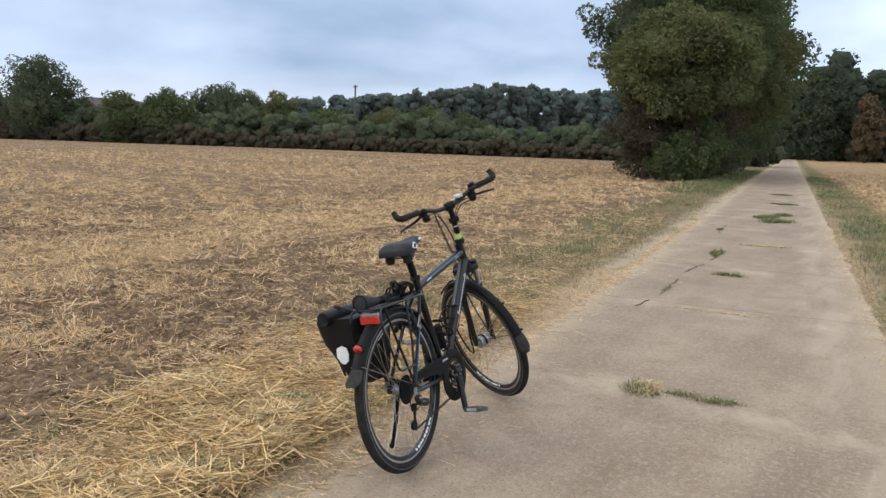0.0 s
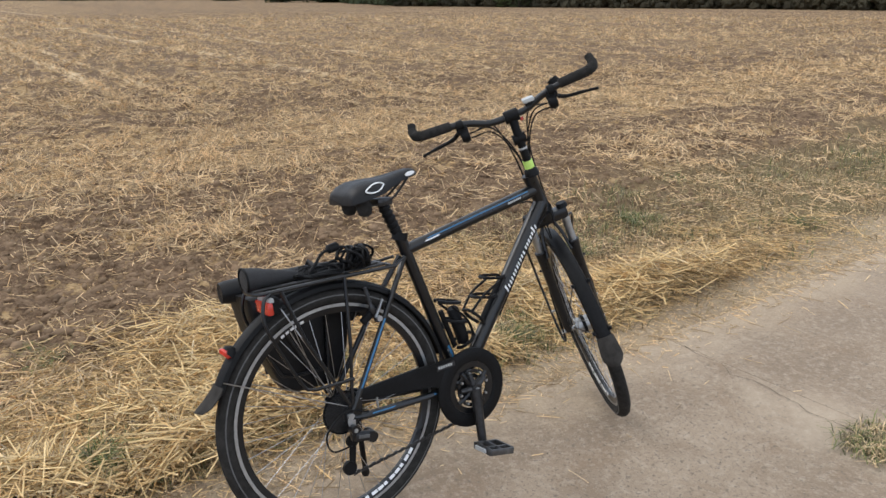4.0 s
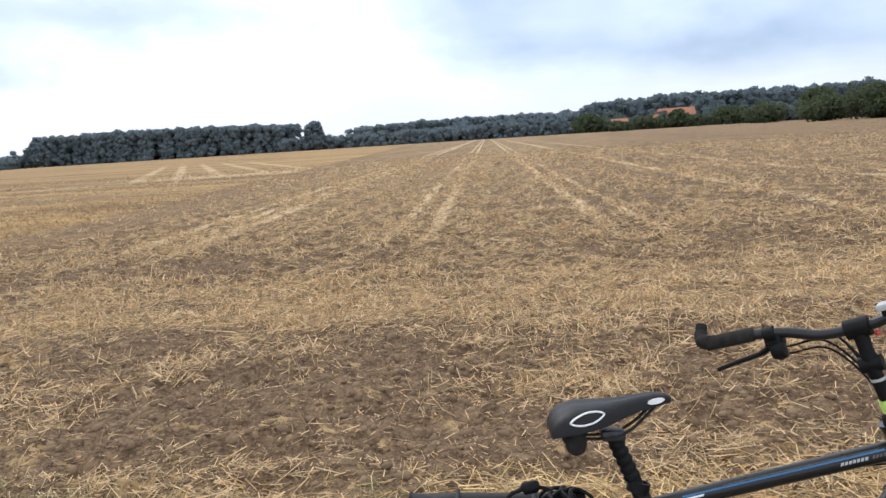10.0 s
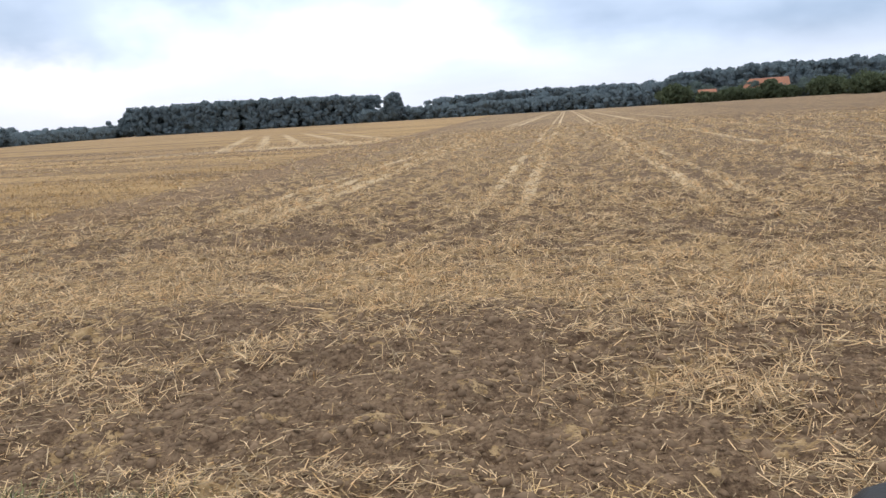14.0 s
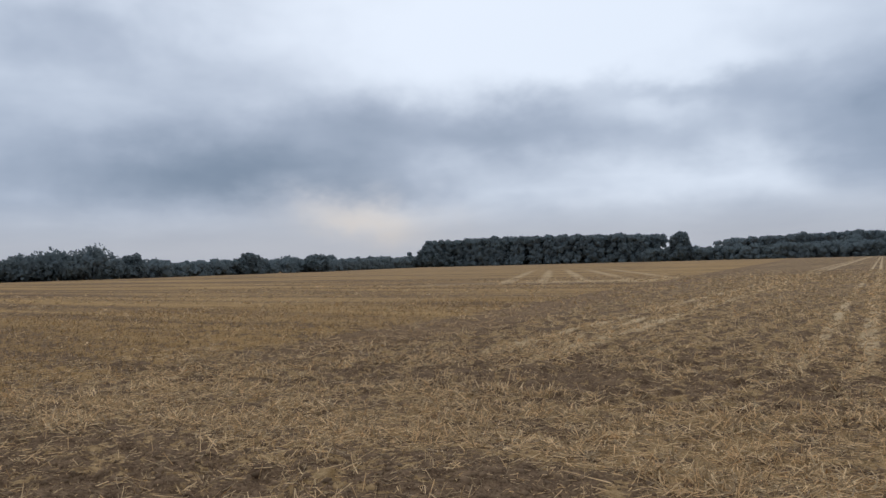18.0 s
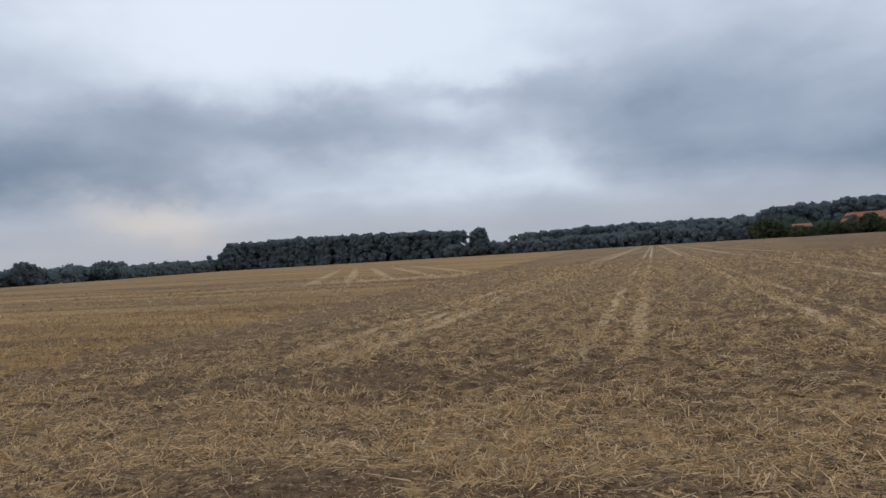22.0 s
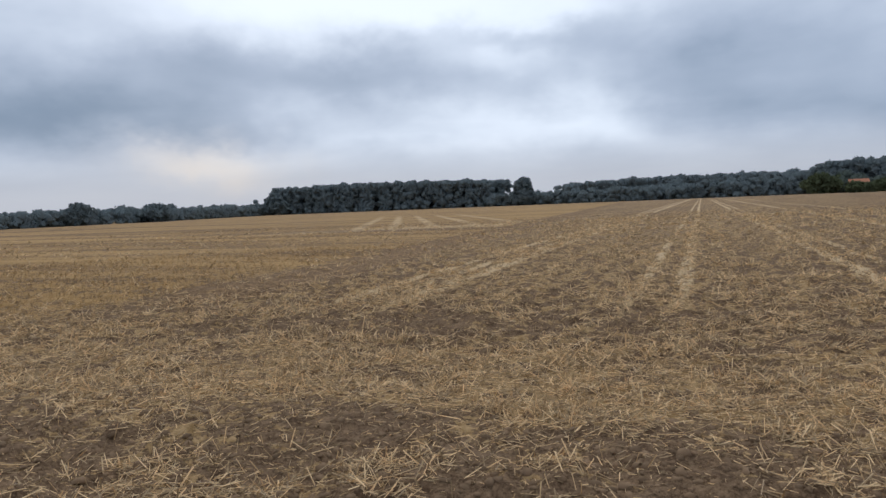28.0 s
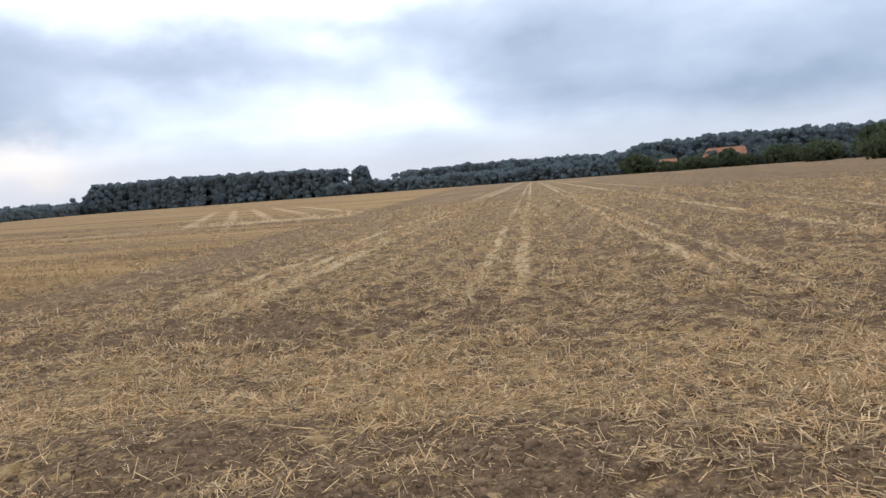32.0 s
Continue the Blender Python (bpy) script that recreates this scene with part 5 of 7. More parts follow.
# tufts that grow in the joints and the crack of the track
def grass_tuft(px, py, long, wide, high, green, seed, label):
    rs = np.random.RandomState(seed)
    n = int(260 + 700 * long * wide * 4)
    hubs = 5 if px < 3 else 9
    k = np.minimum((rs.random(n) ** 1.5 * hubs).astype(int), hubs - 1)
    hub = rs.uniform(-1, 1, (hubs, 2)) * (0.9, 0.9)
    a = (hub[k, 0] * 0.75 + rs.normal(size=n) * 0.26) * long / 2
    b = (hub[k, 1] * 0.75 + rs.normal(size=n) * 0.26) * wide / 2
    root = tagged(new("grass_tuft"), label, "grass", group="tufts in the track")
    root.matrix_basis = pose(px, py, 0.0, 0, 0, yaw)
    for nm, mat, pick in (("green_growth", M_WEED, rs.random(n) < green), ("dry_growth", M_PALE if green < 0.3 else M_DRYGRASS, None)):
        if pick is None:
            pick = ~last
        last = pick
        m = int(pick.sum())
        if not m:
            continue
        far = 1 + 0.06 * max(px - 2, 0)
        v, f = blades(rs, a[pick], b[pick], np.full(m, -0.002), rs.uniform(0.2, 1.0, m) ** 1.5 * high * 1.2, rs.uniform(0.0012, 0.0026, m) * far, rs.uniform(0.7, 2.1, m))
        o = tagged(new(nm, raw_mesh(nm, v, f, mat)), kind="stuff")
        o.parent = root
    return root


for k, (px, py, long, wide, high, green) in enumerate(((1.84, -0.46, 0.30, 0.26, 0.060, 0.55), (1.86, -0.47, 0.26, 0.20, 0.055, 0.05), (1.90, -0.80, 0.14, 0.40, 0.040, 0.8), (4.42, -0.22, 0.12, 0.95, 0.018, 0.06), (6.60, 0.10, 0.16, 0.5, 0.06, 0.6), (8.3, 0.70, 0.75, 0.16, 0.07, 0.8), (9.85, 0.42, 0.14, 0.75, 0.04, 0.15), (5.1, 0.42, 0.55, 0.07, 0.02, 0.4), (14.5, 1.0, 0.9, 0.6, 0.09, 0.9), (15.4, 1.35, 1.2, 0.5, 0.07, 0.9), (16.3, 1.15, 0.7, 0.45, 0.08, 0.8), (20.5, 2.0, 0.5, 0.8, 0.06, 0.7), (25.5, 2.9, 0.5, 0.7, 0.06, 0.7), (11.9, 1.55, 0.5, 0.12, 0.04, 0.5))):
    grass_tuft(px, py, long, wide, high, green, 80 + k, "low grass tuft growing in a joint of the track" if green > 0.3 else "dry straw and grass caught in a joint of the track")
# weeds in the straw beside the track
for k, (px, py, size, high) in enumerate(((-1.30, 0.72, 0.22, 0.06), (-0.93, 0.54, 0.26, 0.05), (-1.18, 0.61, 0.16, 0.05), (1.11, 0.81, 0.30, 0.05), (-0.60, 0.56, 0.20, 0.045), (0.19, 0.89, 0.16, 0.05), (3.9, 1.42, 0.30, 0.05), (2.13, 1.68, 0.26, 0.05), (2.95, 2.0, 0.30, 0.05), (7.0, 2.2, 0.6, 0.06), (-0.70, 1.58, 0.28, 0.05), (0.36, 0.98, 0.2, 0.05), (-0.46, 0.52, 0.16, 0.05))):
    weed = grass_tuft(px, py, size, size, high * (1.4 if k < 5 else 0.9), 0.75, 120 + k, "small green weeds growing through the straw")
    weed.name = "weed"
    tagged(weed, "small green weeds growing through the straw", "weed", group="weeds in the straw")
    weed.location.z = 0.055 if k in (0, 1, 2, 4) else 0.015
# pebbles and straw bits on the concrete
x = rs.uniform(-1.5, 8.0, 700) 
w = -rs.random(700) ** 1.6 * 2.3
y = ROAD_LEFT + ROAD_SLOPE * x + w / ROAD_COS
cv, cf = lumps(rs, np.stack([x, y, np.full(700, 0.002)], 1), 0.0015 + 0.003 * rs.random(700) ** 3)
tagged(new("gravel", raw_mesh("gravel", cv, cf, M_PEBBLE)), "small stones and crumbs on the concrete", "gravel", kind="stuff")
x = np.concatenate([rs.uniform(-4, 10.0, 500), rs.uniform(-3, 14.0, 1800)])
w = -np.abs(rs.normal(size=2300)) * np.where(np.arange(2300) < 160, 0.30, 0.09) + np.where(np.arange(2300) < 160, -0.02, 0.06)
y = ROAD_LEFT + ROAD_SLOPE * x + w / ROAD_COS
v, f = prisms(np.stack([x, y, np.full(2300, 0.005)], 1), lie(rs, 2300, 0.04), 0.015 + 0.12 * rs.random(2300) ** 1.8, rs.uniform(0.0009, 0.0019, 2300) * (1 + 0.08 * np.maximum(x - 2, 0)), rs)
tagged(new("loose_straw", raw_mesh("loose_straw", v, f, M_PALE)), "single straws blown onto the concrete", "straw", kind="stuff")


# ---- bicycle ----
M_PAINT = material("satin_black_paint", (0.0055, 0.006, 0.0075), 0.3, grain=0.2, scale=60, spec=0.35, coat=0.2)
M_PLASTIC = material("black_plastic", (0.006, 0.006, 0.0066), 0.5, grain=0.25, scale=80, bump=0.2, bump_scale=400, spec=0.15)
M_RUBBER = material("tyre_rubber", (0.024, 0.0225, 0.021), 0.85, grain=0.3, scale=50, bump=0.6, bump_scale=300, spec=0.15)
M_DUSTY = material("dusty_rubber", (0.034, 0.031, 0.028), 0.9, grain=0.3, scale=40, bump=0.5, bump_scale=250, spec=0.2)
M_ALU = material("brushed_aluminium", (0.40, 0.41, 0.42), 0.45, 1.0, 0.1, 90)
M_STEEL = material("spoke_steel", (0.42, 0.42, 0.43), 0.3, 1.0, 0.1, 60)
M_DARKSTEEL = material("dark_steel", (0.045, 0.045, 0.047), 0.42, 0.8, 0.2, 70)
M_PEDAL = material("worn_pedal_metal", (0.11, 0.11, 0.112), 0.4, 0.8, 0.25, 50)
M_REFLEX = material("grey_reflective_strip", (0.42, 0.43, 0.43), 0.5, grain=0.1, scale=80)
M_STRIP = material("dull_reflective_strip", (0.085, 0.085, 0.085), 0.6, grain=0.2, scale=60)
M_RED = material("red_lens", (0.55, 0.035, 0.02), 0.2, grain=0.1, scale=60, coat=0.5)
M_WHITE = material("white_decal", (0.75, 0.76, 0.77), 0.4, grain=0.05, scale=60)
M_BLUE = material("blue_decal", (0.016, 0.115, 0.25), 0.35, grain=0.1, scale=60)
M_LIME = material("lime_reflective_band", (0.48, 0.70, 0.16), 0.5, grain=0.08, scale=70)
M_VINYL = material("black_vinyl", (0.007, 0.007, 0.008), 0.5, spec=0.28, grain=0.3, scale=25, bump=0.5, bump_scale=90)
M_CASE = material("black_bag_cloth", (0.014, 0.014, 0.0155), 0.75, grain=0.3, scale=60, bump=0.6, bump_scale=300)


def part(name, bm, mat, parent, label="", xf=None, smooth_angle=40):
    """Link a bmesh as one mesh object under a thing or a part."""
    if xf is not None:
        bm.transform(xf)
    bmesh.ops.recalc_face_normals(bm, faces=bm.faces)
    me = bpy.data.meshes.new(name)
    for f in bm.faces:
        f.smooth = True
    bm.to_mesh(me)
    bm.free()
    me.materials.append(mat)
    me.set_sharp_from_angle(angle=radians(smooth_angle))
    ob = new(name, me)
    ob.parent = parent
    if label:
        ob["label"] = label
    return ob


def add_tube(bm, points, radii, sides=10, closed=False):
    v, f = tube_arrays(points, radii, sides, closed)
    vs = [bm.verts.new(p) for p in v]
    for q in f:
        bm.faces.new([vs[i] for i in q])
    if not closed:
        bm.faces.new(vs[:sides][::-1])
        bm.faces.new(vs[-sides:])
    return bm


def tube(points, radii, sides=10, closed=False):
    return add_tube(bmesh.new(), points, radii, sides, closed)


def curve_points(points, n=8):
    """A smooth line through the points."""
    p = [Vector(q) for q in points]
    p = [p[0] * 2 - p[1]] + p + [p[-1] * 2 - p[-2]]
    out = []
    for i in range(1, len(p) - 2):
        for k in range(n):
            t = k / n
            a, b, c, d = p[i - 1], p[i], p[i + 1], p[i + 2]
            out.append(0.5 * (2 * b + (c - a) * t + (2 * a - 5 * b + 4 * c - d) * t * t + (3 * b - a - 3 * c + d) * t**3))
    return out + [p[-2]]


def add_lathe(bm, profile, center, seg=48, start=0.0, end=360.0, closed_profile=True):
    """Revolve (radius, y) points round the y axis through center; angle 0 points to +x, 90 to +z."""
    full = end - start >= 359.9
    n = seg if full else seg + 1
    rings = []
    for i in range(n):
        t = radians(start + (end - start) * i / seg)
        rings.append([bm.verts.new((center[0] + math.cos(t) * r, center[1] + y, center[2] + math.sin(t) * r)) for r, y in profile])
    m = len(profile)
    for i in range(seg):
        a, b = rings[i], rings[(i + 1) % n]
        for k in range(m if closed_profile else m - 1):
            l = (k + 1) % m
            bm.faces.new((a[k], a[l], b[l], b[k]))
    if not full and closed_profile:
        bm.faces.new(rings[0])
        bm.faces.new(rings[-1][::-1])
    return bm


def lathe(*a, **k):
    return add_lathe(bmesh.new(), *a, **k)


def add_box(bm, center, size, turn=None, bevel=0.0):
    m = Matrix.Translation(center) @ (turn or Matrix.Identity(4)) @ Matrix.Diagonal((*size, 1))
    made = bmesh.ops.create_cube(bm, size=1.0, matrix=m)
    if bevel:
        es = list({e for v in made["verts"] for e in v.link_edges})
        bmesh.ops.bevel(bm, geom=es, offset=bevel, segments=2, affect="EDGES", profile=0.6)
    return bm


def box(center, size, turn=None, bevel=0.0):
    return add_box(bmesh.new(), center, size, turn, bevel)


def plate(outline, y0, y1, bevel=0.0):
    """A plate from an outline in x and z, between two y."""
    bm = bmesh.new()
    a, b = [bm.verts.new((x, y0, z)) for x, z in outline], [bm.verts.new((x, y1, z)) for x, z in outline]
    bm.faces.new(a)
    bm.faces.new(b[::-1])
    n = len(outline)
    for i in range(n):
        bm.faces.new((a[i], b[i], b[(i + 1) % n], a[(i + 1) % n]))
    if bevel:
        bmesh.ops.bevel(bm, geom=list(bm.edges), offset=bevel, segments=2, affect="EDGES", profile=0.6)
    return bm


def ring(cx, cz, r, n=24, start=0, end=360):
    return [(cx + r * math.cos(radians(start + (end - start) * i / n)), cz + r * math.sin(radians(start + (end - start) * i / n))) for i in range(n)]


def along(a, b, t, off=(0, 0, 0)):
    return Vector(a).lerp(Vector(b), t) + Vector(off)


bike = tagged(new("bicycle"), "matt black trekking bicycle leaning on its kickstand, front wheel turned", "bicycle")
bike.matrix_basis = Matrix(((0.9768, -0.1451, -0.0281, 0.0871), (0.1478, 0.9602, 0.1794, -0.0352), (0.0010, -0.1816, 0.9712, 0.0160), (0, 0, 0, 1)))

AXLE, BB = Vector((0, 0, 0.35)), Vector((0.436, 0, 0.300))
SEAT, HEAD_T, HEAD_B = Vector((0.288, 0, 0.772)), Vector((0.808, 0, 0.925)), Vector((0.866, 0, 0.790))
CLAMP, HUB = Vector((0.750, 0, 1.125)), Vector((1.05, 0, 0.347))
steer_axis = Vector((-0.315, 0, 0.949)).normalized()
STEER = Matrix.Translation(HEAD_B) @ Matrix.Rotation(radians(59.5), 4, steer_axis) @ Matrix.Translation(-HEAD_B)
# the handlebar sits a little askew to the wheel
BARS = Matrix.Translation(HEAD_B) @ Matrix.Rotation(radians(55), 4, steer_axis) @ Matrix.Translation(-HEAD_B)

# frame
part("seat_tube", tube([BB, along(BB, SEAT, 0.97), along(BB, SEAT, 1.08)], [0.018, 0.018, 0.019], 14), M_PAINT, bike)
part("seat_clamp", lathe([(0.018, -0.012), (0.024, -0.012), (0.024, 0.012), (0.018, 0.012)], (0, 0, 0), 18), M_PLASTIC, bike,
     xf=Matrix.Translation(along(BB, SEAT, 1.085)) @ Matrix.Rotation(radians(90), 4, "X") @ Matrix.Rotation(radians(-17), 4, "Z"))
tt0, tt1 = along(BB, SEAT, 0.99), Vector((0.826, 0, 0.872))
part("top_tube", tube([tt0, along(tt0, tt1, 0.5), tt1], [0.0175, 0.019, 0.0205], 14), M_PAINT, bike)
dt1 = Vector((0.850, 0, 0.825))
part("down_tube", tube([BB, along(BB, dt1, 0.5), dt1], [0.022, 0.0245, 0.026], 14), M_PAINT, bike)
part("head_tube", tube([HEAD_B + steer_axis * -0.004, HEAD_B + steer_axis * 0.02, HEAD_T - steer_axis * 0.02, HEAD_T], [0.026, 0.0235, 0.0235, 0.027], 16), M_PAINT, bike)
part("bottom_bracket", lathe([(0.0, -0.036), (0.022, -0.036), (0.024, 0.0), (0.022, 0.036), (0.0, 0.036)], BB, 18), M_PAINT, bike)
for s in (-1, 1):
    part("seat_stay", tube(curve_points([(0.275, 0.014 * s, 0.752), (0.17, 0.040 * s, 0.60), (0.030, 0.063 * s, 0.385), (0.0, 0.066 * s, 0.352)]), 0.0085, 8), M_PAINT, bike)
    part("chain_stay", tube(curve_points([(0.40, 0.022 * s, 0.302), (0.27, 0.045 * s, 0.315), (0.05, 0.063 * s, 0.334), (0.0, 0.066 * s, 0.345)]), [0.0115] * 17 + [0.009] * 8, 8), M_PAINT, bike)
    part("dropout", plate([(-0.012, 0.335), (0.012, 0.325), (0.035, 0.33), (0.045, 0.385), (0.03, 0.395), (-0.01, 0.37)], 0.064 * s - 0.003, 0.064 * s + 0.003), M_PAINT, bike)
# stripes and lettering bars on the tubes


def on_tube(a, b, t0, t1, ang, radius, width, mat, name, label="", slant=0.0, steps=10):
    """A thin strip that lies on a tube; ang: degrees from the right-hand side upwards."""
    a, b = Vector(a), Vector(b)
    d = (b - a).normalized()
    right = Vector((0, -1, 0))
    upv = right.cross(d)
    bm = bmesh.new()
    rows = []
    half = width / radius / 2
    for i in range(steps + 1):
        p = a.lerp(b, t0 + (t1 - t0) * i / steps)
        row = []
        for k in (-1, -0.33, 0.33, 1):
            t = radians(ang) + half * k
            row.append(bm.verts.new(p + d * slant * width * k + (right * math.cos(t) + upv * math.sin(t)) * radius))
        rows.append(row)
    for r0, r1 in zip(rows[:-1], rows[1:]):
        for k in range(3):
            bm.faces.new((r0[k], r0[k + 1], r1[k + 1], r1[k]))
    return part(name, bm, mat, bike, label)


on_tube(tt0, tt1, 0.14, 0.92, 30, 0.0203, 0.0042, M_BLUE, "decal", "blue stripe")
on_tube(tt0, tt1, 0.30, 0.90, 42, 0.0203, 0.0016, M_STRIP, "decal", "thin grey line")
on_tube(tt0, tt1, 0.12, 0.22, 14, 0.0196, 0.004, M_WHITE, "decal", "white stripe", 0.6)
for k in range(7):
    on_tube(tt0, tt1, 0.745 + k * 0.0155, 0.756 + k * 0.0155, 3, 0.0212, 0.0065, M_REFLEX, "lettering", "small white bar", 0.25, 2)
for k in range(4):
    on_tube(tt0, tt1, 0.866 + k * 0.014, 0.875 + k * 0.014, 3, 0.0214, 0.0065, M_STRIP, "lettering", "small grey bar", 0.25, 2)
for k in range(9):
    tall, lift = (0.024, 4) if k in (0, 8) else (0.023, -10) if k == 3 else (0.0155, -4)
    wide = 0.038 if k == 5 else 0.030
    t = 0.505 + k * 0.0405 + (0.006 if k > 5 else 0)
    on_tube(BB, dt1, t, t + 0.0105, lift, 0.0262, tall, M_WHITE, "lettering", "slanted white bar", 0.18, 2)
    on_tube(BB, dt1, t + wide - 0.0105, t + wide, -4, 0.0262, 0.0155, M_WHITE, "lettering", "slanted white bar", 0.18, 2)
on_tube(BB, dt1, 0.50, 0.90, -50, 0.0262, 0.005, M_BLUE, "decal", "blue stripe")
on_tube(BB, SEAT, 0.10, 0.30, -8, 0.0187, 0.009, M_BLUE, "decal", "blue stripe")
for k in range(5):
    on_tube(BB, SEAT, 0.11 + k * 0.038, 0.13 + k * 0.038, 12, 0.0189, 0.008, M_STRIP, "lettering", "small grey bar")
ss0, ss1 = Vector((0.165, -0.041, 0.592)), Vector((0.045, -0.062, 0.408))
on_tube(ss0, ss1, 0.0, 0.95, -15, 0.0092, 0.006, M_BLUE, "decal", "blue stripe")
on_tube(Vector((0.07, -0.0615, 0.333)), Vector((0.31, -0.0385, 0.312)), 0.0, 1.0, 20, 0.0120, 0.004, M_BLUE, "decal", "blue stripe")

# seat post and saddle
part("seat_post", tube([along(BB, SEAT, 1.05), (0.235, 0, 0.905), (0.226, 0, 0.925)], [0.0155, 0.0155, 0.014], 14), M_PLASTIC, bike)
gait = bmesh.new()
for k in range(5):
    p = along(SEAT, (0.228, 0, 0.925), 0.42 + k * 0.11)
    add_tube(gait, [p - Vector((-0.003, 0, 0.006)), p, p + Vector((-0.003, 0, 0.006))], [0.0165, 0.019, 0.0165], 12)
part("post_bellows", gait, M_PLASTIC, bike, "ribbed rubber bellows")
SAD = [(0.095, 0.070, 0.960, 0.026), (0.103, 0.080, 0.976, 0.038), (0.120, 0.088, 0.990, 0.048), (0.145, 0.090, 0.998, 0.052), (0.18, 0.082, 1.000, 0.050), (0.215, 0.063, 1.000, 0.044), (0.25, 0.046, 1.003, 0.036), (0.285, 0.036, 1.008, 0.030), (0.32, 0.030, 1.011, 0.026), (0.342, 0.022, 1.008, 0.020), (0.353, 0.012, 1.001, 0.012), (0.356, 0.005, 0.997, 0.006)]


def saddle_side(x, z):
    xs = [q[0] for q in SAD]
    hw, zt, th = (float(np.interp(x, xs, [q[k] for q in SAD])) for k in (1, 2, 3))
    s = max(0.0, 1 - (zt - z) / th) ** (1 / 0.45)
    return hw * math.sqrt(max(0.0, 1 - s * s))


sb, rows = bmesh.new(), []
for x, hw, zt, th in SAD:
    row = []
    for k in range(13):
        t = math.pi * k / 12
        c, s = math.cos(t), math.sin(t)
        dip = 0.006 * math.exp(-(c / 0.3) ** 2) if x < 0.3 else 0
        row.append(sb.verts.new((x, hw * c, zt - dip - th * (1 - s ** 0.45))))
    rows.append(row)
for r0, r1 in zip(rows[:-1], rows[1:]):
    for k in range(12):
        sb.faces.new((r0[k], r0[k + 1], r1[k + 1], r1[k]))
    sb.faces.new((r0[12], r0[0], r1[0], r1[12]))
sb.faces.new(rows[0])
sb.faces.new(rows[-1][::-1])
saddle = part("saddle", sb, M_VINYL, bike, "black padded comfort saddle", smooth_angle=60)
for s in (-1, 1):
    part("rail", tube(curve_points([(0.13, 0.035 * s, 0.94), (0.17, 0.022 * s, 0.922), (0.25, 0.022 * s, 0.930), (0.32, 0.012 * s, 0.982)]), 0.0038, 6), M_DARKSTEEL, saddle)
    part("spring_block", lathe([(0, -0.030), (0.010, -0.029), (0.018, -0.023), (0.022, -0.012), (0.023, 0.0), (0.020, 0.012), (0.016, 0.03), (0, 0.03)], (0, 0, 0), 18), M_RUBBER, saddle,
         xf=Matrix.Translation((0.145, 0.045 * s, 0.925)) @ Matrix.Rotation(radians(90), 4, "X"))
    emblem = bmesh.new()
    pts = [Vector((0.168 + 0.036 * math.cos(t), s * (saddle_side(0.168 + 0.036 * math.cos(t), 0.975 + 0.011 * math.sin(t) * abs(math.sin(t)) ** 0.5 + 0.006 * math.cos(t)) + 0.001), 0.975 + 0.011 * math.sin(t) * abs(math.sin(t)) ** 0.5 + 0.006 * math.cos(t))) for t in np.linspace(0, 2 * math.pi, 24, endpoint=False)]
    add_tube(emblem, pts, 0.0022, 5, True)
    part("emblem", emblem, M_WHITE, saddle, "white leaf-shaped outline")
    part("side_patch", plate([(0.019 * math.cos(t), 0.0058 * math.sin(t)) for t in np.linspace(0, 2 * math.pi, 18, endpoint=False)], -0.002, 0.002), M_WHITE, saddle, "pale oval side patch",
         xf=Matrix.Translation((0.318, (saddle_side(0.318, 0.996) + 0.0002) * s, 0.996)) @ Matrix.Rotation(radians(-9 * s), 4, "Z") @ Matrix.Rotation(radians(-9), 4, "Y"))
part("saddle_clamp", box((0.228, 0, 0.925), (0.05, 0.05, 0.022), None, 0.006), M_DARKSTEEL, saddle)


# wheels
def spoke_ends(k, n, flange_r, half, rim_r):
    side = 1 if k % 2 else -1
    a = 2 * math.pi * k / n
    lean = 0.75 if (k // 2) % 2 else -0.75
    p = Vector((math.cos(a + lean) * flange_r, side * half, math.sin(a + lean) * flange_r))
    return p, Vector((math.cos(a) * rim_r, 0, math.sin(a) * rim_r))


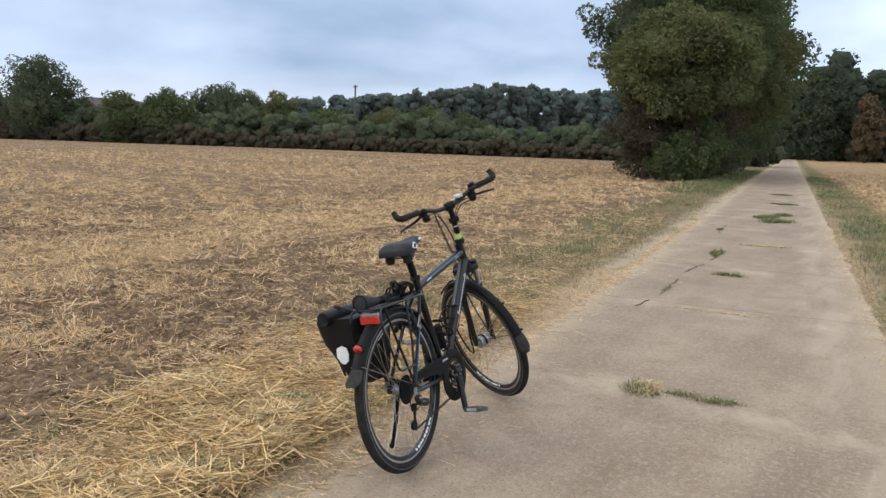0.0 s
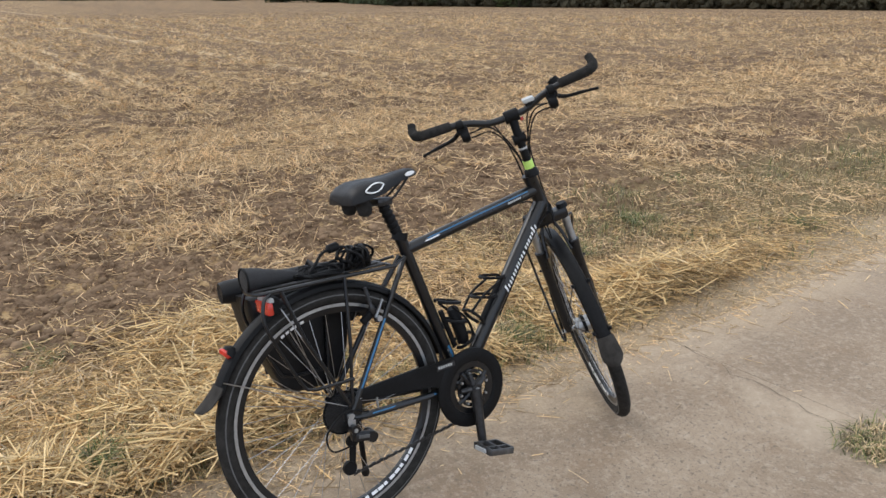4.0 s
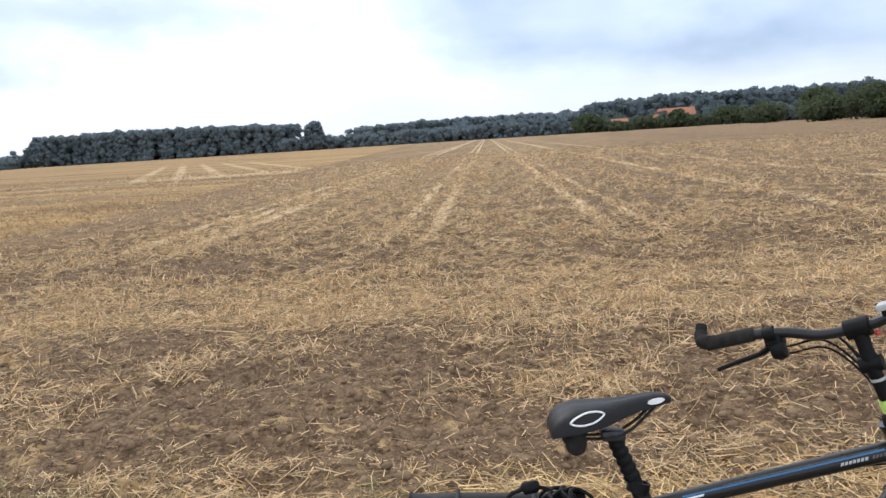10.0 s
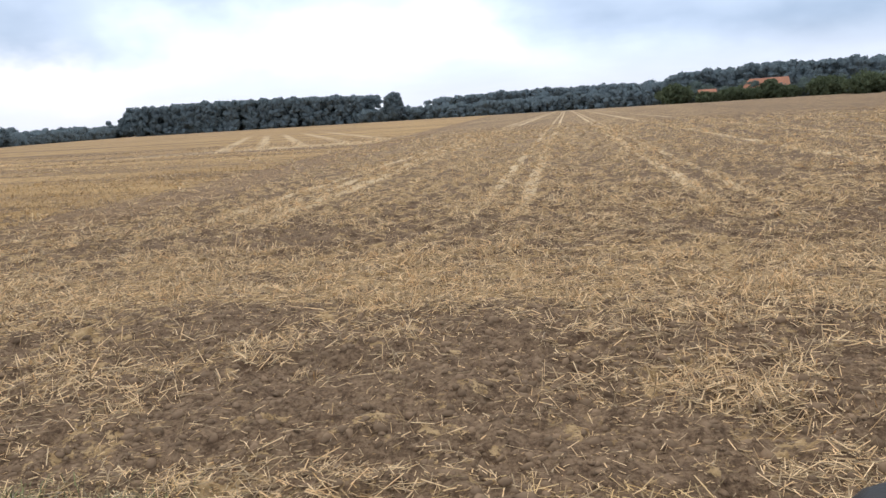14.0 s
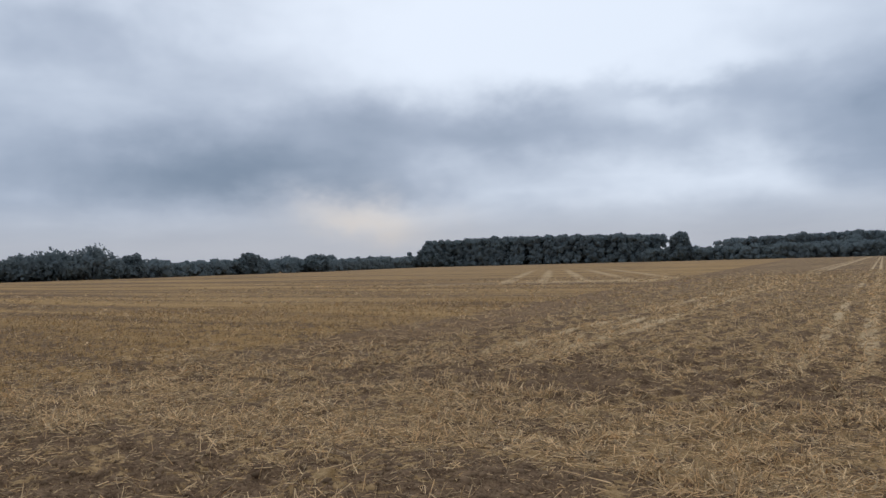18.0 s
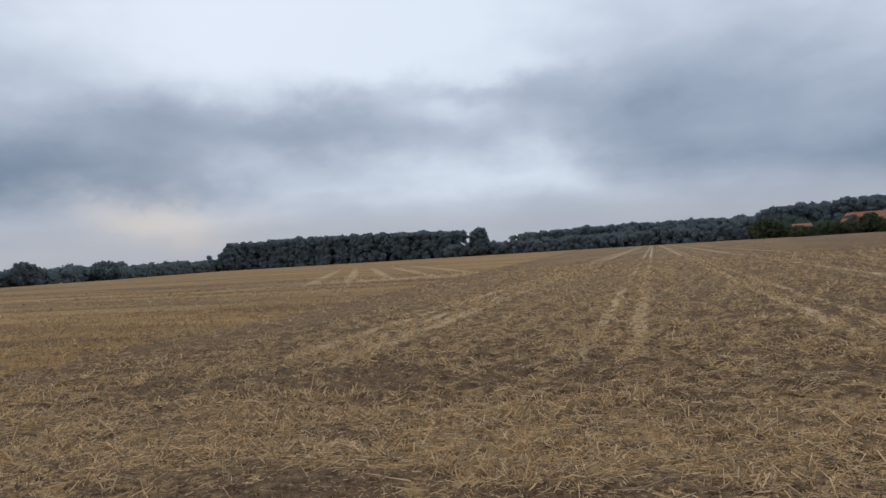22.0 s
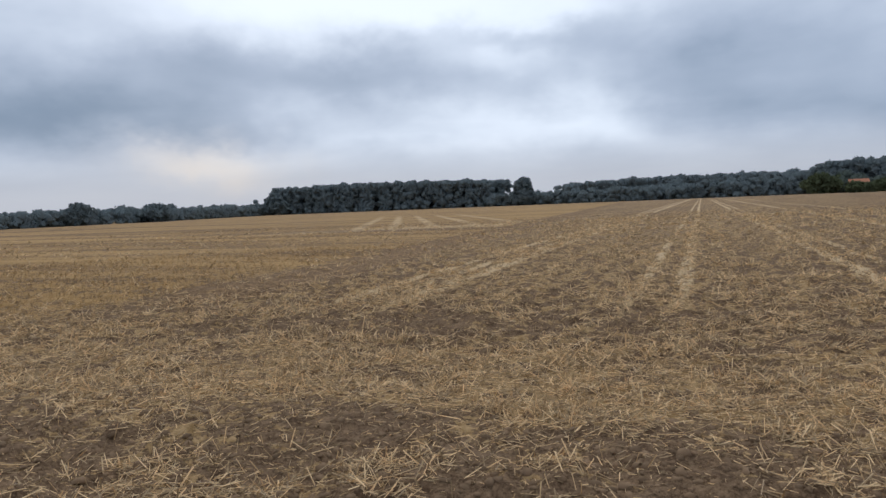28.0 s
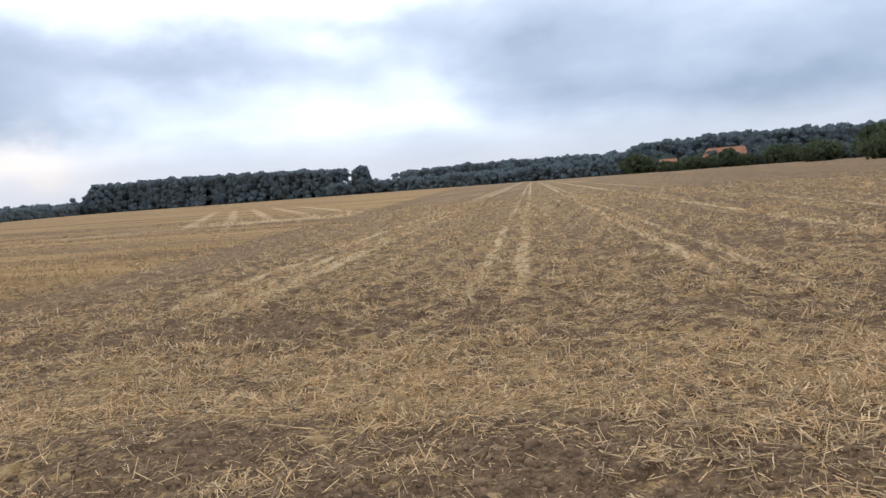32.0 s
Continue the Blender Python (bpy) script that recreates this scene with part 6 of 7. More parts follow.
def wheel(name, center, xf, hub_r, hub_half, label):
    c = Vector(center)
    rim = part(name, lathe([(0.288, -0.006), (0.300, -0.0105), (0.316, -0.0115), (0.318, -0.0085), (0.309, -0.006), (0.309, 0.006), (0.318, 0.0085), (0.316, 0.0115), (0.300, 0.0105), (0.288, 0.006)], c, 72), M_PAINT, bike, label, xf)
    part("tyre", lathe([(0.3365 + 0.0235 * math.cos(t), 0.0220 * math.sin(t)) for t in np.linspace(0, 2 * math.pi, 16, endpoint=False)], c, 80), M_RUBBER, rim, "", xf)
    for s in (-1, 1):
        part("brake_track", lathe([(0.306, 0.0117 * s), (0.315, 0.0121 * s), (0.315, 0.0123 * s), (0.306, 0.0119 * s)], c, 72), M_ALU, rim, "worn silver brake track", xf)
        part("reflective_strip", lathe([(0.3385, 0.0219 * s), (0.3420, 0.0215 * s), (0.3420, 0.0219 * s), (0.3385, 0.0223 * s)], c, 72), M_STRIP, rim, "", xf)
        for a0, a1 in [(-82 + 4.6 * i, -82 + 4.6 * i + (3.9 if i % 3 else 2.4)) for i in range(9)] + [(104 + 3.2 * i, 106.2 + 3.2 * i) for i in range(5)]:
            part("decal", lathe([(0.290, 0.0074 * s), (0.2985, 0.0109 * s), (0.2985, 0.0112 * s), (0.290, 0.0077 * s)], c, 3, start=a0, end=a1), M_WHITE, rim, "white bar", xf)
    part("hub", lathe([(0, -hub_half - 0.018), (0.008, -hub_half - 0.018), (0.010, -hub_half - 0.003), (hub_r, -hub_half - 0.002), (hub_r, -hub_half + 0.003), (hub_r * 0.86, -hub_half + 0.006), (hub_r * 0.86, hub_half - 0.006), (hub_r, hub_half - 0.003), (hub_r, hub_half + 0.002), (0.010, hub_half + 0.003), (0.008, hub_half + 0.018), (0, hub_half + 0.018)], c, 28, closed_profile=False), M_ALU, rim, "", xf)
    for k in range(36):
        p, q = spoke_ends(k, 36, hub_r * 0.95, hub_half, 0.292)
        part("spoke", tube([c + p, c + q], 0.0011, 4), M_STEEL, rim, "", xf)
    return rim


rear = wheel("rear_wheel", AXLE, None, 0.024, 0.026, "black rear wheel with silver brake track")
front = wheel("front_wheel", HUB, STEER, 0.034, 0.030, "black front wheel with silver hub dynamo")
cas = bmesh.new()
for k, r in enumerate((0.058, 0.052, 0.046, 0.041, 0.036, 0.031, 0.027)):
    teeth = []
    n = int(r * 620)
    for i in range(n * 2):
        t = math.pi * i / n
        teeth.append((AXLE.x + (r + (0.002 if i % 2 else -0.002)) * math.cos(t), AXLE.z + (r + (0.002 if i % 2 else -0.002)) * math.sin(t)))
    pl = plate(teeth, -0.030 - k * 0.0042, -0.0315 - k * 0.0042)
    tmp = bpy.data.meshes.new("tmp")
    pl.to_mesh(tmp)
    pl.free()
    cas.from_mesh(tmp)
    bpy.data.meshes.remove(tmp)
add_tube(cas, [AXLE + Vector((0, -0.028, 0)), AXLE + Vector((0, -0.062, 0))], 0.02, 14)
part("cassette", cas, M_DARKSTEEL, rear)
part("spoke_guard", lathe([(0.02, -0.0285), (0.064, -0.0265), (0.064, -0.0275), (0.02, -0.0295)], AXLE, 40), M_PLASTIC, rear, "smoky plastic spoke guard")
part("axle_nut", tube([(0, -0.062, 0.35), (0, -0.078, 0.35)], 0.009, 12), M_ALU, rear)
part("quick_release", tube([(0, 0.062, 0.35), (0, 0.085, 0.35), (0.03, 0.088, 0.38)], 0.006, 8), M_ALU, rear)

# mudguards
GUARD = [(-0.014, -0.0255), (-0.003, -0.022), (0.003, -0.011), (0.005, 0), (0.003, 0.011), (-0.003, 0.022), (-0.014, 0.0255)]


def mudguard(name, center, start, end, r, xf, label=""):
    prof = [(r + a, y) for a, y in GUARD] + [(r + a - 0.0022, y * 0.96) for a, y in GUARD[::-1]]
    return part(name, lathe(prof, center, 56, start=start, end=end), M_PLASTIC, bike, label, xf)


def flap(center, start, end, r, flare, xf, parent):
    bm, rows_f = bmesh.new(), []
    n = 8
    for i in range(n + 1):
        t = i / n
        a = radians(start + (end - start) * t)
        rr = r + flare * t * t
        wide = (0.028 + 0.007 * math.sin(t * 2.2)) * (1 if t < 0.8 else 1 - (t - 0.8) * 2.2)
        rows_f.append([(Vector((center[0] + math.cos(a) * (rr + d), center[1] + y * wide, center[2] + math.sin(a) * (rr + d)))) for y, d in ((-1, -0.008), (-0.5, 0.003), (0, 0.006), (0.5, 0.003), (1, -0.008))])
    top = [[bm.verts.new(p) for p in row] for row in rows_f]
    c = Vector(center)
    low_v = [[bm.verts.new(p + (c - p).normalized() * 0.003) for p in row] for row in rows_f]
    for g in (top, low_v):
        for a, b in zip(g[:-1], g[1:]):
            for k in range(4):
                bm.faces.new((a[k], a[k + 1], b[k + 1], b[k]))
    for a, b in ((top[0], low_v[0]), (top[-1], low_v[-1]), ([t_[0] for t_ in top], [t_[0] for t_ in low_v]), ([t_[-1] for t_ in top], [t_[-1] for t_ in low_v])):
        for k in range(len(a) - 1):
            bm.faces.new((a[k], a[k + 1], b[k + 1], b[k]))
    return part("mudflap", bm, M_DUSTY, parent, "dusty rubber mudflap", xf)


rear_guard = mudguard("rear_mudguard", AXLE, 10, 155, 0.376, None)
flap(AXLE, 152, 163, 0.379, 0.035, None, rear_guard)
part("reflector", lathe([(0, -0.007), (0.017, -0.007), (0.020, 0.0), (0.015, 0.008), (0, 0.008)], (0, 0, 0), 20, closed_profile=False), M_RED, rear_guard, "round red reflector",
     xf=Matrix.Translation((-0.296, 0, 0.604)) @ Matrix.Rotation(radians(-42), 4, "Y") @ Matrix.Rotation(radians(90), 4, "Z"))
part("reflector_housing", lathe([(0, -0.004), (0.021, -0.003), (0.018, 0.012), (0.008, 0.022), (0, 0.022)], (0, 0, 0), 18, closed_profile=False), M_PLASTIC, rear_guard,
     xf=Matrix.Translation((-0.288, 0, 0.600)) @ Matrix.Rotation(radians(-42), 4, "Y") @ Matrix.Rotation(radians(-90), 4, "Z") @ Matrix.Diagonal((1.12, 1.0, 1.12, 1)))
for s in (-1, 1):
    for a in (150, 112):
        e = (math.cos(radians(a)) * 0.372, 0.026 * s, 0.35 + math.sin(radians(a)) * 0.372)
        part("stay", tube([(0.01, 0.060 * s, 0.372), e], 0.0018, 5), M_STEEL, rear_guard, "thin wire stay")
front_guard = mudguard("front_mudguard", HUB, 62, 181, 0.376, STEER)
flap(HUB, 179, 194, 0.379, 0.012, STEER, front_guard)
for s in (-1, 1):
    for a in (176, 150):
        e = (HUB.x + math.cos(radians(a)) * 0.373, 0.028 * s, HUB.z + math.sin(radians(a)) * 0.373)
        part("stay", tube([(HUB.x - 0.005, 0.058 * s, HUB.z + 0.02), e], 0.0018, 5), M_DARKSTEEL, front_guard, "", STEER)
        part("stay_cap", box(e, (0.014, 0.01, 0.012), None, 0.003), M_PLASTIC, front_guard, "", STEER)

# fork, with its rake along the steering axis's normal
fork_ahead = Vector((0.949, 0, 0.315))
crown_c = HEAD_B - steer_axis * 0.028 + fork_ahead * 0.012
fork = part("fork_crown", add_box(tube([HEAD_B - steer_axis * 0.03, HEAD_B + steer_axis * 0.004], [0.024, 0.028], 16), crown_c, (0.048, 0.15, 0.042), Matrix.Rotation(radians(-18.4), 4, "Y"), 0.014), M_PAINT, bike, "", STEER)
for s in (-1, 1):
    top_l = crown_c + Vector((0, 0.062 * s, 0))
    drop = HUB + Vector((0, 0.060 * s, 0)) + fork_ahead * -0.012
    knee = top_l.lerp(drop, 0.25)
    part("fork_cap", tube([top_l + steer_axis * 0.018, top_l + steer_axis * 0.034], [0.021, 0.017], 14), M_PLASTIC, fork, "", STEER)
    part("stanchion", tube([top_l, knee], 0.0142, 14), M_ALU, fork, "bare metal fork stanchion", STEER)
    part("fork_leg", tube([knee + (top_l - knee) * 0.03, knee, top_l.lerp(drop, 0.33), top_l.lerp(drop, 0.93), drop], [0.019, 0.0215, 0.0185, 0.0165, 0.011], 14), M_PAINT, fork, "", STEER)
    hoop = [top_l + Vector((0.035, 0.012 * s, -0.02)), top_l + Vector((0.075, 0.035 * s, -0.03)), HUB + Vector((0.075, 0.085 * s, 0.27)), HUB + Vector((0.05, 0.088 * s, 0.02)), HUB + Vector((0.01, 0.082 * s, -0.035)), HUB + Vector((-0.02, 0.078 * s, 0.06)), HUB + Vector((-0.075, 0.075 * s, 0.17)), HUB + Vector((-0.045, 0.062 * s, 0.235)), top_l.lerp(drop, 0.40) + Vector((0, 0.022 * s, 0.0))]
    part("carrier_hoop", tube(curve_points(hoop, 6), 0.0048, 7), M_PAINT, fork, "black low-rider carrier hoop", STEER)
    part("carrier_bolt", tube([HUB + Vector((0, 0.062 * s, 0.085)), HUB + Vector((0, 0.092 * s, 0.085))], 0.004, 8), M_ALU, fork, "", STEER)
    arm = crown_c + Vector((0.02, 0.030 * s, -0.035))
    part("brake_arm", tube(curve_points([arm + Vector((0.012, 0.015 * s, -0.10)), arm + Vector((0.02, 0.006 * s, -0.03)), arm + Vector((0.018, -0.008 * s, 0.012))]), 0.0062, 7), M_DARKSTEEL, fork, "", STEER)
for s in (-1, 1):
    part("axle_nut", tube([HUB + Vector((0, 0.062 * s, 0)), HUB + Vector((0, 0.085 * s, 0))], 0.008, 10), M_ALU, fork, "", STEER)
part("hub_band", lathe([(0.0345, -0.006), (0.0355, -0.006), (0.0355, 0.006), (0.0345, 0.006)], HUB, 28), M_PLASTIC, front, "black band round the hub", STEER)
lamp_c = crown_c + Vector((0.055, 0, 0.02))
lamp = part("headlight", lathe([(0, -0.03), (0.018, -0.028), (0.029, -0.008), (0.031, 0.012), (0.028, 0.016), (0, 0.016)], (0, 0, 0), 22, closed_profile=False), M_PLASTIC, bike, "black front lamp",
            STEER @ Matrix.Translation(lamp_c) @ Matrix.Rotation(radians(-90), 4, "Z"))
part("lens", lathe([(0, 0.017), (0.026, 0.0165), (0.02, 0.021), (0, 0.022)], (0, 0, 0), 22, closed_profile=False), M_ALU, lamp, "clear lamp lens", STEER @ Matrix.Translation(lamp_c) @ Matrix.Rotation(radians(-90), 4, "Z"))

# stem and handlebar
stem_low, stem_mid = HEAD_T + steer_axis * 0.002, Vector((0.766, 0, 1.04))
part("headset", tube([HEAD_T - steer_axis * 0.003, HEAD_T + steer_axis * 0.016, HEAD_T + steer_axis * 0.022], [0.026, 0.0235, 0.018], 16), M_PLASTIC, bike, "", BARS)
stem = part("stem", tube([stem_low, stem_mid, stem_mid + steer_axis * 0.012], [0.0142, 0.0142, 0.0135], 14), M_PLASTIC, bike, "", BARS)
part("stem_joint", add_tube(tube([stem_mid + Vector((0, -0.022, 0.008)), stem_mid + Vector((0, 0.022, 0.008))], 0.0175, 14), [stem_mid + Vector((0, 0, 0.005)), stem_mid.lerp(CLAMP, 0.5), CLAMP], [0.0165, 0.0145, 0.0165], 12), M_PLASTIC, stem, "", BARS)
part("bar_clamp", tube([CLAMP + Vector((0, -0.024, 0)), CLAMP + Vector((0, 0.024, 0))], 0.0215, 14), M_PLASTIC, stem, "", BARS)
part("stem_ring", tube([stem_mid - steer_axis * 0.028, stem_mid - steer_axis * 0.022], 0.0150, 14), M_REFLEX, stem, "thin grey ring", BARS)
part("reflective_band", tube([HEAD_T + steer_axis * 0.024, HEAD_T + steer_axis * 0.052], 0.0168, 18), M_LIME, stem, "lime yellow reflective band", BARS)
BAR = CLAMP + Vector((0, 0.011, 0))
bar_pts = [BAR + Vector(p) for p in ((-0.051, -0.288, 0.040), (-0.040, -0.20, 0.036), (-0.018, -0.13, 0.026), (-0.002, -0.065, 0.004), (0, 0, 0), (-0.002, 0.065, 0.004), (-0.018, 0.13, 0.026), (-0.040, 0.20, 0.036), (-0.051, 0.288, 0.040))]
bar = part("handlebar", tube(curve_points(bar_pts), 0.0118, 10), M_PAINT, bike, "", BARS)
for s in (-1, 1):
    g0, g1 = BAR + Vector((-0.040, 0.185 * s, 0.036)), BAR + Vector((-0.052, 0.292 * s, 0.040))
    grip = part("grip", tube([g0, g0.lerp(g1, 0.04), g0.lerp(g1, 0.5), g1], [0.0135, 0.0158, 0.0162, 0.0165], 14), M_RUBBER, bike, "", BARS)
    part("bar_end", tube(curve_points([g1 - Vector((0, 0.008 * s, 0)), g1 + Vector((0.008, 0.012 * s, 0.010)), g1 + Vector((0.020, 0.016 * s, 0.028)), g1 + Vector((0.030, 0.013 * s, 0.048))]), [0.0172] * 9 + [0.0155] * 8 + [0.0135] * 8, 12), M_RUBBER, grip, "worn bar-end horn", BARS)
    lc = BAR + Vector((-0.030, 0.155 * s, 0.026))
    lever = part("brake_lever", add_box(tube(curve_points([lc + Vector((0.028, 0.01 * s, -0.014)), lc + Vector((0.050, 0.045 * s, -0.028)), lc + Vector((0.045, 0.105 * s, -0.036)), lc + Vector((0.030, 0.150 * s, -0.044))]), [0.0075] * 9 + [0.006] * 8 + [0.005] * 8, 8), lc + Vector((0.018, 0, -0.010)), (0.045, 0.038, 0.03), None, 0.008), M_PLASTIC, bike, "", BARS)
    part("shifter", lathe([(0, -0.015), (0.020, -0.013), (0.024, 0.0), (0.018, 0.014), (0, 0.016)], lc + Vector((0.012, -0.004 * s, -0.034)), 16, closed_profile=False), M_PLASTIC, lever, "", BARS)
    part("lever_clamp", tube([lc + Vector((-0.004, -0.010, 0.003)), lc + Vector((-0.004, 0.012, 0.003))], 0.0165, 12), M_PLASTIC, lever, "", BARS)
bc = CLAMP + Vector((-0.012, -0.165, 0.054))
bell = part("bell", lathe([(0, -0.014), (0.017, -0.013), (0.021, -0.004), (0.017, 0.010), (0, 0.014)], (0, 0, 0), 20, closed_profile=False), M_PLASTIC, bike, "small black handlebar bell", BARS @ Matrix.Translation(bc) @ Matrix.Rotation(radians(70), 4, "X"))
part("bell_foot", box(bc + Vector((0, 0, -0.012)), (0.016, 0.018, 0.016), None, 0.003), M_PLASTIC, bell, "", BARS)
cc = CLAMP + Vector((-0.004, -0.068, 0.030))
comp = part("bicycle_computer", box(cc, (0.050, 0.038, 0.014), Matrix.Rotation(radians(-14), 4, "Y"), 0.005), M_REFLEX, bike, "small grey bicycle computer", BARS)
part("computer_mount", box(cc + Vector((0, 0, -0.014)), (0.028, 0.026, 0.016), None, 0.003), M_PLASTIC, comp, "", BARS)
part("red_clip", box(CLAMP + Vector((0.018, -0.03, -0.018)), (0.012, 0.012, 0.012), None, 0.003), M_RED, stem, "red plastic clip", BARS)
# cables: from levers and shifters, in a bow ahead of the head tube
for s, z, end in ((-1, -0.022, crown_c + Vector((0.03, 0.01, -0.02))), (1, -0.022, (0.30, 0.02, 0.755)), (-1, -0.038, (0.60, -0.028, 0.49)), (1, -0.038, (0.60, 0.028, 0.49))):
    a = BARS @ (CLAMP + Vector((-0.012, 0.145 * s, 0.018 + z)))
    b = BARS @ (CLAMP + Vector((0.030, 0.07 * s, 0.010 + z)))
    c = BARS @ (CLAMP + Vector((0.085, 0.018 * s, -0.10 + z)))
    d = BARS @ (CLAMP + Vector((0.095, 0.012 * s, -0.24 + z)))
    if s == -1 and z > -0.03:
        e = [BARS @ (CLAMP + Vector((0.10, 0.01, -0.33))), STEER @ Vector(end)]
    else:
        e = [Vector((0.868, 0.03 * s, 0.80)), Vector((0.80, 0.026 * s, 0.745)) if end[0] > 0.5 else Vector((0.76, 0.012, 0.835)), Vector(end)]
    part("cable", tube(curve_points([a, b, c, d, *e], 7), 0.0025, 6), M_PLASTIC, bike, "black brake or gear cable")

for s, bow, low in ((1, 0.135, -0.26), (-1, 0.118, -0.30), (1, 0.150, -0.34)):
    a = BARS @ (CLAMP + Vector((0.020, 0.12 * s, 0.0)))
    b = BARS @ (CLAMP + Vector((0.075, 0.065 * s, 0.006)))
    c = BARS @ (CLAMP + Vector((bow, 0.03 * s, -0.11)))
    d = BARS @ (CLAMP + Vector((bow + 0.012, 0.02 * s, low)))
    e = BARS @ (CLAMP + Vector((bow * 0.75, 0.012 * s, low - 0.09)))
    part("cable", tube(curve_points([a, b, c, d, e, Vector((0.866, 0.024 * s, 0.815))], 7), 0.0025, 6), M_PLASTIC, bike, "black brake or gear cable")
part("cable_clip", box(BARS @ (CLAMP + Vector((0.135, 0.02, -0.24))), (0.012, 0.03, 0.010), None, 0.003), M_PLASTIC, bike)

# drive
hub_ring = ring(0.448, 0.302, 0.100, 10, 112, 172)
guard_tail = [(0.405, 0.421), (0.385, 0.413), (0.20, 0.417), (0.055, 0.412), (0.048, 0.395), (0.055, 0.378), (0.20, 0.360), (0.300, 0.346), (0.325, 0.322)] + hub_ring[::-1]
part("guard_bracket", tube([(0.098, -0.058, 0.335), (0.098, -0.058, 0.392)], 0.0035, 8), M_ALU, bike, "small silver bracket")
chainguard = part("chain_guard", add_lathe(plate(guard_tail, -0.053, -0.0615, 0.002), [(0.084, -0.052), (0.124, -0.052), (0.127, -0.054), (0.127, -0.060), (0.124, -0.062), (0.088, -0.064), (0.084, -0.062)], BB, 48), M_PLASTIC, bike, "black chain guard")
part("lettering", box((0.345, -0.0632, 0.397), (0.068, 0.0015, 0.016), Matrix.Rotation(radians(-2), 4, "Y")), M_DARKSTEEL, chainguard, "grey label")
for k in range(6):
    part("lettering", box((0.320 + k * 0.009, -0.0645, 0.398), (0.006, 0.001, 0.008)), M_REFLEX, chainguard, "tiny pale bar")
for r, thin, y in ((0.0835, 0.018, -0.0580), (0.0600, 0.011, -0.0640), (0.044, 0.012, -0.052)):
    chainring = part("chainring", lathe([(r - thin, y), (r, y), (r, y - 0.003), (r - thin, y - 0.003)], BB, 44), M_PAINT, bike)
for k in range(4):
    a = radians(k * 90 + 34)
    part("spider_arm", tube([BB + Vector((math.cos(a) * 0.015, -0.066, math.sin(a) * 0.015)), BB + Vector((math.cos(a) * 0.068, -0.063, math.sin(a) * 0.068))], [0.011, 0.007], 8), M_PAINT, chainring)
for k in range(8):
    a = radians(k * 45 + 12)
    part("chainring_bolt", tube([BB + Vector((math.cos(a) * 0.052, -0.066, math.sin(a) * 0.052)), BB + Vector((math.cos(a) * 0.052, -0.075, math.sin(a) * 0.052))], 0.0042, 8), M_ALU, chainring)
for s, foot in ((-1, Vector((0.430, -0.095, 0.128))), (1, Vector((0.442, 0.095, 0.472)))):
    hubp = BB + Vector((0, 0.078 * s, 0))
    ca = tube([hubp, hubp.lerp(foot, 0.5), foot], [0.020, 0.0155, 0.014], 10)
    add_tube(ca, [hubp - Vector((0, 0.02 * s, 0)), hubp + Vector((0, 0.010 * s, 0))], 0.017, 12)
    if s < 0:
        for k in range(3):
            a = radians(90 + 72 * (k - 1) + 14)
            add_tube(ca, [hubp, hubp + Vector((math.cos(a) * 0.052, 0.006, math.sin(a) * 0.052))], [0.012, 0.007], 8)
    crank = part("crank", ca, M_DARKSTEEL, bike)
    part("crank_bolt", tube([hubp + Vector((0, 0.010 * s, 0)), hubp + Vector((0, 0.014 * s, 0))], 0.007, 10), M_ALU, crank)
    pc = foot + Vector((0, 0.055 * s, -0.002))
    pb = bmesh.new()
    for dx in (-0.042, 0.042):
        add_box(pb, pc + Vector((dx, 0, 0)), (0.008, 0.085, 0.022), None, 0.003)
    for dy in (-0.042, -0.012, 0.042):
        add_box(pb, pc + Vector((0, dy, 0)), (0.088, 0.008, 0.020), None, 0.003)
    add_tube(pb, [foot, pc + Vector((0, 0.045 * s, 0))], 0.0095, 10)
    pb.transform(Matrix.Translation(pc) @ Matrix.Rotation(radians(14), 4, "Y") @ Matrix.Translation(-pc))
    pedal = part("pedal", pb, M_PEDAL, bike, "worn metal cage pedal")
    for dx in (-0.05, 0.05):
        part("pedal_reflector", box(pc + Vector((dx, 0, -dx * 0.25)), (0.004, 0.05, 0.013)), M_REFLEX, pedal, "pale pedal reflector")


def chain_run(a, b, name="chain"):
    a, b = Vector(a), Vector(b)
    n = int((b - a).length / 0.0127)
    bm = bmesh.new()
    for k in range(n):
        p = a.lerp(b, (k + 0.5) / n)
        tilt = Matrix.Rotation(-math.atan2((b - a).z, (b - a).x), 4, "Y")
        add_box(bm, p + Vector((0, 0.002 if k % 2 else -0.002, 0)), (0.0125, 0.0055 if k % 2 else 0.0022, 0.0085), tilt)
    return part(name, bm, M_DARKSTEEL, bike, "oily dark chain")


chain_run((-0.005, -0.048, 0.168), (0.43, -0.050, 0.206))
chain_run((0.01, -0.046, 0.402), (0.42, -0.050, 0.392))
hanger = part("derailleur_hanger", plate([(-0.008, 0.352), (0.012, 0.355), (0.016, 0.338), (0.010, 0.312), (-0.004, 0.308), (-0.010, 0.330)], -0.068, -0.073, 0.001), M_ALU, bike, "silver derailleur hanger")
db = box((0.026, -0.084, 0.287), (0.060, 0.024, 0.028), Matrix.Rotation(radians(12), 4, "Y"), 0.008)
add_tube(db, [(0.002, -0.068, 0.312), (0.002, -0.090, 0.312)], 0.014, 14)
add_tube(db, [(0.050, -0.062, 0.279), (0.050, -0.098, 0.279)], [0.019, 0.016], 16)
add_box(db, (0.000, -0.078, 0.296), (0.020, 0.016, 0.030), None, 0.005)
der = part("derailleur", db, M_PAINT, bike, "dark rear derailleur")
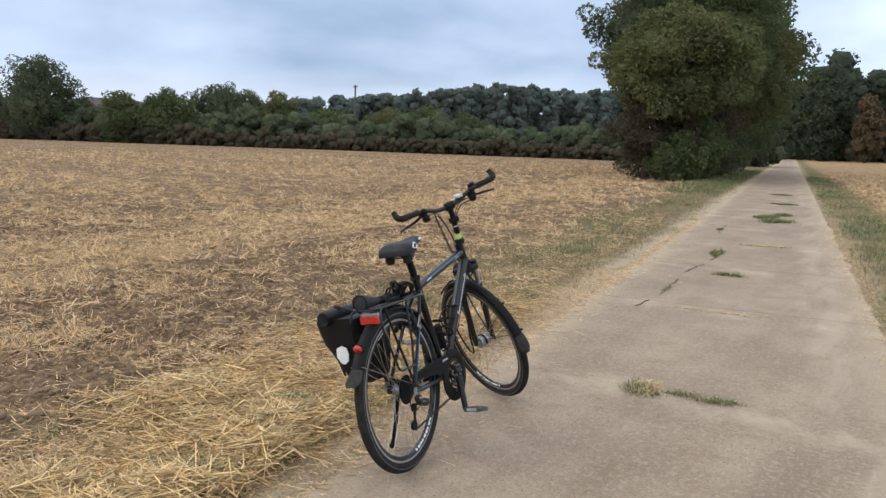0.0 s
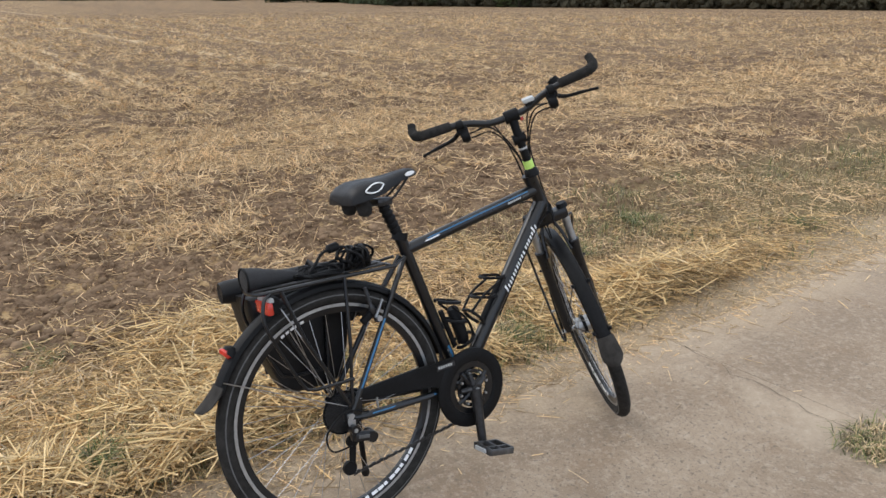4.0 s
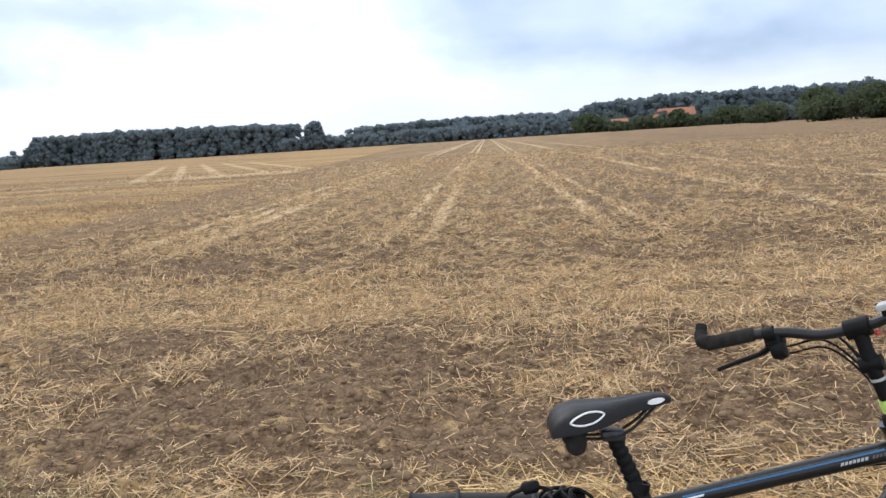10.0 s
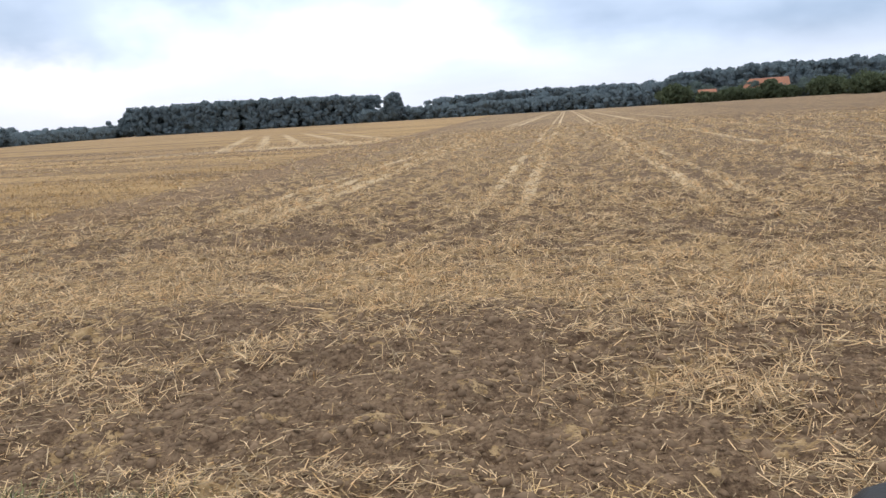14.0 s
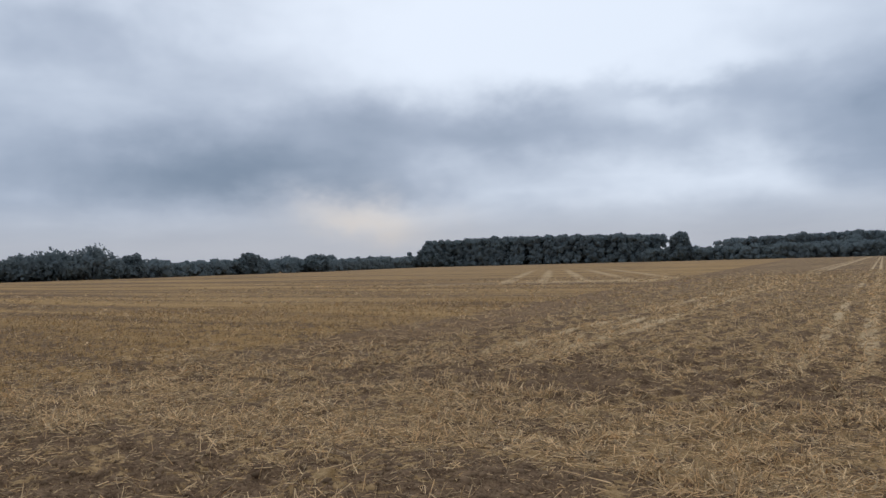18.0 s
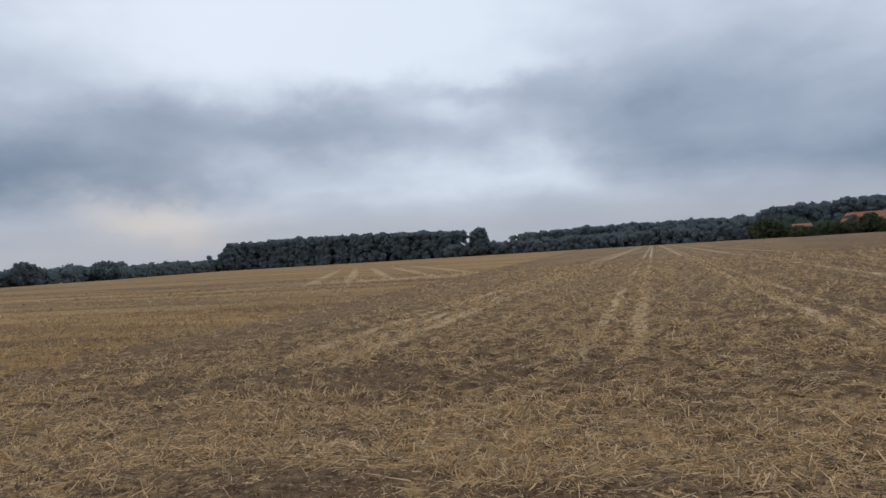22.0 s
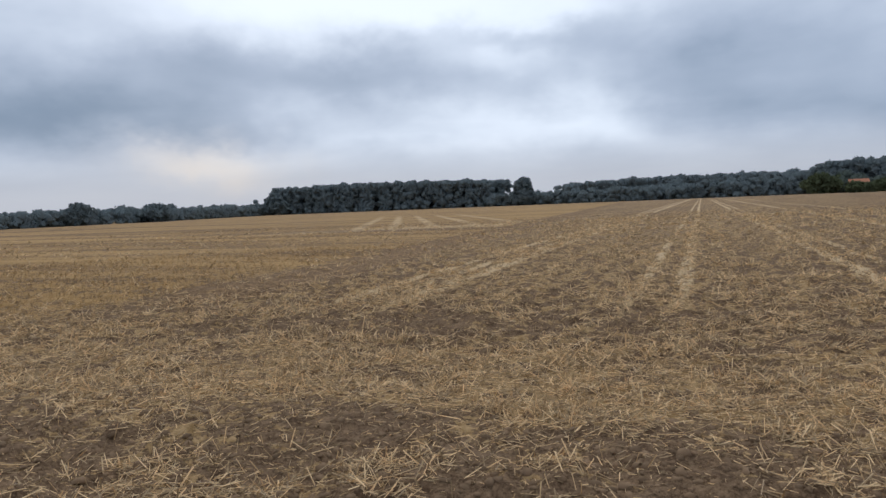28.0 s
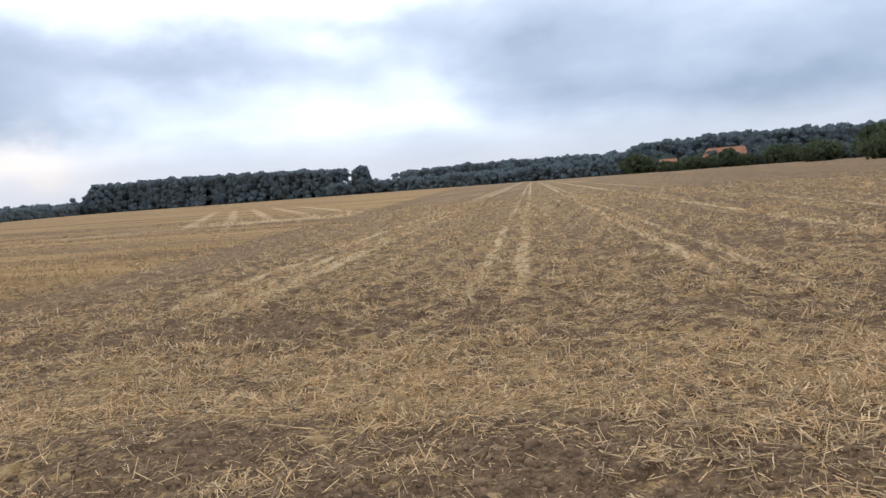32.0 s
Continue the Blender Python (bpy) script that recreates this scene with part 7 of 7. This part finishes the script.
part("cover", box((0.022, -0.0975, 0.290), (0.034, 0.003, 0.010), Matrix.Rotation(radians(12), 4, "Y"), 0.001), M_STRIP, der, "grey cover plate")
part("pivot_bolt", tube([(0.002, -0.089, 0.312), (0.002, -0.093, 0.312)], 0.006, 10), M_ALU, der, "silver pivot bolt")
cage = plate([(-0.002, 0.285), (0.018, 0.275), (0.004, 0.19), (-0.030, 0.180), (-0.034, 0.198), (-0.012, 0.215)], -0.050, -0.053)
add_tube(cage, [(0.004, -0.046, 0.268), (0.004, -0.056, 0.268)], 0.018, 16)
add_tube(cage, [(-0.014, -0.044, 0.192), (-0.014, -0.056, 0.192)], 0.021, 16)
part("cage", cage, M_PLASTIC, der)
part("cable_loop", tube(curve_points([(0.06, -0.068, 0.345), (-0.02, -0.085, 0.372), (-0.085, -0.09, 0.330), (-0.075, -0.088, 0.275), (-0.012, -0.084, 0.270)], 8), 0.0028, 6), M_PLASTIC, der, "black cable loop")
# side stand on the left chain stay
stand = part("kickstand", tube([(0.085, 0.062, 0.325), (0.098, 0.085, 0.275), (0.118, 0.125, 0.155), (0.142, 0.172, 0.045)], [0.013, 0.0105, 0.009, 0.008], 10), M_PLASTIC, bike, "black side stand, folded down")
part("foot", tube([(0.138, 0.164, 0.062), (0.143, 0.176, 0.040), (0.146, 0.182, 0.0345)], [0.010, 0.014, 0.013], 10), M_RUBBER, stand)
part("bracket", box((0.080, 0.064, 0.338), (0.06, 0.022, 0.075), Matrix.Rotation(radians(25), 4, "Y"), 0.006), M_PLASTIC, stand)

# rear brake
for s in (-1, 1):
    part("rear_brake", add_tube(tube(curve_points([(0.148, 0.036 * s, 0.590), (0.125, 0.046 * s, 0.635), (0.115, 0.040 * s, 0.695)]), [0.010] * 9 + [0.006] * 8, 8), [(0.135, 0.052 * s, 0.600), (0.135, 0.062 * s, 0.600)], 0.010, 12), M_DARKSTEEL, bike)
    holder = part("brake_shoe", box((0.118, 0.040 * s, 0.612), (0.062, 0.016, 0.020), Matrix.Rotation(radians(-32), 4, "Y"), 0.004), M_PLASTIC, bike, "black brake shoe")
    part("bolt", tube([(0.137, 0.060 * s, 0.602), (0.137, 0.068 * s, 0.602)], 0.0085, 12), M_ALU, holder, "silver pivot bolt")
    part("brake_lever_tip", tube([(0.128, 0.058 * s, 0.605), (0.155, 0.062 * s, 0.655)], 0.004, 6), M_ALU, bike)

# rear carrier
rack = part("luggage_carrier", tube(curve_points([(0.215, -0.058, 0.741), (0.0, -0.060, 0.746), (-0.16, -0.060, 0.748), (-0.200, -0.052, 0.748), (-0.212, 0.0, 0.748), (-0.200, 0.052, 0.748), (-0.16, 0.060, 0.748), (0.0, 0.060, 0.746), (0.215, 0.058, 0.741)], 6), 0.0058, 8), M_PAINT, bike, "black tubular luggage carrier")
for y in (-0.02, 0.02):
    part("deck_bar", tube([(0.21, y, 0.745), (-0.208, y, 0.752)], 0.0045, 8), M_PAINT, rack)
for x in (0.20, 0.07, -0.06, -0.17):
    part("cross_bar", tube([(x, -0.058, 0.745), (x, 0.058, 0.745)], 0.0045, 8), M_PAINT, rack)
for s in (-1, 1):
    part("side_hoop", tube(curve_points([(-0.175, 0.062 * s, 0.745), (-0.200, 0.072 * s, 0.725), (-0.202, 0.078 * s, 0.655), (-0.132, 0.080 * s, 0.490), (-0.105, 0.080 * s, 0.465), (-0.07, 0.080 * s, 0.460), (0.024, 0.078 * s, 0.457)], 7), 0.0050, 8), M_PAINT, rack)
    part("strut", tube([(-0.144, 0.062 * s, 0.745), (-0.10, 0.072 * s, 0.60), (0.004, 0.070 * s, 0.385)], 0.0055, 8), M_PAINT, rack)
    part("strut", tube([(0.045, 0.062 * s, 0.745), (0.030, 0.074 * s, 0.56), (0.012, 0.070 * s, 0.385)], 0.0055, 8), M_PAINT, rack)
    part("front_stay", tube([(0.215, 0.056 * s, 0.741), (0.262, 0.026 * s, 0.752)], 0.0045, 8), M_PAINT, rack)
tail_light = part("tail_light", box((-0.172, 0.0, 0.700), (0.016, 0.092, 0.036), None, 0.006), M_RED, bike, "red carrier tail light")
part("tail_housing", box((-0.153, 0.0, 0.703), (0.026, 0.075, 0.046), None, 0.006), M_PLASTIC, tail_light)
part("reflector", box((-0.166, 0.0, 0.722), (0.014, 0.088, 0.012), None, 0.003), M_REFLEX, tail_light, "pale upper lens")

# bottle cages
for base, tip, ahead, nm in ((Vector((0.405, 0, 0.42)), Vector((0.365, 0, 0.545)), Vector((0.955, 0, 0.295)), "seat"), (Vector((0.565, 0, 0.465)), Vector((0.665, 0, 0.590)), Vector((-0.78, 0, 0.625)), "down")):
    d = (tip - base).normalized()
    cage_part = part("bottle_cage", tube([base + ahead * 0.026, tip + ahead * 0.026], [0.009, 0.009], 8), M_PLASTIC, bike, "black wire bottle cage")
    for h in (0.0, 0.075, 0.145):
        c = base + d * h + ahead * 0.062
        loop = [c + (ahead * math.cos(t) * -0.036 + Vector((0, 1, 0)) * math.sin(t) * 0.037) + d * (0.022 * math.cos(t) * (1 if h else -0.3)) for t in np.linspace(0.25, 2 * math.pi - 0.25, 16)]
        part("cage_loop", tube(loop, 0.0055, 6), M_PLASTIC, cage_part)
    for s in (-1, 1):
        part("cage_side", tube(curve_points([base + ahead * 0.095 + Vector((0, 0.022 * s, 0)), base + d * 0.07 + ahead * 0.085 + Vector((0, 0.033 * s, 0)), base + d * 0.14 + ahead * 0.05 + Vector((0, 0.036 * s, 0))]), 0.0042, 6), M_PLASTIC, cage_part)
# black tool case strapped in the seat tube's cage
part("tool_case", tube([(0.465, 0, 0.43), (0.463, 0, 0.45), (0.437, 0, 0.545), (0.434, 0, 0.552)], [0.018, 0.021, 0.020, 0.015], 16), M_PLASTIC, bike, "small black tool case in the cage")


def bike_thing(name, label, category):
    """A thing that rests on the bicycle: its own top-level object in the bicycle's pose."""
    ob = tagged(new(name), label, category)
    ob.matrix_basis = bike.matrix_basis.copy()
    return ob


# pannier on the left side of the carrier
pannier = bike_thing("pannier_bag", "black tarpaulin pannier hung on the luggage carrier", "bag")
out = [(-0.190, 0.715), (0.132, 0.715), (0.118, 0.60), (0.085, 0.455), (0.062, 0.418), (0.02, 0.405), (-0.085, 0.408), (-0.118, 0.425), (-0.145, 0.50), (-0.175, 0.60)]
pb = bmesh.new()
levels = ((0.082, 0.94), (0.090, 1.0), (0.150, 1.0), (0.212, 0.97), (0.224, 0.90))
cx, cz = -0.03, 0.57
lay = [[pb.verts.new((cx + (x - cx) * k, y + (y - 0.08) * 2.6 * max(z - 0.55, -0.1) + 0.008 * math.sin(x * 31 + z * 23), cz + (z - cz) * k)) for x, z in out] for y, k in levels]
for a, b in zip(lay[:-1], lay[1:]):
    for i in range(len(out)):
        j = (i + 1) % len(out)
        pb.faces.new((a[i], b[i], b[j], a[j]))
pb.faces.new(lay[0])
pb.faces.new(lay[-1][::-1])
bmesh.ops.subdivide_edges(pb, edges=list(pb.edges), cuts=2, use_grid_fill=True)
for v in pb.verts:
    v.co += Vector((0, 1, 0)) * 0.006 * (noise.noise(v.co * 14) + 0.6 * noise.noise(v.co * 31))
bag_body = part("bag_body", pb, M_VINYL, pannier, "", smooth_angle=70)
part("rolled_top", tube([(-0.216, 0.205, 0.722), (-0.222, 0.205, 0.722), (-0.205, 0.204, 0.722), (-0.12, 0.200, 0.722), (-0.03, 0.196, 0.720), (0.08, 0.190, 0.720), (0.14, 0.185, 0.722), (0.155, 0.185, 0.722)], [0.020, 0.030, 0.034, 0.035, 0.034, 0.032, 0.027, 0.012], 14), M_VINYL, pannier, "rolled bag closure")
for x in (-0.12, 0.06):
    part("strap", tube([(x, 0.200, 0.45), (x, 0.246, 0.60), (x, 0.246, 0.715), (x, 0.200, 0.762), (x, 0.10, 0.735)], 0.006, 6), M_CASE, pannier)
    part("hook", box((x, 0.074, 0.742), (0.03, 0.02, 0.035), None, 0.005), M_PLASTIC, pannier)
rb = plate([(0.118, 0.575), (0.126, 0.602), (0.150, 0.612), (0.176, 0.600), (0.180, 0.565), (0.160, 0.535), (0.142, 0.530), (0.124, 0.545)], 0, 0.003)
part("reflector", rb, M_WHITE, pannier, "white reflective patch", xf=Matrix.Translation((-0.178, 0.008, -0.015)) @ Matrix.Rotation(radians(90), 4, "Z"))

# on the carrier: a cone-shaped cover, its narrow roll and a coiled cable
roll = bike_thing("rolled_rain_cover", "black cone-ended rolled cover strapped on the luggage carrier", "bag")
part("cone", tube([(-0.214, 0.012, 0.780), (-0.212, 0.012, 0.780), (-0.19, 0.012, 0.779), (-0.13, 0.012, 0.772), (-0.075, 0.012, 0.766), (-0.06, 0.012, 0.765)], [0.028, 0.034, 0.032, 0.023, 0.015, 0.010], 18), M_CASE, roll)
part("rim", lathe([(0.031, -0.003), (0.0355, -0.003), (0.0355, 0.003), (0.031, 0.003)], (0, 0, 0), 22), M_PLASTIC, roll, xf=Matrix.Translation((-0.213, 0.012, 0.780)) @ Matrix.Rotation(radians(90), 4, "Z"))
part("roll", tube([(-0.10, 0.020, 0.760), (-0.08, 0.020, 0.760), (0.04, 0.018, 0.757), (0.13, 0.014, 0.757), (0.14, 0.014, 0.757)], [0.010, 0.015, 0.016, 0.015, 0.010], 12), M_CASE, roll)
part("cup", tube([(0.105, 0.02, 0.770), (0.13, 0.02, 0.776), (0.165, 0.02, 0.783), (0.168, 0.02, 0.784)], [0.014, 0.019, 0.022, 0.016], 14), M_PLASTIC, roll)
for x in (-0.02, 0.09):
    part("strap", lathe([(0.0165, -0.008), (0.019, -0.008), (0.019, 0.008), (0.0165, 0.008)], (0, 0, 0), 20), M_PLASTIC, roll, xf=Matrix.Translation((x, 0.017, 0.757)) @ Matrix.Rotation(radians(90), 4, "Z"))
lock = bike_thing("cable_lock", "coiled black cable lock tangled on the luggage carrier", "lock")
for k in range(19):
    rl = random.Random(40 + k)
    flat = k % 2
    c = Vector((rl.uniform(-0.03, 0.10) if flat else rl.uniform(0.07, 0.14), rl.uniform(-0.025, 0.03), 0.764 if flat else 0.780 + rl.uniform(-0.006, 0.012)))
    rad, tilt, spin = rl.uniform(0.028, 0.046), rl.uniform(0.1, 0.45) if flat else rl.uniform(0.9, 1.5), rl.uniform(-0.5, 0.5) if flat else rl.uniform(0, 3.1)
    loop = []
    for i in range(20):
        t = 2 * math.pi * i / 20
        q = Vector((math.cos(t) * rad * (1.8 if flat else 1.15), math.sin(t) * rad * 0.8, 0.005 * math.sin(3 * t + k)))
        q.rotate(Euler((tilt, 0, spin)))
        loop.append(c + q)
    part("cable_coil", tube(loop, 0.0042, 7, True), M_PLASTIC, lock)
part("lock_head", tube([(0.028, -0.012, 0.818), (0.032, -0.012, 0.820), (0.060, -0.008, 0.824), (0.066, -0.008, 0.824)], [0.008, 0.013, 0.013, 0.008], 12), M_PLASTIC, lock)
part("lock_cord", tube(curve_points([(-0.035, -0.02, 0.770), (-0.015, -0.02, 0.790), (0.005, -0.018, 0.812), (0.032, -0.012, 0.820)], 7), 0.0045, 7), M_PLASTIC, lock)
part("lock_cord", tube(curve_points([(0.062, -0.008, 0.822), (0.085, -0.01, 0.815), (0.10, -0.012, 0.79), (0.085, -0.02, 0.76)], 7), 0.0045, 7), M_PLASTIC, lock)
